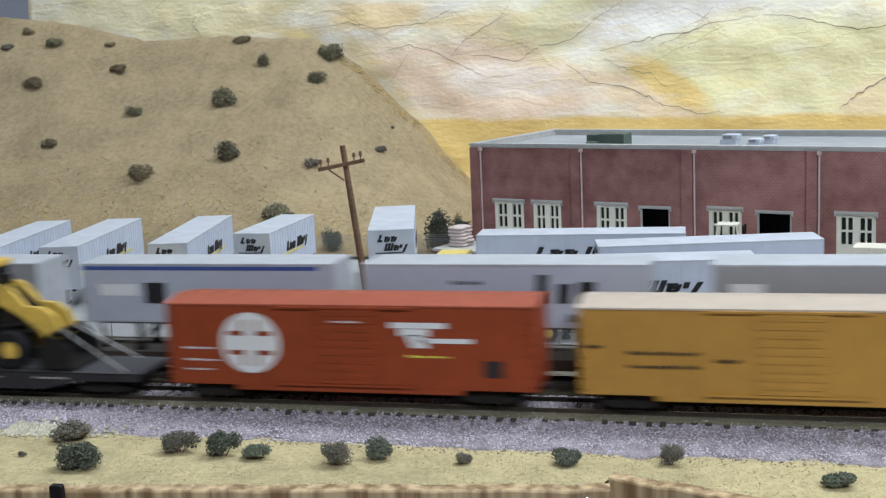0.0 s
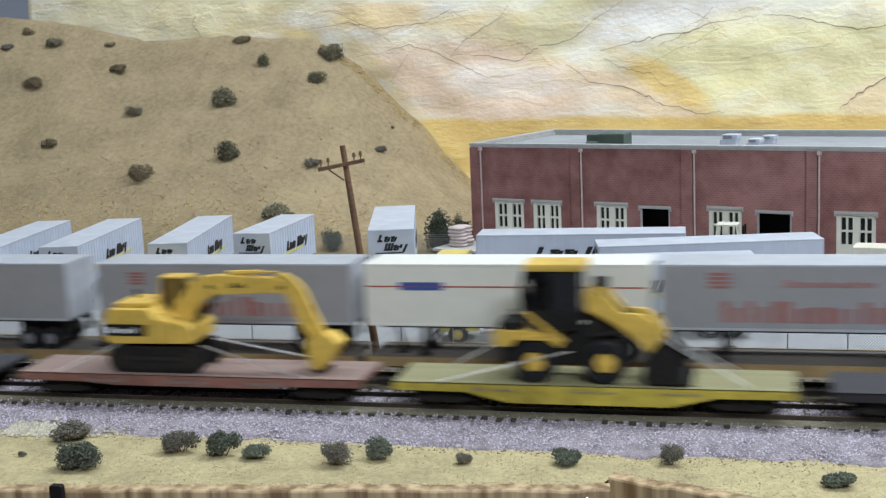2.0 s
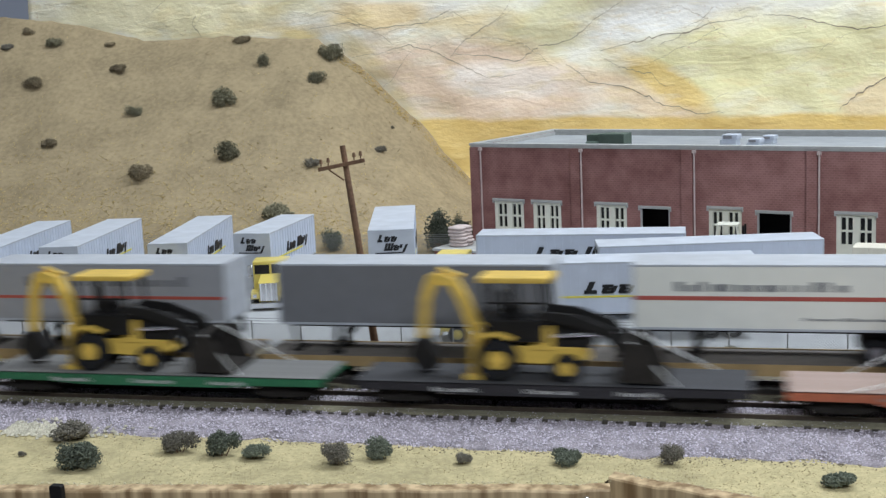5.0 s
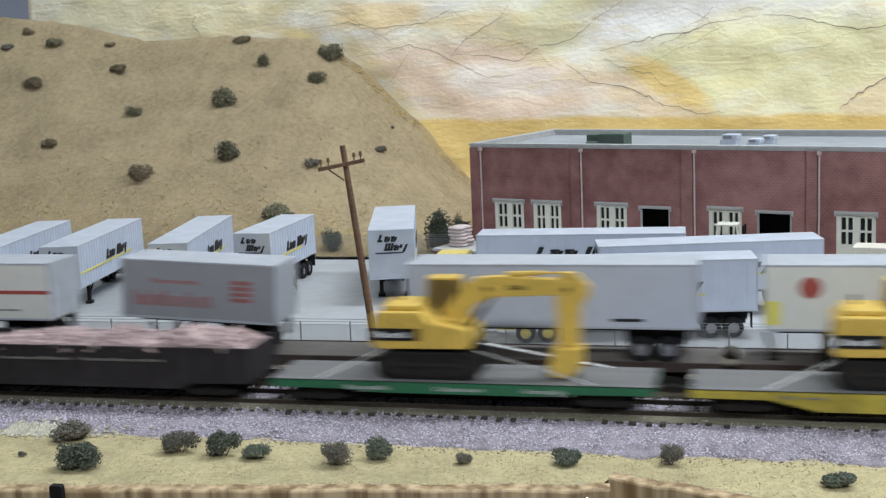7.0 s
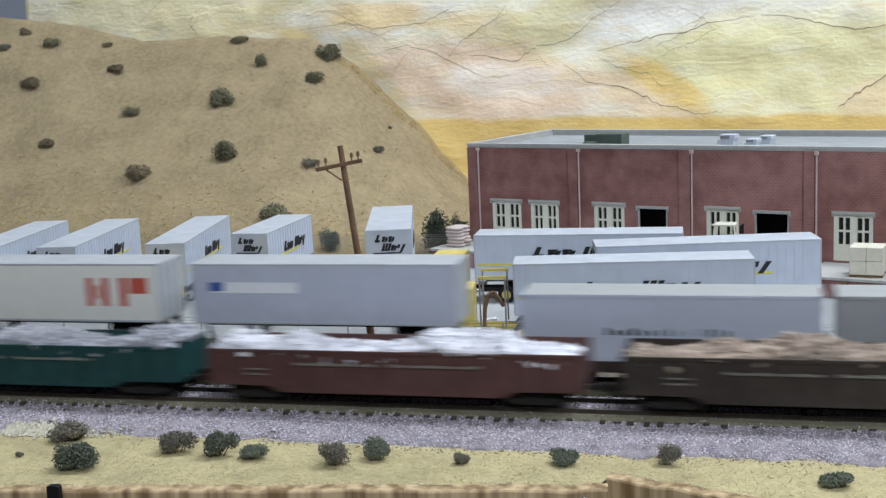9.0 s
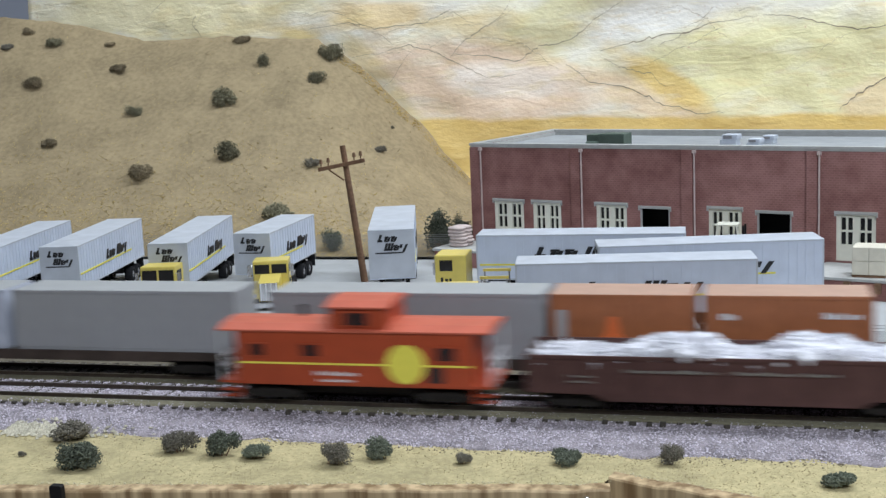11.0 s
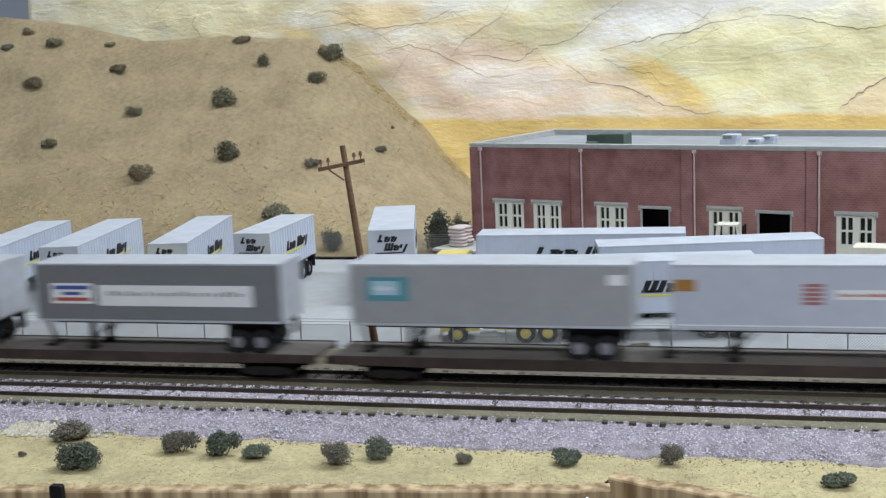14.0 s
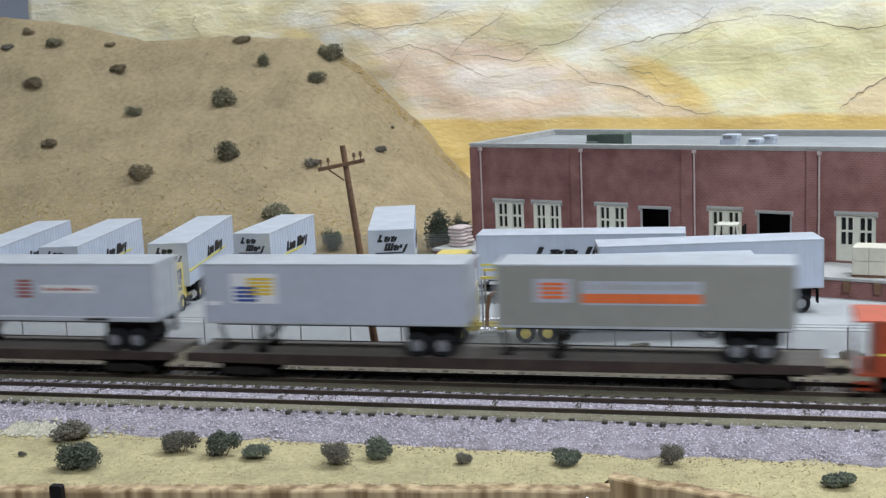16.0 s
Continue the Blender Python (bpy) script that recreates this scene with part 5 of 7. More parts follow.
def near_train():
    def mid(a, b):
        return (a + b) / 2 + NX
    ride(boxcar(BOXGOLD, BOXGOLDTOP, "golden yellow boxcar with a silver roof", False), "near", mid(0.0635, 0.2405))
    ride(boxcar(BOXRED, BOXREDTOP, "brick red boxcar with a white round emblem", True), "near", mid(-0.1325, 0.0445))
    flats = ((-0.3260, DARKCAR, DARKDECK, "black flat car with a dark deck", "loader", 0.0915, True), (-0.5176, YELFLAT, YELDECK, "yellow fishbelly flat car", "loader", 0.0825, True),
             (-0.7104, ROSE, ROSEDECK, "rusty rose-brown flat car", "exc", 0.0705, False), (-0.9026, DARKCAR, DARKDECK, "black flat car with a dark deck", "exc", 0.071, False),
             (-1.0939, ORFLAT, ORDECK, "faded orange fishbelly flat car", "loader", 0.088, True), (-1.2857, DARKCAR, DARKDECK, "black flat car with a dark deck", "hoe", 0.0757, False),
             (-1.4784, GREENFLAT, DECKGREY, "dark green flat car with a grey deck", "hoe", 0.0650, False), (-1.6713, YELFLAT, DECKGREY, "yellow fishbelly flat car with a grey deck", "excs", 0.0820, True),
             (-1.8641, GREENFLAT, DECKGREY, "dark green flat car with a grey deck", "excs", 0.073, False))
    for left, side, deck, label, load, at, belly in flats:
        ride(flatcar(side, deck, label, belly), "near", left + 0.0885 + NX)
        x = left + at + NX
        if load == "loader":
            ride(loader(), "near", x, DECK)
            ride(chains((((-0.0020, -0.0150, 0.0150), (-0.062, -0.0155, 0.0)), ((0.038, -0.006, 0.0195), (0.076, -0.013, 0.0)), ((0.038, 0.006, 0.0195), (0.070, 0.014, 0.0)), ((-0.034, 0.0075, 0.0150), (-0.062, 0.014, 0.0)))), "near", x, DECK)
        elif load == "hoe":
            ride(backhoe(), "near", x, DECK)
            ride(chains((((0.050, -0.010, 0.0185), (0.070, -0.0150, 0.0)), ((0.050, 0.010, 0.0185), (0.086, 0.0150, 0.0)))), "near", x, DECK)
        else:
            ride(excavator(load == "excs"), "near", x, DECK)
            ride(chains((((0.024, -0.0075, 0.0125), (0.078, -0.015, 0.0)), ((0.024, 0.0075, 0.0125), (0.082, 0.015, 0.0)), ((-0.020, -0.0075, 0.0125), (-0.050, -0.015, 0.0)))), "near", x, DECK)
    for left, side, load, label, seed in ((-2.0513, GONBLACK, SCRAP, "black gondola filled with pinkish scrap", 51), (-2.2425, GONDARK, BALE, "dark brown gondola with scrap bales", 52),
                                          (-2.4371, GONBROWN, SCRAPW, "maroon-brown gondola with white scrap", 53), (-2.6290, GONGREEN, SCRAPG, "dark green gondola filled with grey-white scrap", 54), (-2.8220, GONBROWN, SCRAPW, "brown gondola with pale scrap", 55)):
        c, g = gondola(side, load, label, seed)
        tagged(g, "loose scrap heaped in an open gondola", "scrap", "scrap loads")
        ride(c, "near", left + 0.0885 + NX)
        ride(g, "near", left + 0.0885 + NX)
    ride(caboose(), "near", -2.9028 + NX)


def far_train():
    for x0, x1 in ((-0.530, -0.2135), (-0.2055, 0.1135), (0.1215, 0.4310), (0.4370, 0.7290), (0.7370, 1.0600), (1.0680, 1.4240), (1.4320, 1.7420), (1.7500, 2.0640), (2.0720, 2.3600), (2.3680, 2.6830), (2.6910, 3.0200), (3.0280, 3.3460), (3.3540, 3.6720)):
        ride(long_flat(x0, x1, 0.1 < x0 < 1.2), "far", (x0 + x1) / 2 + FX)
    w = -0.0140

    def tr(left, side, label, roofm=T_LIT, length=0.140, tilt=0.0):
        t = trailer(label, side, roofm, length, 0, "trailers on the far train")
        ride(t, "far", left + length / 2 + FX, 0.0138 + (length / 2 - 0.020) * math.sin(radians(tilt)), 0.0, tilt)
        return t
    t = tr(-0.360, T_MID, "grey road trailer on a flat car")
    t = tr(-0.1937, T_GREY, "grey road trailer with a dark blue top band")
    mark(t, -0.069, 0.062, 0.0436, 0.0456, w, MARKB, "dark blue band")
    mark(t, -0.060, -0.038, 0.030, 0.036, w, WHITE)
    mark(t, -0.034, -0.022, 0.026, 0.037, w, MARK)
    words(t, 0.044, 0.056, 0.018, 0.024, w, WHITE, 4, 2)
    t = tr(-0.0376, T_GREY, "grey road trailer with black block lettering bars")
    words(t, 0.016, 0.046, 0.028, 0.042, w, MARK, 3, 3, 0.001)
    words(t, -0.026, -0.010, 0.037, 0.039, w, MARK, 6, 4)
    words(t, -0.026, -0.012, 0.031, 0.033, w, MARK, 6, 5)
    words(t, 0.032, 0.044, 0.019, 0.023, w, MARK, 5, 6)
    t = tr(0.1318, T_MID, "mid-grey road trailer with a white square notice")
    mark(t, -0.062, -0.047, 0.027, 0.038, w, WHITE, "white notice")
    t = tr(0.2906, T_MID, "mid-grey road trailer with faded red lettering bars")
    words(t, -0.038, 0.050, 0.020, 0.030, w, FADED, 16, 7)
    words(t, -0.018, 0.022, 0.0365, 0.040, w, FADED, 18, 8)
    barred(t, -0.052, -0.043, 0.036, 0.043, w, FADED)
    t = tr(0.4376, T_CREAM, "cream road trailer with a thin dark band", T_CREAM)
    mark(t, -0.069, 0.069, 0.0355, 0.0362, w, MARKR, "thin dark red band")
    mark(t, -0.052, -0.030, 0.034, 0.038, w, MARKB)
    t = tr(0.5827, T_MID, "mid-grey road trailer with faded red lettering bars")
    words(t, -0.042, 0.048, 0.020, 0.030, w, FADED, 16, 9)
    words(t, -0.014, 0.026, 0.0365, 0.040, w, FADED, 18, 10)
    barred(t, -0.048, -0.038, 0.036, 0.044, w, FADED)
    t = tr(0.7476, T_SILVER, "pale silver road trailer with a small colour panel")
    mark(t, -0.049, -0.021, 0.0290, 0.0425, w, WHITE, "white panel")
    barred(t, -0.047, -0.034, 0.0300, 0.0380, w - 0.0002, MARKB, 4)
    barred(t, -0.036, -0.024, 0.0345, 0.0415, w - 0.0002, AMBERY, 4)
    t = tr(0.9106, T_MID, "grey road trailer with a dark red band")
    mark(t, -0.069, 0.069, 0.0282, 0.0298, w, MARKR, "dark red band")
    words(t, -0.045, 0.050, 0.0350, 0.0400, w, T_DARK, 16, 11)
    t = tr(1.0791, T_DARK, "plain dark grey road trailer")
    t = tr(1.2575, T_CREAM, "cream road trailer with a red band", T_LIT, 0.136)
    mark(t, -0.067, 0.067, 0.0302, 0.0322, w, MARKR, "red band")
    words(t, -0.048, 0.030, 0.0345, 0.0390, w, T_DARK, 14, 12)
    words(t, 0.010, 0.050, 0.0210, 0.0225, w, T_DARK, 12, 13)
    t = tr(1.4346, T_MID, "short grey road trailer propped nose-up with faded red bars", T_LIT, 0.0860, 2.6)
    words(t, -0.036, 0.008, 0.0230, 0.0310, w, FADED, 16, 14)
    words(t, -0.026, 0.000, 0.0350, 0.0375, w, FADED, 16, 15)
    barred(t, 0.018, 0.030, 0.027, 0.039, w, FADED)
    t = tr(1.5914, T_SILVER, "plain silver-grey road trailer")
    mark(t, -0.025, -0.010, 0.0375, 0.0395, w, MARK)
    mark(t, 0.030, 0.045, 0.0195, 0.0210, w, MARK)
    t = tr(1.7610, T_CREAM, "cream insulated trailer with red block shapes", T_LIT, 0.131)
    for x0, x1, z0, z1, sl in ((0.0235, 0.0275, 0.0245, 0.0395, 0), (0.0325, 0.0365, 0.0245, 0.0395, 0), (0.0290, 0.0310, 0.0285, 0.0355, 0),
                               (0.0425, 0.0470, 0.0245, 0.0395, 0), (0.0485, 0.0590, 0.0312, 0.0395, 0)):
        mark(t, x0, x1, z0, z1, w, BRIGHTRED, "red block shape", sl)
    bm = bmesh.new()
    rod(bm, (-0.0445, w + 0.0001, 0.0365), (-0.0445, w - 0.0003, 0.0365), 0.0050, 20)
    part("emblem_disc", bm, MARKR, t, "dark red round emblem")
    mark(t, -0.064, -0.058, 0.019, 0.030, w, MARKY, "yellow refrigeration unit label")
    t = tr(1.9103, T_GREY, "grey road trailer with a white notice strip")
    mark(t, -0.058, -0.012, 0.0320, 0.0375, w, WHITE, "white strip")
    mark(t, -0.060, -0.052, 0.0330, 0.0375, w - 0.0002, MARKB)

    def co(left, side, label, length=0.140):
        c = container(label, side, length, 0.0325, "containers on the far train")
        ride(c, "far", left + length / 2 + FX, 0.0138)
        return c
    c = co(2.0821, T_GREY, "blue-grey shipping container with dark lettering bars")
    words(c, -0.030, 0.030, 0.0130, 0.0165, w, MARK, 14, 17)
    c = co(2.2280, T_MID, "plain mid-grey ribbed shipping container", 0.128)
    c = co(2.3760, T_MID, "mid-grey ribbed shipping container with dark lettering bars")
    words(c, -0.046, -0.026, 0.0120, 0.0170, w, T_DARK, 4, 18)
    for left, ln, sd in ((2.5192, 0.0680, 19), (2.5915, 0.0750, 22)):
        c = co(left, ORANGEBOX, "rusty orange short shipping container", ln)
        if sd == 19:
            bm = bmesh.new()
            prism(bm, ((-0.018, 0.004), (-0.006, 0.006), (0.006, 0.004), (0.000, 0.014), (-0.002, 0.022), (-0.006, 0.022), (-0.008, 0.014)), w - 0.0005, w)
            part("marking", bm, MARKO, c, "orange wedge emblem")
            mark(c, -0.031, -0.026, 0.004, 0.025, w - 0.0003, CAST)
            mark(c, 0.022, 0.030, 0.003, 0.011, w - 0.0003, MARKO)
        else:
            words(c, -0.030, -0.022, 0.021, 0.024, w - 0.0003, WHITE, 3, 19)
            words(c, 0.016, 0.034, 0.022, 0.025, w - 0.0003, WHITE, 5, 20)
            mark(c, 0.018, 0.026, 0.005, 0.009, w - 0.0003, MARKB)
            words(c, -0.030, 0.018, 0.006, 0.0075, w - 0.0003, T_DARK, 12, 21)
    OCHRE = paint("marking_ochre", (0.34, 0.24, 0.06))
    AMBER = paint("marking_amber", (0.34, 0.165, 0.035))
    t = tr(2.6990, T_OLIVE, "olive-grey road trailer with two ochre panels")
    mark(t, -0.058, -0.031, 0.0290, 0.0375, w, OCHRE, "ochre panel")
    words(t, -0.054, -0.034, 0.0300, 0.0312, w - 0.0002, MARK, 7, 23)
    mark(t, 0.022, 0.054, 0.0285, 0.0375, w, AMBER, "amber panel")
    mark(t, 0.024, 0.052, 0.0322, 0.0338, w - 0.0002, OCHRE)
    words(t, -0.042, -0.034, 0.0185, 0.0200, w, OCHRE, 3, 24)
    t = tr(2.8626, T_DARK, "dark grey road trailer with a long white panel")
    mark(t, -0.061, -0.036, 0.0255, 0.0365, w, WHITE, "white emblem panel")
    mark(t, -0.059, -0.038, 0.0332, 0.0352, w - 0.0002, MARKB)
    mark(t, -0.054, -0.043, 0.0302, 0.0318, w - 0.0002, MARKB)
    mark(t, -0.059, -0.038, 0.0270, 0.0288, w - 0.0002, MARKR)
    mark(t, -0.033, 0.054, 0.0245, 0.0355, w, WHITE, "long white panel")
    words(t, -0.028, 0.050, 0.0300, 0.0325, w - 0.0002, CAST, 20, 25)
    t = tr(3.0395, T_MID, "mid-grey road trailer with a teal label")
    mark(t, -0.062, -0.040, 0.0285, 0.0405, w, MARKT, "teal label")
    mark(t, -0.059, -0.045, 0.0315, 0.0385, w - 0.0002, PALEBLUE, "pale blue label centre")
    words(t, -0.057, -0.047, 0.0338, 0.0362, w - 0.0004, WHITE, 6, 26)
    mark(t, 0.058, 0.066, 0.0370, 0.0420, w, WHITE)
    t = tr(3.1972, T_GREY, "pale grey road trailer with red and pink label")
    barred(t, -0.011, -0.002, 0.0285, 0.0390, w, FADED, 5)
    mark(t, 0.003, 0.036, 0.0310, 0.0355, w, WHITE)
    words(t, 0.005, 0.034, 0.0325, 0.0340, w - 0.0002, MARKR, 14, 27)
    mark(t, -0.069, -0.059, 0.0345, 0.0400, w, AMBER)
    mark(t, 0.028, 0.042, 0.0166, 0.0178, w - 0.0004, MARK)
    # white line painted as the highlight just above the bottom rail
    mark(t, -0.068, 0.068, 0.0180, 0.0186, w, WHITE)
    t = tr(3.3645, T_GREY, "pale grey road trailer with blue and yellow panel", T_LIT, 0.1390)
    mark(t, -0.054, -0.029, 0.0265, 0.0420, w, WHITE, "white panel")
    barred(t, -0.052, -0.040, 0.0275, 0.0360, w - 0.0002, MARKB, 4)
    barred(t, -0.045, -0.031, 0.0310, 0.0405, w - 0.0002, AMBERY, 5)
    mark(t, -0.068, -0.060, 0.0255, 0.0275, w, WHITE)
    t = tr(3.5181, T_OLIVE, "olive-grey road trailer with orange label and stripe")
    mark(t, -0.051, -0.033, 0.0285, 0.0400, w, T_GREY, "pale panel")
    barred(t, -0.048, -0.036, 0.0305, 0.0390, w - 0.0002, MARKO, 4)
    mark(t, -0.028, 0.028, 0.0275, 0.0390, w, T_GREY, "pale panel")
    mark(t, -0.028, 0.028, 0.0285, 0.0330, w - 0.0002, MARKO, "orange stripe")
    words(t, -0.026, 0.026, 0.0350, 0.0385, w, CAST, 20, 29)
    c = caboose()
    tagged(c, "red caboose at the end of the trailer train", "rail car", "cars of the far train")
    ride(c, "far", 3.7495 + FX)


near_train()
far_train()


# ---- warehouse ----
def brick_wall_material():
    m = mat("brick_courses", (0.215, 0.078, 0.068), 0.85, 0, 0.3, 60, 0.15, 900, (0.36, 0.18, 0.165))
    t = m.node_tree
    b = t.nodes["Principled BSDF"]
    old = b.inputs["Base Color"].links[0].from_socket
    co, mp, br = t.nodes.new("ShaderNodeTexCoord"), t.nodes.new("ShaderNodeMapping"), t.nodes.new("ShaderNodeTexBrick")
    mp.inputs["Rotation"].default_value = (radians(90), 0, 0)
    br.inputs["Scale"].default_value = 150
    br.inputs["Mortar Size"].default_value = 0.05
    br.inputs["Color1"].default_value, br.inputs["Color2"].default_value = (1, 1, 1, 1), (0.72, 0.7, 0.7, 1)
    br.inputs["Mortar"].default_value = (1.25, 1.3, 1.3, 1)
    t.links.new(co.outputs["Object"], mp.inputs[0])
    t.links.new(mp.outputs[0], br.inputs["Vector"])
    mx = t.nodes.new("ShaderNodeMix")
    mx.data_type, mx.blend_type = "RGBA", "MULTIPLY"
    mx.inputs[0].default_value = 0.5
    t.links.new(old, mx.inputs[6])
    t.links.new(br.outputs["Color"], mx.inputs[7])
    t.links.new(mx.outputs[2], b.inputs["Base Color"])
    return m


BRICKS = brick_wall_material()
# downpipe colour holds both weathering and the highlight the pipes catch
PIPE = mat("downpipe_lit_pink", (0.58, 0.46, 0.44), 0.7, 0, 0.15, 300)
GREENBOX = mat("unit_green", (0.075, 0.105, 0.085), 0.7, 0, 0.15, 300)
VENTBLUE = mat("vent_pale_blue", (0.52, 0.56, 0.64), 0.6, 0, 0.1, 300)
CARTON = mat("carton_cream", (0.66, 0.62, 0.52), 0.8, 0, 0.08, 200)
SACKM = mat("sack_pale", (0.55, 0.46, 0.44), 0.9, 0, 0.2, 300, 0.2)
A_X, A_Y, TOP, LEN, DEP = -0.2316, 0.9994, 0.0790, 0.78, 0.142


def warehouse():
    b = tagged(new("warehouse"), "long flat-roofed dark red brick warehouse with cream windows", "building")
    b.matrix_world = pose(A_X, A_Y, 0, 0, 0, -19.3)
    holes = [(0.0210, 0.0485, 0.0075, 0.0340, "w"), (0.0571, 0.0827, 0.0075, 0.0340, "w"), (0.1137, 0.1398, 0.0075, 0.0343, "w"), (0.1510, 0.1753, 0.0005, 0.0325, "d"),
             (0.2060, 0.2314, 0.0075, 0.0343, "w"), (0.2429, 0.2682, 0.0005, 0.0325, "d"), (0.2998, 0.3270, 0.0010, 0.0340, "w")]
    t, u = 0.004, 0.0
    for u0, u1, z0, z1, _ in holes + [(LEN, LEN, 0, 0, "")]:
        box_part("wall_panel", u, u0, 0, t, YARD, TOP, BRICKS, b)
        if u1 > u0:
            box_part("wall_panel", u0, u1, 0, t, YARD, z0, BRICKS, b)
            box_part("wall_panel", u0, u1, 0, t, z1, TOP, BRICKS, b)
        u = u1
    for nm, q in (("side_wall", (0, t, t, DEP)), ("side_wall", (LEN - t, LEN, t, DEP)), ("back_wall", (t, LEN - t, DEP - t, DEP))):
        box_part(nm, q[0], q[1], q[2], q[3], YARD, TOP if nm == "side_wall" else TOP - 0.0031, BRICKS, b)
    box_part("roof", t, LEN - t, t, DEP - t, TOP - 0.0050, TOP - 0.0030, ROOF, b, "pale grey flat roof")
    # near-black floor and an added sheet give the unlit interior its shade
    box_part("inner_floor", t, LEN - t, t, DEP - t, YARD, -0.0005, VOID, b)
    box_part("shade_sheet", t, LEN - t, 0.030, 0.032, -0.0004, TOP - 0.006, VOID, b)
    box_part("back_parapet", t, LEN - t, DEP - t, DEP, TOP - 0.0030, TOP - 0.0001, TRIM, b, "pale grey back parapet")
    box_part("side_parapet_lining", t, t + 0.0006, t, DEP - t, TOP - 0.0030, TOP - 0.0001, TRIM, b)
    for q in ((-0.0008, LEN, -0.0010, t + 0.0004), (-0.0008, LEN, DEP - t - 0.0004, DEP + 0.0008), (-0.0008, t, t + 0.0004, DEP - t - 0.0004)):
        box_part("parapet_cap", *q, TOP, TOP + 0.0022, TRIM, b, "pale grey parapet coping", 0.0003)
    box_part("cornice", 0, LEN, -0.0006, 0, TOP - 0.0012, TOP, TRIM, b)
    for u0, u1 in ((-0.0004, 0.0085), (0.0925, 0.1005), (0.1850, 0.1940), (0.2790, 0.2865), (0.372, 0.380), (0.465, 0.473)):
        box_part("pilaster", u0, u1, -0.0016, 0, YARD, TOP - 0.0012, BRICKS, b, "", 0.0002)
    for u0 in (0.0098, 0.1020, 0.1955, 0.2880, 0.3815):
        bm = bmesh.new()
        rod(bm, (u0, -0.0012, YARD), (u0, -0.0012, TOP - 0.002), 0.0007, 8)
        bx(bm, u0 - 0.0013, u0 + 0.0013, -0.0026, -0.0002, TOP - 0.0038, TOP - 0.0014)
        part("downpipe", bm, PIPE, b, "weathered pinkish downpipe with its highlight in the colour")
    for u0, u1, z0, z1, kind in holes:
        box_part("lintel", u0 - 0.0012, u1 + 0.0012, -0.0014, 0.0, z1, z1 + 0.0021, TRIM, b, "grey stone lintel", 0.0002)
        for s in (u0 - 0.0012, u1 - 0.0002):
            box_part("lintel_bracket", s, s + 0.0014, -0.0012, 0, z1 - 0.0016, z1, TRIM, b)
        if kind == "d":
            for s in (u0, u1 - 0.0012):
                box_part("door_jamb", s, s + 0.0012, 0.0002, 0.0016, z0, z1, TRIM, b)
            continue
        w = box_part("window", u0, u1, 0.0028, 0.0032, z0, z1, GLASSY, b, "dark panes in a cream double casement")
        mid, fr = (u0 + u1) / 2, bmesh.new()
        for q0, q1 in ((u0, u0 + 0.0030), (mid - 0.0024, mid + 0.0024), (u1 - 0.0030, u1)):
            bx(fr, q0, q1, 0.0005, 0.0028, z0, z1)
        bx(fr, u0, u1, 0.0006, 0.0027, z1 - 0.0024, z1)
        bx(fr, u0, u1, 0.0006, 0.0027, z0, 0.0125)
        part("window_frame", fr, CREAM, w, "cream painted window frame")
        zc = (0.0125 + z1 - 0.0024) / 2
        for a0, a1 in ((u0 + 0.0030, mid - 0.0024), (mid + 0.0024, u1 - 0.0030)):
            c = (a0 + a1) / 2
            box_part("glazing_bar", c - 0.0006, c + 0.0006, 0.0009, 0.0027, 0.0125, z1 - 0.0024, CREAM, w)
            box_part("glazing_bar", a0, a1, 0.0010, 0.0026, zc - 0.0007, zc + 0.0007, CREAM, w)
        if z0 > 0.005:
            box_part("window_sill", u0 - 0.001, u1 + 0.001, -0.0014, 0.0005, z0 - 0.0012, z0, TRIM, w)
    return b


def on_front(u, v, z, turn=0.0):
    c, s = math.cos(radians(-19.3)), math.sin(radians(-19.3))
    return pose(A_X + u * c - v * s, A_Y + u * s + v * c, z, 0, 0, -19.3 + turn)


def roof_units():
    z = TOP - 0.0030
    g = thing("rooftop_unit", "dark green rooftop ventilation unit", "roof unit")
    box_part("housing", -0.0060, 0.0165, -0.0075, 0.0075, 0, 0.0120, GREENBOX, g, "", 0.0008)
    box_part("intake", -0.0165, -0.0060, -0.0060, 0.0060, 0, 0.0112, GREENBOX, g, "", 0.0006)
    bm = bmesh.new()
    rod(bm, (-0.0160, -0.0050, 0.0032), (-0.0050, -0.0085, 0.0032), 0.0030, 14)
    part("duct", bm, GREENBOX, g)
    g.matrix_world = on_front(0.1150, 0.022, z)
    for u, v, s in ((0.2010, 0.058, 1.0), (0.2260, 0.075, 0.75), (0.2250, 0.046, 0.75)):
        o = thing("roof_vent", "small pale blue roof vent box", "roof vent", "roof vents")
        box_part("base", -0.0065 * s, 0.0065 * s, -0.005, 0.005, 0, 0.0045 * s, VENTBLUE, o, "", 0.0004)
        box_part("cap", -0.0045 * s, 0.0075 * s, -0.0055, 0.0055, 0.0045 * s, 0.0085 * s, VENTBLUE, o, "", 0.0005)
        box_part("grille", -0.0035 * s, 0.0035 * s, -0.0058, -0.0055, 0.0052 * s, 0.0076 * s, HUB, o)
        o.matrix_world = on_front(u, v, z)


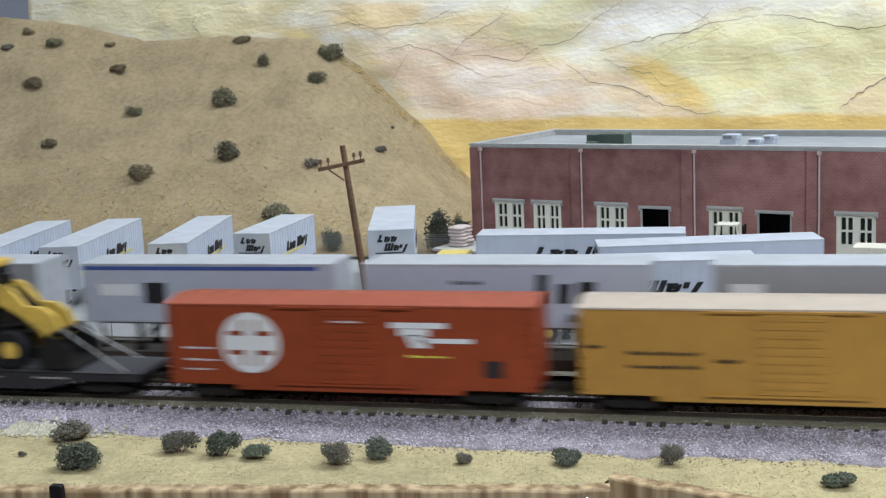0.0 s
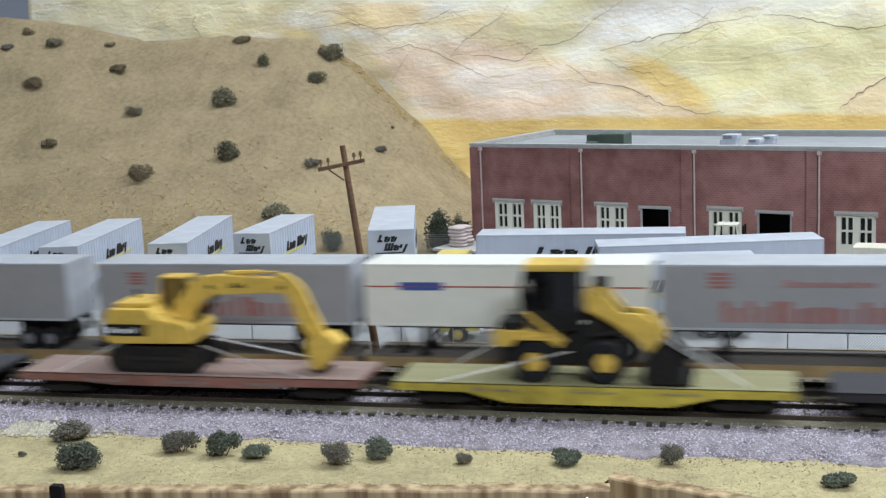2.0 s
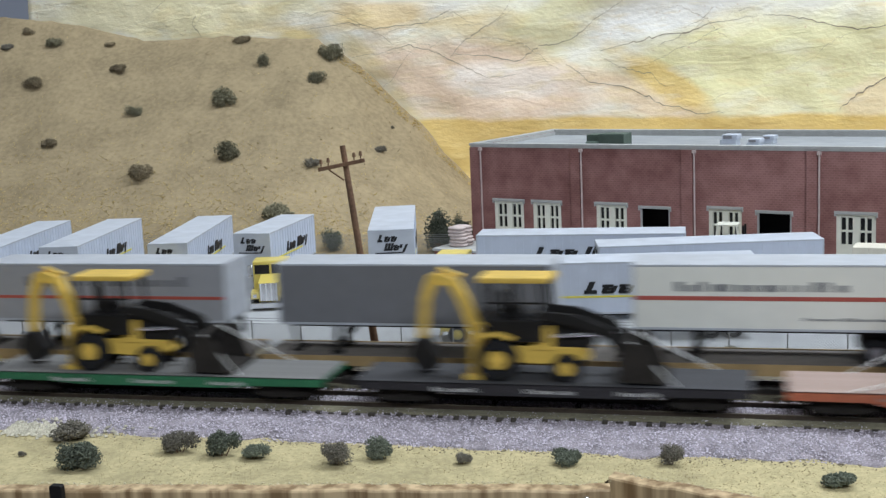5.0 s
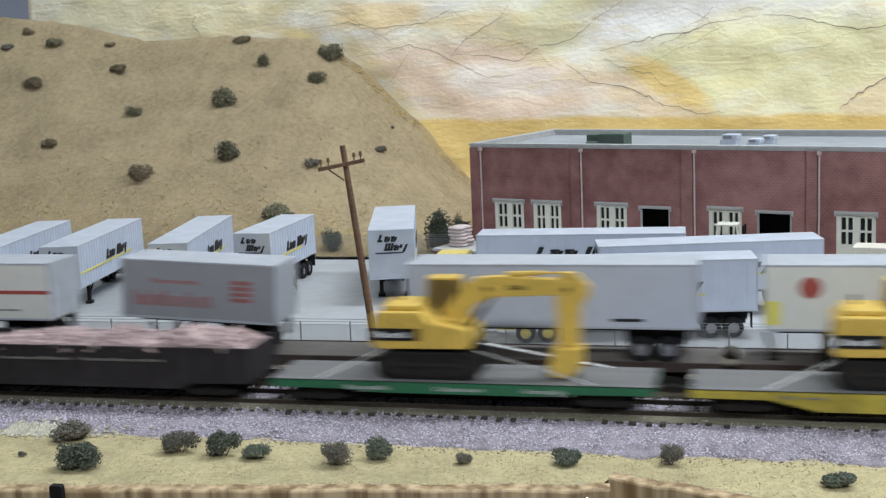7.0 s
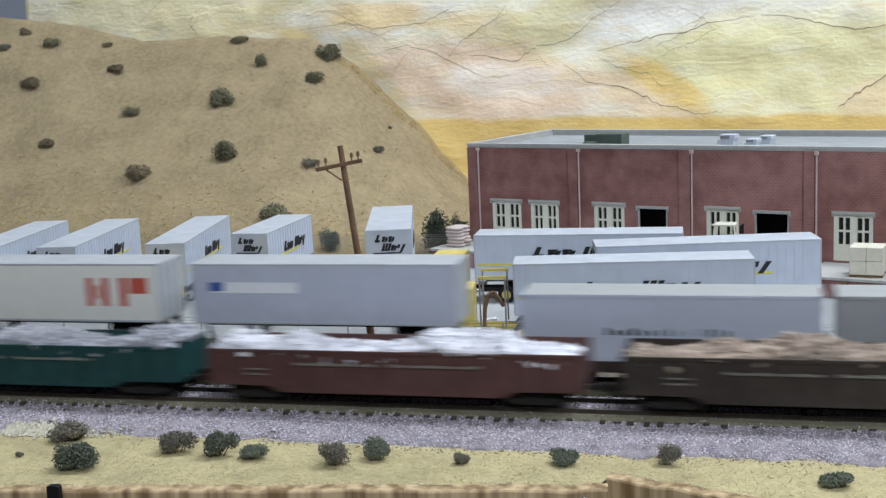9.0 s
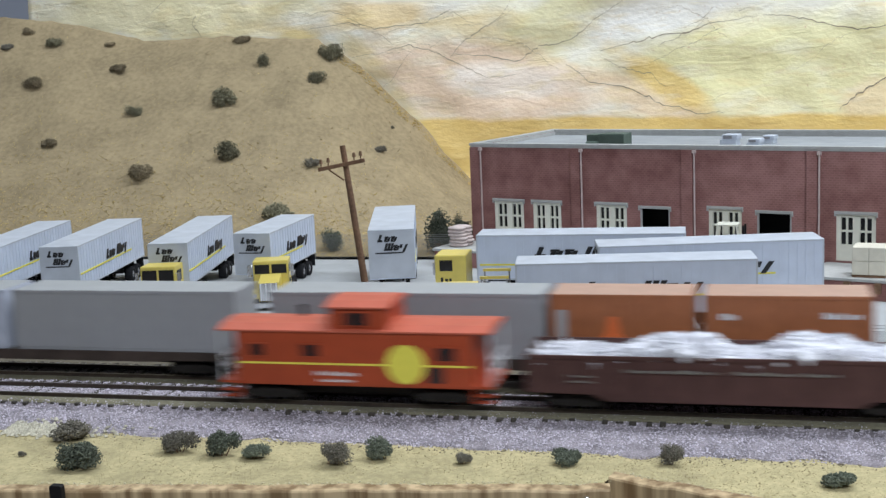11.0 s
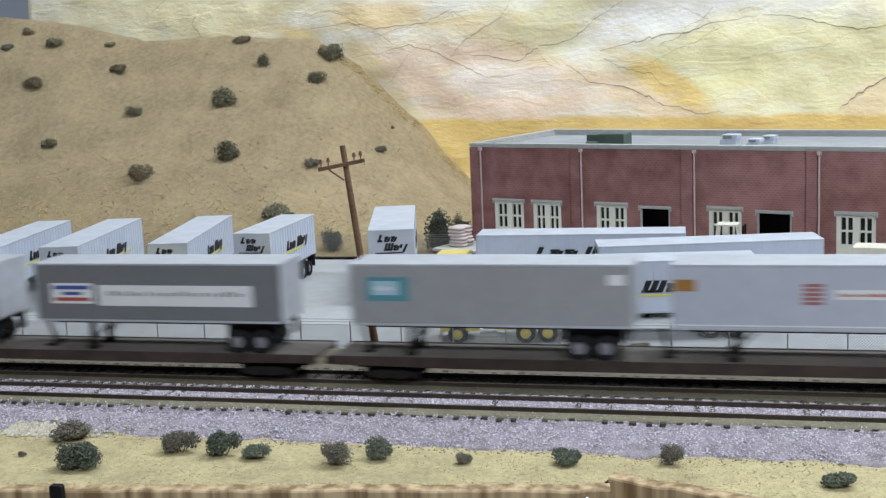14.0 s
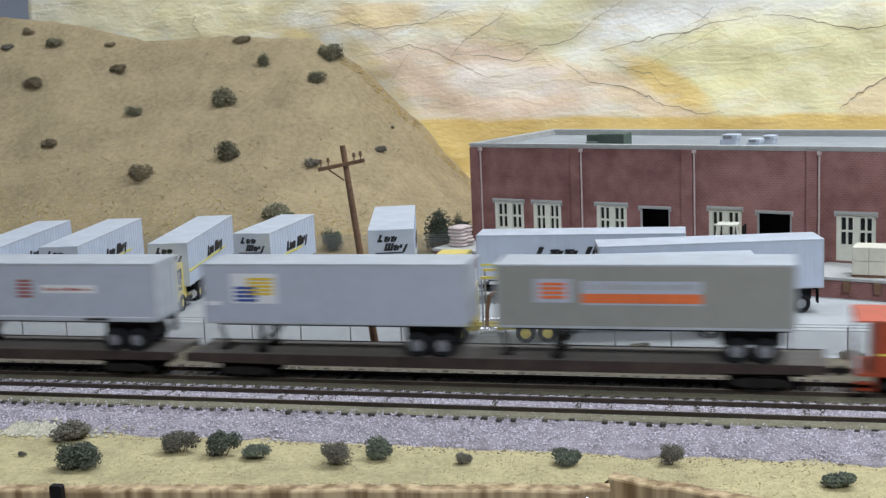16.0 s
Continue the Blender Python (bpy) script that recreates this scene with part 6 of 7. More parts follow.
def dock(u0, u1, v0, label):
    d = tagged(new("loading_dock"), label, "loading dock", "loading docks")
    d.matrix_world = on_front(0, 0, 0)
    box_part("dock_wall", u0, u1, v0, -0.0017, YARD, -0.0020, BRICKS, d)
    box_part("dock_slab", u0 - 0.0012, u1 + 0.0012, v0 - 0.0014, -0.0017, -0.0020, 0.0, TRIM, d, "grey concrete dock slab", 0.0003)
    for i in range(int((u1 - u0) / 0.02)):
        bm = bmesh.new()
        bx(bm, u0 + 0.006 + i * 0.02, u0 + 0.010 + i * 0.02, v0 - 0.0026, v0, -0.0090, -0.0022)
        part("dock_bumper", bm, POLEWOOD, d)


def crates():
    for u, v, n in ((0.334, -0.040, 2), (0.366, -0.038, 2)):
        c = thing("carton_stack", "stack of cream cartons on a wooden pallet", "cartons", "carton stacks")
        bm = bmesh.new()
        for y in (-0.0085, 0, 0.0085):
            bx(bm, -0.0105, 0.0105, y - 0.0010, y + 0.0010, 0, 0.0012)
        for i in range(5):
            bx(bm, -0.0105 + i * 0.0046, -0.0079 + i * 0.0046, -0.0095, 0.0095, 0.0012, 0.0018)
        part("pallet", bm, POLEWOOD, c, "brown wooden pallet")
        for k in range(n):
            for j in range(2):
                box_part("carton", -0.0105 + 0.0106 * j, -0.0001 + 0.0106 * j, -0.0098, 0.0098, 0.0018 + 0.0092 * k, 0.0108 + 0.0092 * k, CARTON, c, "", 0.0003)
        c.matrix_world = on_front(u, v, 0.0, 8)
    s = thing("sack_pile", "pile of pale sacks on the brick loading dock", "sacks")
    rnd = random.Random(8)
    for k in range(6):
        for j in range(2):
            bm = bmesh.new()
            bmesh.ops.create_uvsphere(bm, u_segments=14, v_segments=8, radius=1)
            for q in bm.verts:
                q.co = Vector((0.0078 * math.copysign(abs(q.co.x) ** 0.55, q.co.x), 0.0045 * math.copysign(abs(q.co.y) ** 0.6, q.co.y), 0.0016 * q.co.z))
            o = part("sack", bm, SACKM, s, "", 0, True)
            o.location, o.rotation_euler = (rnd.uniform(-.001, .001) - 0.001 * k * 0.3, -0.0045 + 0.0088 * j, 0.0016 + k * 0.0027), (0, 0, rnd.uniform(-.15, .15))
    s.matrix_world = on_front(0.0060, -0.028, 0.0)


def forklift():
    f = thing("forklift", "pale yellow forklift with an open overhead guard", "forklift")
    box_part("body", -0.010, 0.010, -0.0060, 0.0060, 0.0025, 0.0110, TRACTOR, f, "", 0.0010)
    bm = bmesh.new()
    for x in (-0.0085, 0.0085):
        for y in (-0.0058, 0.0058):
            rod(bm, (x, y, 0.010), (x * 0.8, y, 0.0265), 0.0006, 6)
    for y in (-0.0058, -0.002, 0.002, 0.0058):
        rod(bm, (-0.0075, y, 0.0265), (0.0075, y, 0.0265), 0.0006, 6)
    for x in (-0.0070, 0.0070):
        rod(bm, (x, -0.006, 0.0265), (x, 0.006, 0.0265), 0.0006, 6)
    part("overhead_guard", bm, CREAM, f, "pale overhead guard")
    bm = bmesh.new()
    for y in (-0.004, 0.004):
        bx(bm, 0.0105, 0.0120, y - 0.0007, y + 0.0007, 0.001, 0.026)
        bx(bm, 0.0120, 0.0240, y - 0.0009, y + 0.0009, 0.0008, 0.0016)
    part("mast_and_forks", bm, BLACK, f)
    for x in (-0.007, 0.007):
        for y in (-0.0062, 0.0062):
            bm = bmesh.new()
            rod(bm, (x, y - 0.0014, 0.0030), (x, y + 0.0014, 0.0030), 0.0030, 14)
            part("wheel", bm, RUBBER, f)
    f.matrix_world = on_front(0.2280, -0.018, 0.0, 10)


warehouse()
roof_units()
dock(0.2950, 0.560, -0.0543, "red brick loading dock with grey slab")
dock(0.2080, 0.2900, -0.0300, "narrow red brick dock beside the doors")
dock(-0.0100, 0.0900, -0.0450, "low red brick dock with sacks on it")
crates()
forklift()


# ---- yard: trailers and tractors ----
def emblem(t, x, z, y, k, face, wide=1.0):
    """Two slanted rows of bold black bars with an underline; face: 'side' or 'nose'."""
    bm = bmesh.new()

    def bar(a0, a1, z0, z1, sl):
        if face == "side":
            prism(bm, ((a0, z0), (a1, z0), (a1 + sl, z1), (a0 + sl, z1)), y - 0.0003, y + 0.0001)
        else:
            q = [bm.verts.new((xx, aa, zz)) for xx in (y - 0.0003, y + 0.0001) for aa, zz in ((-a0, z0), (-a1, z0), (-a1 - sl, z1), (-a0 - sl, z1))]
            for f in ((0, 1, 2, 3), (7, 6, 5, 4), (0, 4, 5, 1), (1, 5, 6, 2), (2, 6, 7, 3), (3, 7, 4, 0)):
                bm.faces.new([q[i] for i in f])

    def glyphs(a, zz, spec):
        for i, g in enumerate(spec):
            h = (0.0044 if g in "LWY" else 0.0032) * k
            s = 0.0015 * k * (wide ** 0.7)
            wd = (0.0048 if g == "W" else 0.0034) * k * wide
            lo = zz - (0.0012 * k if g == "Y" else 0)
            if g == "L":
                bar(a, a + s, zz, zz + h, s)
                bar(a, a + wd * 0.85, zz, zz + 0.0013 * k, 0)
            elif g == "W":
                for j in range(3):
                    bar(a + j * wd * 0.36, a + j * wd * 0.36 + s, zz, zz + h, s * 0.9)
                bar(a, a + wd * 0.9, zz, zz + 0.0009 * k, 0)
            elif g == "Y":
                bar(a, a + s, zz + h * 0.3, zz + h * 0.8, s * 0.4)
                bar(a + wd * 0.4, a + wd * 0.4 + s, lo, zz + h * 0.8, s * 1.6)
            else:
                bar(a, a + s * 0.9, zz + 0.0004 * k, zz + h - 0.0004 * k, s * 0.6)
                bar(a + wd * 0.6, a + wd * 0.6 + s * 0.8, zz + 0.0004 * k, zz + h - 0.0004 * k, s * 0.6)
                for q in (0, 0.5, 1):
                    bar(a + 0.0004 * k, a + wd * 0.8, zz + (h - 0.0008 * k) * q, zz + (h - 0.0008 * k) * q + 0.0009 * k, 0.0003 * k)
            a += wd * 1.12
        return a
    if face == "nose":
        glyphs(x - 0.0090 * k, z + 0.0052 * k, "Loo")
        glyphs(x - 0.0055 * k, z, "WoY")
        bar(x - 0.0105 * k, x + 0.0060 * k, z - 0.0017 * k, z - 0.0010 * k, 0)
    else:
        a = glyphs(x, z, "Loo")
        glyphs(a + 0.0022 * k, z, "WoY")
    return part("marking", bm, MARK, t, "bold slanted black bar emblem")


def yard_trailer(x, y, turn, length=0.140, wide=1.0, size=1.0, high=0.0284):
    t = trailer("white ribbed road trailer with a yellow stripe in the yard", YARDWHITE, TOPGREY, length, 26 if length > 0.12 else 18, "trailers in the yard")
    for s in (-1, 1):
        box_part("stripe", -length / 2 + 0.002, length / 2 - 0.030, min(s * 0.0139, s * 0.01445), max(s * 0.0139, s * 0.01445), 0.0260, 0.0271, MARKY, t, "thin yellow stripe")
    emblem(t, 0.001, 0.0340, -length / 2 - 0.0002, 1.05, "nose")
    emblem(t, -0.030 if wide > 1 else -0.016, high, -0.0145, 1.62, "side", wide)
    # the far side carries the same emblem
    o = emblem(t, -0.030 if length > 0.12 else -0.022, high, -0.0145, 1.62, "side", wide)
    o.rotation_euler = (0, 0, math.pi)
    t.matrix_world = pose(x, y, YARD, 0, 0, turn) @ Matrix.Scale(size, 4)
    return t


yard_trailer(-0.5523, 0.8340, 99.2)
yard_trailer(-0.4930, 0.8430, 99.2)
yard_trailer(-0.4170, 0.8560, 100.7)
yard_trailer(-0.3595, 0.8795, 90.6, 0.097)
yard_trailer(-0.2625, 0.8700, 104.9, 0.1125, size=1.12)
yard_trailer(-0.1190, 0.8350, 2.5, 0.140, 1.6, 1.0, 0.0315)
yard_trailer(-0.0330, 0.7987, 11.7, 0.140, 1.6)
yard_trailer(-0.0729, 0.7331, 8.1, 0.140, 1.6)


def tractor(conventional, hose=False):
    """A road tractor; nose at x = 0, frame towards +x."""
    t = thing("truck_tractor", "yellow conventional truck tractor with chrome grille" if conventional else "yellow cab-over truck tractor parked in the yard", "truck", "truck tractors")
    bm = bmesh.new()
    for y in (-0.0045, 0.0045):
        bx(bm, 0.004, 0.072, y - 0.0008, y + 0.0008, 0.0065, 0.0095)
    part("chassis", bm, TRACTOR if hose else BLACK, t)
    if conventional:
        bm = bmesh.new()
        prism(bm, ((0.0015, 0.0060), (0.0015, 0.0195), (0.0210, 0.0225), (0.0210, 0.0060)), -0.0072, 0.0072)
        part("hood", bm, TRACTOR, t, "", 0.0006)
        g = box_part("grille", 0.0004, 0.0016, -0.0062, 0.0062, 0.0068, 0.0192, CHROME, t, "bright chrome grille", 0.0002)
        for i in range(4):
            box_part("grille_bar", 0.0000, 0.0005, -0.0058 + i * 0.0036, -0.0050 + i * 0.0036, 0.0070, 0.0190, WHITE, g)
        for y in (-0.0125, 0.0073):
            bm = bmesh.new()
            prism(bm, ((0.0010, 0.0085), (0.0030, 0.0130), (0.0120, 0.0135), (0.0190, 0.0075), (0.0170, 0.0075), (0.0115, 0.0115), (0.0060, 0.0115), (0.0035, 0.0080)), y, y + 0.0052)
            part("fender", bm, TRACTOR, t)
            box_part("headlight", 0.0006, 0.0016, y + 0.0012, y + 0.0038, 0.0092, 0.0118, CHROME, t, "round chrome headlight", 0.0003)
        c0, c1, zc = 0.0205, 0.0390, 0.0315
    else:
        c0, c1, zc = 0.0, 0.0220, 0.0335
    box_part("bumper", -0.0012, 0.0008, -0.0130, 0.0130, 0.0022, 0.0058, CHROME, t, "bright chrome bumper", 0.0004)
    cab = box_part("cab", c0, c1, -0.0125, 0.0125, 0.0075, zc, TRACTOR, t, "", 0.0009)
    for y in (-0.0112, 0.0008):
        box_part("windscreen", c0 - 0.0003, c0 + 0.0006, y, y + 0.0104, 0.0225, zc - 0.0025, GLASSY, cab, "dark windscreen pane")
    for y in (-0.0128, 0.0122):
        box_part("side_window", c0 + 0.0035, c0 + 0.0125, y, y + 0.0006, 0.0225, zc - 0.0035, GLASSY, cab, "dark side window")
    words(cab, c0 + 0.004, c0 + 0.013, 0.0150, 0.0180, -0.0126, MARK, 3, 60)
    for s in (-1, 1):
        bm = bmesh.new()
        bx(bm, c0 - 0.0006, c0 + 0.0010, s * 0.0150 - 0.0011, s * 0.0150 + 0.0011, 0.0205, 0.0290)
        rod(bm, (c0 + 0.0005, s * 0.0125, 0.0285), (c0 + 0.0002, s * 0.0150, 0.0285), 0.0003, 5)
        part("mirror", bm, CHROME, t)
        bm = bmesh.new()
        rod(bm, (0.0240, s * 0.0130, 0.0075), (0.0340, s * 0.0130, 0.0075), 0.0030, 12)
        part("fuel_tank", bm, CHROME, t, "bright fuel tank")
    for x in (0.0105, 0.0510, 0.0640):
        for y in (-0.0105, 0.0105):
            o = shared("tyre", TYRE, t, (x, y, 0.0059))
            shared("rim", TYREHUBY, o, (0, 0, 0), "yellow wheel rim")
    if hose:
        for y in (-0.0125, 0.0125):
            for x in (c1 + 0.0035, c1 + 0.0185):
                box_part("rack_post", x, x + 0.0010, y - 0.0006, y + 0.0006, 0.0090, 0.0392, HUB, t, "grey rack post")
            box_part("rack_rail", c1 + 0.0030, c1 + 0.0200, y - 0.0006, y + 0.0006, 0.0392, 0.0408, TRACTOR, t, "yellow rack top rail")
        bm = bmesh.new()
        pts = [Vector(q) for q in ((c1 + 0.006, -0.010, 0.010), (c1 + 0.0065, -0.011, 0.020), (c1 + 0.0085, -0.011, 0.029), (c1 + 0.0120, -0.011, 0.031), (c1 + 0.0150, -0.010, 0.027), (c1 + 0.0175, -0.009, 0.022))]
        for p, q in zip(pts, pts[1:]):
            rod(bm, p, q, 0.0012, 7)
        part("hose", bm, POLEWOOD, t, "brown coiled air hose")
    return t


tractor(True).matrix_world = pose(-0.3290, 0.7850, YARD, 0, 0, 106)
tractor(False).matrix_world = pose(-0.4040, 0.7700, YARD, 0, 0, 98)
tractor(False).matrix_world = pose(-0.2185, 0.8280, YARD, 0, 0, 3)
tractor(False, True).matrix_world = pose(-0.1870, 0.7120, YARD, 0, 0, 8)


# ---- pole, fences, bushes ----
def pole():
    p = thing("utility_pole", "leaning brown wooden utility pole with one crossarm", "utility pole")
    base, top = Vector((-0.2123, 0.6595, -0.0105)), Vector((-0.2263, 0.6595, 0.1095))
    bm = bmesh.new()
    rod(bm, base - Vector((0, 0, 0.003)), top, 0.0023, 14, 0.0016)
    part("pole_shaft", bm, POLEWOOD, p)
    a, b = Vector((-0.2402, 0.6565, 0.0964)), Vector((-0.2129, 0.6565, 0.1013))
    d = (b - a).normalized()
    m = Matrix.Translation((a + b) / 2) @ d.to_track_quat("X", "Z").to_matrix().to_4x4()
    bm = bmesh.new()
    h = (b - a).length / 2
    bx(bm, -h, h, -0.0008, 0.0008, -0.0011, 0.0011, m)
    part("crossarm", bm, POLEWOOD, p, "brown crossarm", 0.0002)
    bm = bmesh.new()
    mid = (a + b) / 2
    rod(bm, a.lerp(b, 0.22) - Vector((0, 0, 0.001)), mid + Vector((0.0012, 0, -0.0085)), 0.0005, 6)
    part("brace", bm, POLEWOOD, p)
    for k in (0.06, 0.22, 0.78, 0.92):
        bm = bmesh.new()
        q = a.lerp(b, k)
        rod(bm, q + Vector((0, 0, 0.001)), q + Vector((0, 0, 0.0030)), 0.0004, 6)
        rod(bm, q + Vector((0, 0, 0.0030)), q + Vector((0, 0, 0.0055)), 0.0011, 10, 0.0007)
        part("insulator", bm, POLEWOOD, p, "small dark insulator")


def fence(x0, y0, x1, y1, z, h, label, step=0.032, cell=0.0017):
    f = thing("chain_link_fence", label, "fence", "chain-link fences")
    n = max(1, round(math.hypot(x1 - x0, y1 - y0) / step))
    L = math.hypot(x1 - x0, y1 - y0)
    bm = bmesh.new()
    rod(bm, (0, 0, -0.001), (0, 0, h), 0.00042, 7)
    post = mesh_of("post", bm, FENCE)
    for i in range(n + 1):
        shared("post", post, f, (L * i / n, 0, 0))
    for k in (h - 0.0004, h - 0.0022, h + 0.0012):
        bm = bmesh.new()
        rod(bm, (0, 0, k), (L, 0, k), 0.00017, 5)
        part("top_wire", bm, FENCE, f)
    vs, fs = [], []
    r, hh = 0.00016, h - 0.0022
    for i in range(int(-hh / cell), int(L / cell) + 1):
        for s in (0, 1):
            xa, xb = i * cell + (hh if s else 0), i * cell + (0 if s else hh)
            k = len(vs)
            for xx, zz in ((xa, 0.0003), (xb, hh)):
                for dx, dy in ((-r, -r), (r, -r), (0, r)):
                    vs.append((min(max(xx + dx, 0), L), dy, zz))
            fs += [(k, k + 1, k + 4, k + 3), (k + 1, k + 2, k + 5, k + 4), (k + 2, k, k + 3, k + 5)]
    w = cloud("wire_mesh", vs, fs, FENCE, f)
    w["kind"] = "stuff"
    f.matrix_world = pose(x0, y0, z, 0, 0, math.degrees(math.atan2(y1 - y0, x1 - x0)))


BLOB = ((1, 0, 0), (-1, 0, 0), (0, 1, 0), (0, -1, 0), (0, 0, 1), (0, 0, -1))
BLOBF = ((0, 2, 4), (2, 1, 4), (1, 3, 4), (3, 0, 4), (2, 0, 5), (1, 2, 5), (3, 1, 5), (0, 3, 5))


def bush(x, y, z, w, h, material, seed, n=2600):
    """A clump of foam foliage: uneven lobes covered with many small leafy bits."""
    rnd = random.Random(seed)
    b = thing("bush", {"bush_foam": "dark grey-green foam bush", "bush_olive_foam": "olive-green foam bush", "bush_dry_foam": "dry brownish foam bush", "bush_grey_foam": "greyish brown foam bush"}[material.name] + (" on the sand" if y < 0.6 else " on the hillside" if y > 1.0 else " by the yard fence"), "bush", "scattered bushes")
    lobes = []
    for i in range(7):
        lobes.append((rnd.uniform(-.27, .27) * w, rnd.uniform(-.26, .26) * w * 0.7, h * rnd.uniform(0.28, 0.60), w * rnd.uniform(0.20, 0.34)))
    vs, fs = [], []
    for i in range(n):
        cx, cy, cz, r = lobes[i % 7]
        u, a = rnd.uniform(-1, 1), rnd.uniform(0, 2 * math.pi)
        q = math.sqrt(1 - u * u)
        rr = r * (rnd.uniform(0.30, 1.0) + (rnd.uniform(0, 0.12) if i % 7 == 0 else 0))
        px, py, pz = cx + rr * q * math.cos(a), cy + rr * q * math.sin(a) * 0.85, cz + rr * u * h / w * 1.15
        if pz < 0:
            pz = rnd.uniform(0, 0.12) * h
        s = w * rnd.uniform(0.012, 0.030)
        k = len(vs)
        for d in BLOB:
            t = s * rnd.uniform(0.5, 1.4)
            vs.append((px + d[0] * t + rnd.uniform(-.5, .5) * s, py + d[1] * t + rnd.uniform(-.5, .5) * s, pz + d[2] * t + rnd.uniform(-.5, .5) * s))
        fs += [(k + i0, k + i1, k + i2) for i0, i1, i2 in BLOBF]
    cloud("foliage", vs, fs, material, b)
    bm = bmesh.new()
    for i in range(4):
        cx, cy, cz, r = lobes[i]
        rod(bm, (cx * 0.2, cy * 0.2, -0.0008), (cx, cy, cz), w * 0.018, 5, w * 0.008)
    part("stem", bm, POLEWOOD, b)
    b.location = (x, y, z)


pole()
fence(-0.62, 0.690, 0.30, 0.697, YARD, 0.0150, "grey chain-link fence along the truck yard")
fence(-0.66, 0.990, -0.245, 0.990, YARD, 0.0190, "grey chain-link fence at the foot of the hill", 0.04, 0.0022)
G, D, R, O = BUSH, BUSHDRY, BUSHGREY, BUSHOLIVE
for i, (x, y, w, h, m) in enumerate((
        (-0.2800, 0.4510, 0.0185, 0.0125, G), (-0.3030, 0.4880, 0.0205, 0.0085, R), (-0.3149, 0.4620, 0.0040, 0.0025, R), (-0.2464, 0.4770, 0.0160, 0.0098, R), (-0.2245, 0.4730, 0.0160, 0.0122, G),
        (-0.2100, 0.4730, 0.0130, 0.0060, G), (-0.1713, 0.4690, 0.0132, 0.0112, R), (-0.1554, 0.4790, 0.0128, 0.0098, G), (-0.1189, 0.4770, 0.0068, 0.0050, R), (-0.0772, 0.4810, 0.0122, 0.0070, G),
        (-0.0355, 0.4870, 0.0110, 0.0085, R), (0.0275, 0.4700, 0.0150, 0.0062, G))):
    bush(x, y, SAND + 0.0002, w * 1.1, h * 1.08, m, 100 + i, 3400)
for i, (x, y, w, h, m) in enumerate((
        (-0.809, 1.284, .016, .010, D), (-0.770, 1.271, .022, .012, O), (-0.824, 1.260, .016, .009, R), (-0.709, 1.283, .014, .006, D), (-0.684, 1.249, .019, .012, D), (-0.770, 1.218, .025, .014, D),
        (-0.639, 1.195, .018, .016, O), (-0.715, 1.150, .019, .013, D), (-0.586, 1.099, .031, .021, D), (-0.511, 1.140, .029, .024, O), (-0.538, 1.207, .030, .025, O), (-0.518, 1.258, .021, .019, O),
        (-0.553, 1.293, .020, .011, D), (-0.452, 1.247, .023, .018, O), (-0.450, 1.288, .026, .026, O), (-0.374, 1.211, .014, .011, R), (-0.423, 1.139, .018, .010, R), (-0.430, 1.058, .034, .017, O), (-0.375, 1.259, .006, .005, R))):
    bush(x, y, hill_z(x, y) - h * 0.28, w * 1.08, h * 1.12, m, 200 + i)
for i, (x, y, w, h, m) in enumerate(((-0.361, 1.012, .022, .026, G), (-0.266, 1.012, .032, .050, G), (-0.252, 1.016, .032, .036, G), (-0.244, 1.024, .024, .024, G), (-0.262, 1.075, .014, .030, G),
                                     (-0.066, 0.682, .014, .009, R), (-0.0170, 0.682, .016, .008, R), (-0.140, 0.682, .010, .005, G), (0.048, 0.684, .014, .006, R))):
    bush(x, y, YARD - 0.0004 if y < 1 else hill_z(x, y) - 0.001, w, h, m, 300 + i)


def straw():
    """Short straw scattered on the foot of the hill."""
    rnd = random.Random(21)
    vs, fs = [], []
    for i in range(9000):
        x, k = rnd.uniform(-0.90, -0.27), abs(rnd.gauss(0, 0.33))
        y = 1.0 + 0.30 * min(k, 0.97)
        if rnd.random() < (0.25 if x > -0.5 else 0.0):
            continue
        z, a, s = hill_z(x, y), rnd.uniform(0, 6.28), rnd.uniform(0.0010, 0.0034)
        q = len(vs)
        vs += [(x - 0.0003, y, z - 0.0002), (x + 0.0003, y, z - 0.0002), (x + s * 0.8 * math.cos(a), y + s * 0.8 * math.sin(a), z + s * 0.6)]
        fs.append((q, q + 1, q + 2))
    o = cloud("straw_tufts", vs, fs, mat("straw", (0.60, 0.45, 0.17), 0.9, 0, 0.2, 200, 0, 900, None, 0.5, 0.1))
    tagged(o, "short dry straw scattered over the hill foot", "grass", kind="stuff")


straw()


def grit(name, label, n, spot, material, lo, hi, seed):
    """Loose grains: small uneven octahedra laid on a surface."""
    rnd = random.Random(seed)
    vs, fs = [], []
    for i in range(n):
        x, y, z = spot(rnd)
        s, k = rnd.uniform(lo, hi), len(vs)
        for d in BLOB:
            q = s * rnd.uniform(0.5, 1.4)
            vs.append((x + d[0] * q, y + d[1] * q, z + d[2] * q * 0.6))
        fs += [(k + a, k + b, k + c) for a, b, c in BLOBF]
    tagged(cloud(name, vs, fs, material), label, "grit", kind="stuff")


def on_sand(r):
    x = r.uniform(-0.36, 0.12)
    return x, r.uniform(edge_y(x) + 0.001, 0.502), SAND + 0.0001


def on_hill(r):
    x, y = r.uniform(-0.92, -0.28), 1.0 + 0.295 * r.random() ** 1.3
    return x, y, hill_z(x, y)


GRAIN = mat("sand_grain", (0.42, 0.35, 0.20), 0.95, 0, 0.2, 300, 0, 900, None, 0.3, 0.1)
grit("sand_grains", "loose tan grains scattered over the sand", 9000, on_sand, GRAIN, 0.00012, 0.00042, 71)
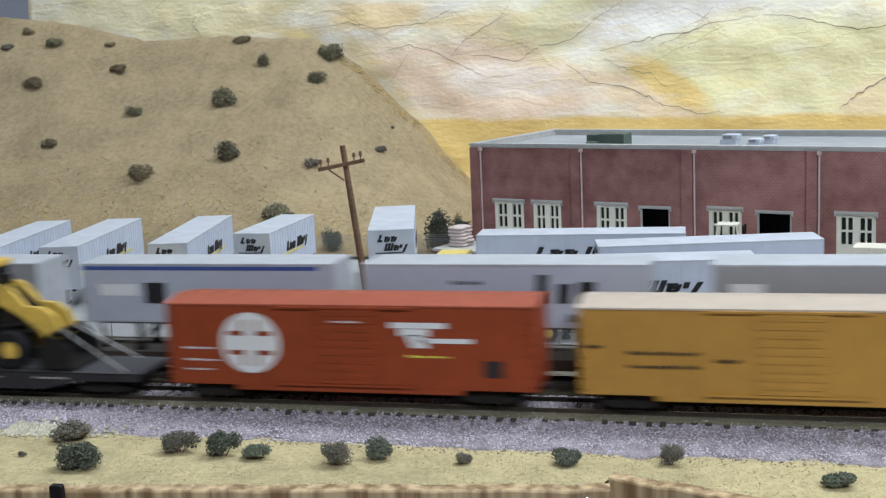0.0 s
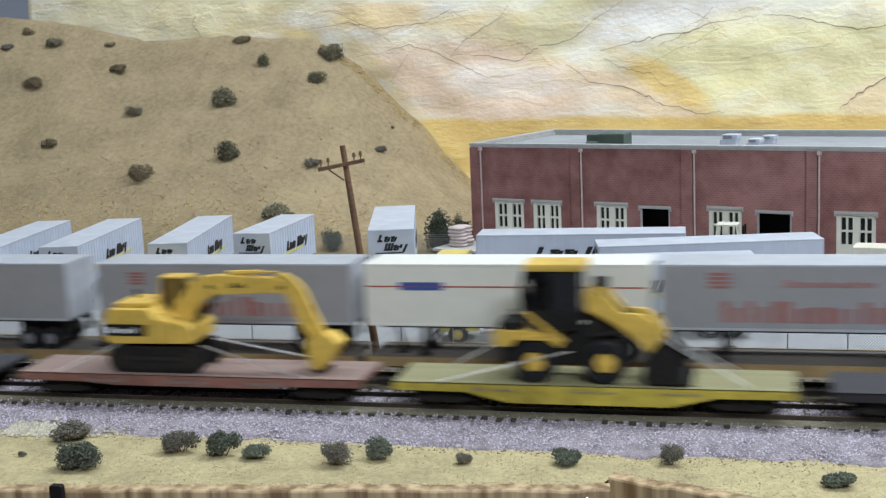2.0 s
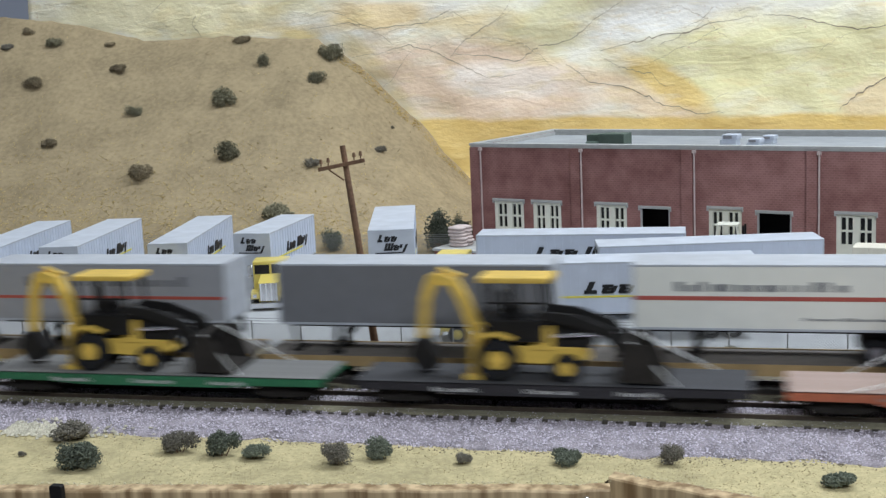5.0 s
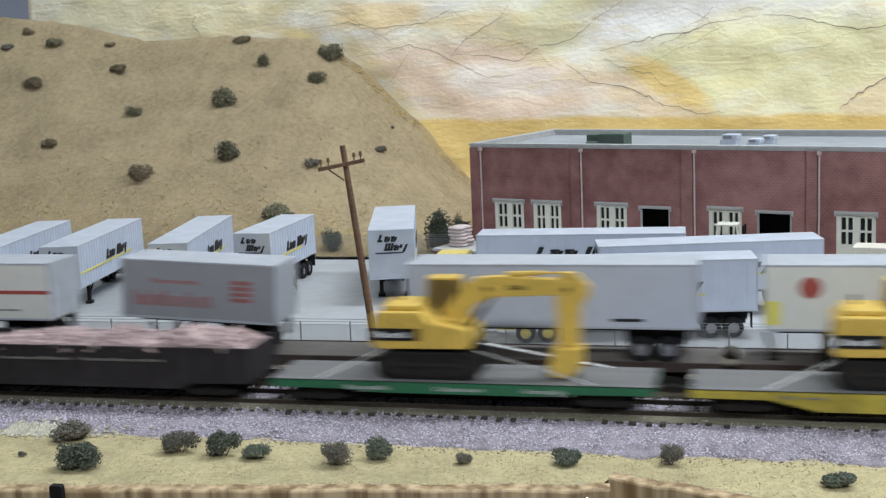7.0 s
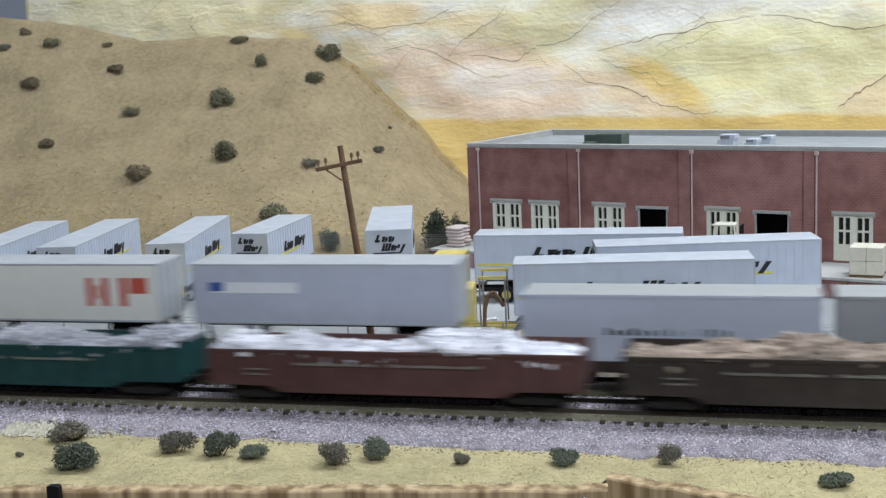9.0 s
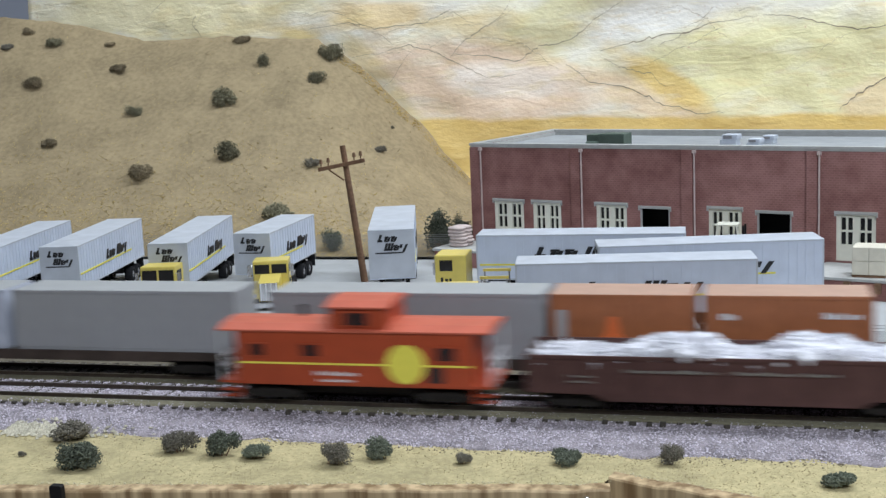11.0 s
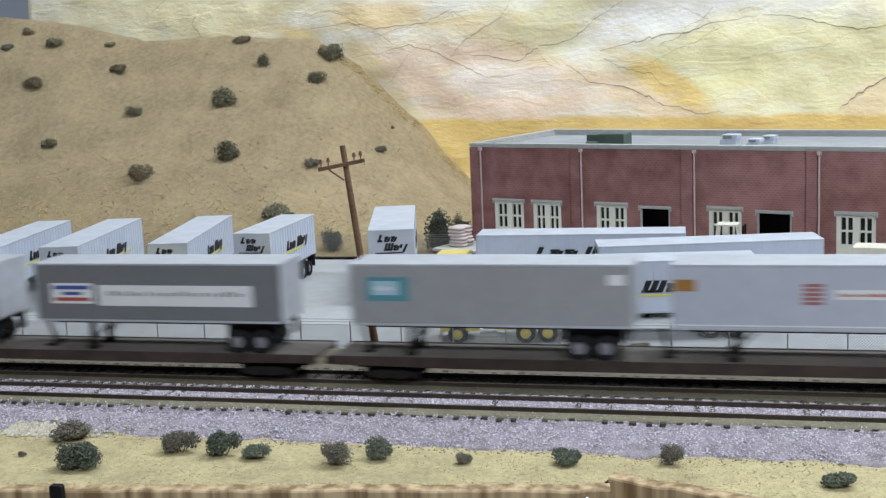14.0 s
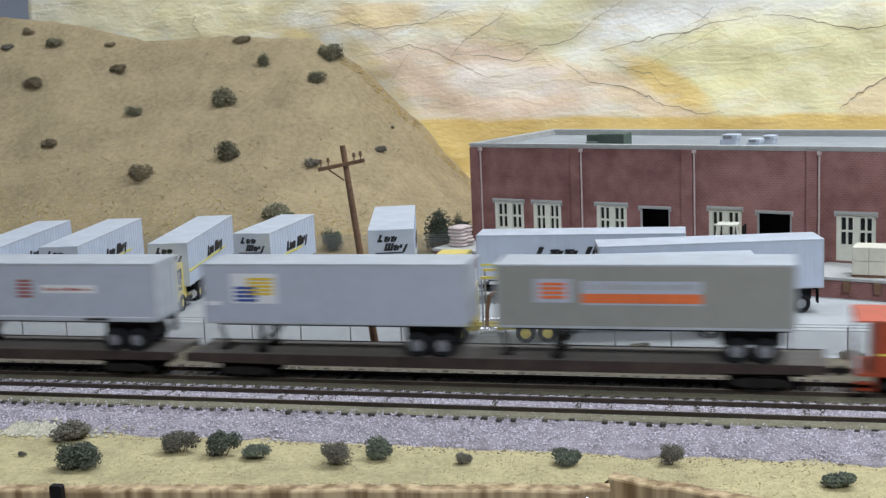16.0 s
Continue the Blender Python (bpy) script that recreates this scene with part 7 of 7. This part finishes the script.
grit("hill_grains", "small earth clods scattered on the hillside", 5200, on_hill, mat("hill_grain", (0.36, 0.28, 0.17), 0.95, 0, 0.2, 300, 0, 900, None, 0.25, 0.1), 0.0003, 0.0012, 72)


def on_rim(r):
    x = r.uniform(-0.455, -0.285)
    y = 1.287 + r.uniform(0, 0.014)
    return x, y, hill_z(x, y) + 0.0002


def on_edge(r):
    x = r.uniform(-0.36, 0.12)
    return x, edge_y(x) + r.gauss(0.0008, 0.0011), SAND + 0.0006


def on_border(r):
    x = r.uniform(-0.36, 0.13)
    return x, 0.4945 + r.gauss(0, 0.003), SAND + 0.0002


grit("rim_clods", "ochre clods along the rim of the hill", 1000, on_rim, mat("rim_clod", (0.44, 0.32, 0.13), 0.95, 0, 0.25, 300, 0, 900, None, 0.4, 0.1), 0.0004, 0.0013, 74)
grit("edge_flakes", "pale plaster crumbs along the fascia's top edge", 700, on_edge, mat("edge_flake", (0.50, 0.44, 0.30), 0.9, 0, 0.2, 300, 0, 900, None, 0.3, 0.1), 0.0002, 0.0006, 75)
grit("border_grit", "dark grit between sand and ballast", 900, on_border, mat("border_grit", (0.20, 0.17, 0.12), 0.95, 0, 0.2, 300, 0, 900, None, 0.5, 0.1), 0.0002, 0.0006, 76)


def on_foot(r):
    x, y = r.uniform(-0.92, -0.30), 1.0 + 0.30 * min(0.9, abs(r.gauss(0, 0.16)))
    return x, y, hill_z(x, y)


grit("foot_clods", "pale straw-coloured clods along the hill foot", 6500, on_foot, mat("foot_clod", (0.50, 0.375, 0.165), 0.95, 0, 0.25, 300, 0, 900, None, 0.45, 0.1), 0.0004, 0.0014, 73)


NEAR_AT = (0.0, 0.2468, 0.4959, 0.7444, 0.9915, 1.2454, 1.5123, 1.7826, 2.0586, 2.3255, 2.5927, 2.8616, 3.1318, 3.4031, 3.6753, 3.9485, 4.2228)


def near_run(t):
    """Way run by the near train, from its place at each full second."""
    i = min(int(t), 15)
    f = t - i
    p1, p2 = NEAR_AT[i], NEAR_AT[i + 1]
    p0 = NEAR_AT[i - 1] if i else 2 * p1 - p2
    p3 = NEAR_AT[i + 2] if i < 15 else 2 * p2 - p1
    return p1 + 0.5 * f * (p2 - p0 + f * (2 * p0 - 5 * p1 + 4 * p2 - p3 + f * (3 * (p1 - p2) + p3 - p0)))


def far_run(t):
    k = t / 8
    return -1.9276 * k + 0.1145 * k * k - 0.0115 * k ** 3


def motions():
    """Both trains run along their tracks, the near one to +x, the far one to -x."""
    for ob, train, x, y, z, tilt in MOVERS:
        near = train == "near"
        run = near_run if near else far_run
        walk(ob, [(t, pose(x + run(t), (NEAR_Y if near else FAR_Y) + y, z + (0 if near else FAR_Z), 0, tilt, 0)) for t in [i / 2 for i in range(33)]])


motions()
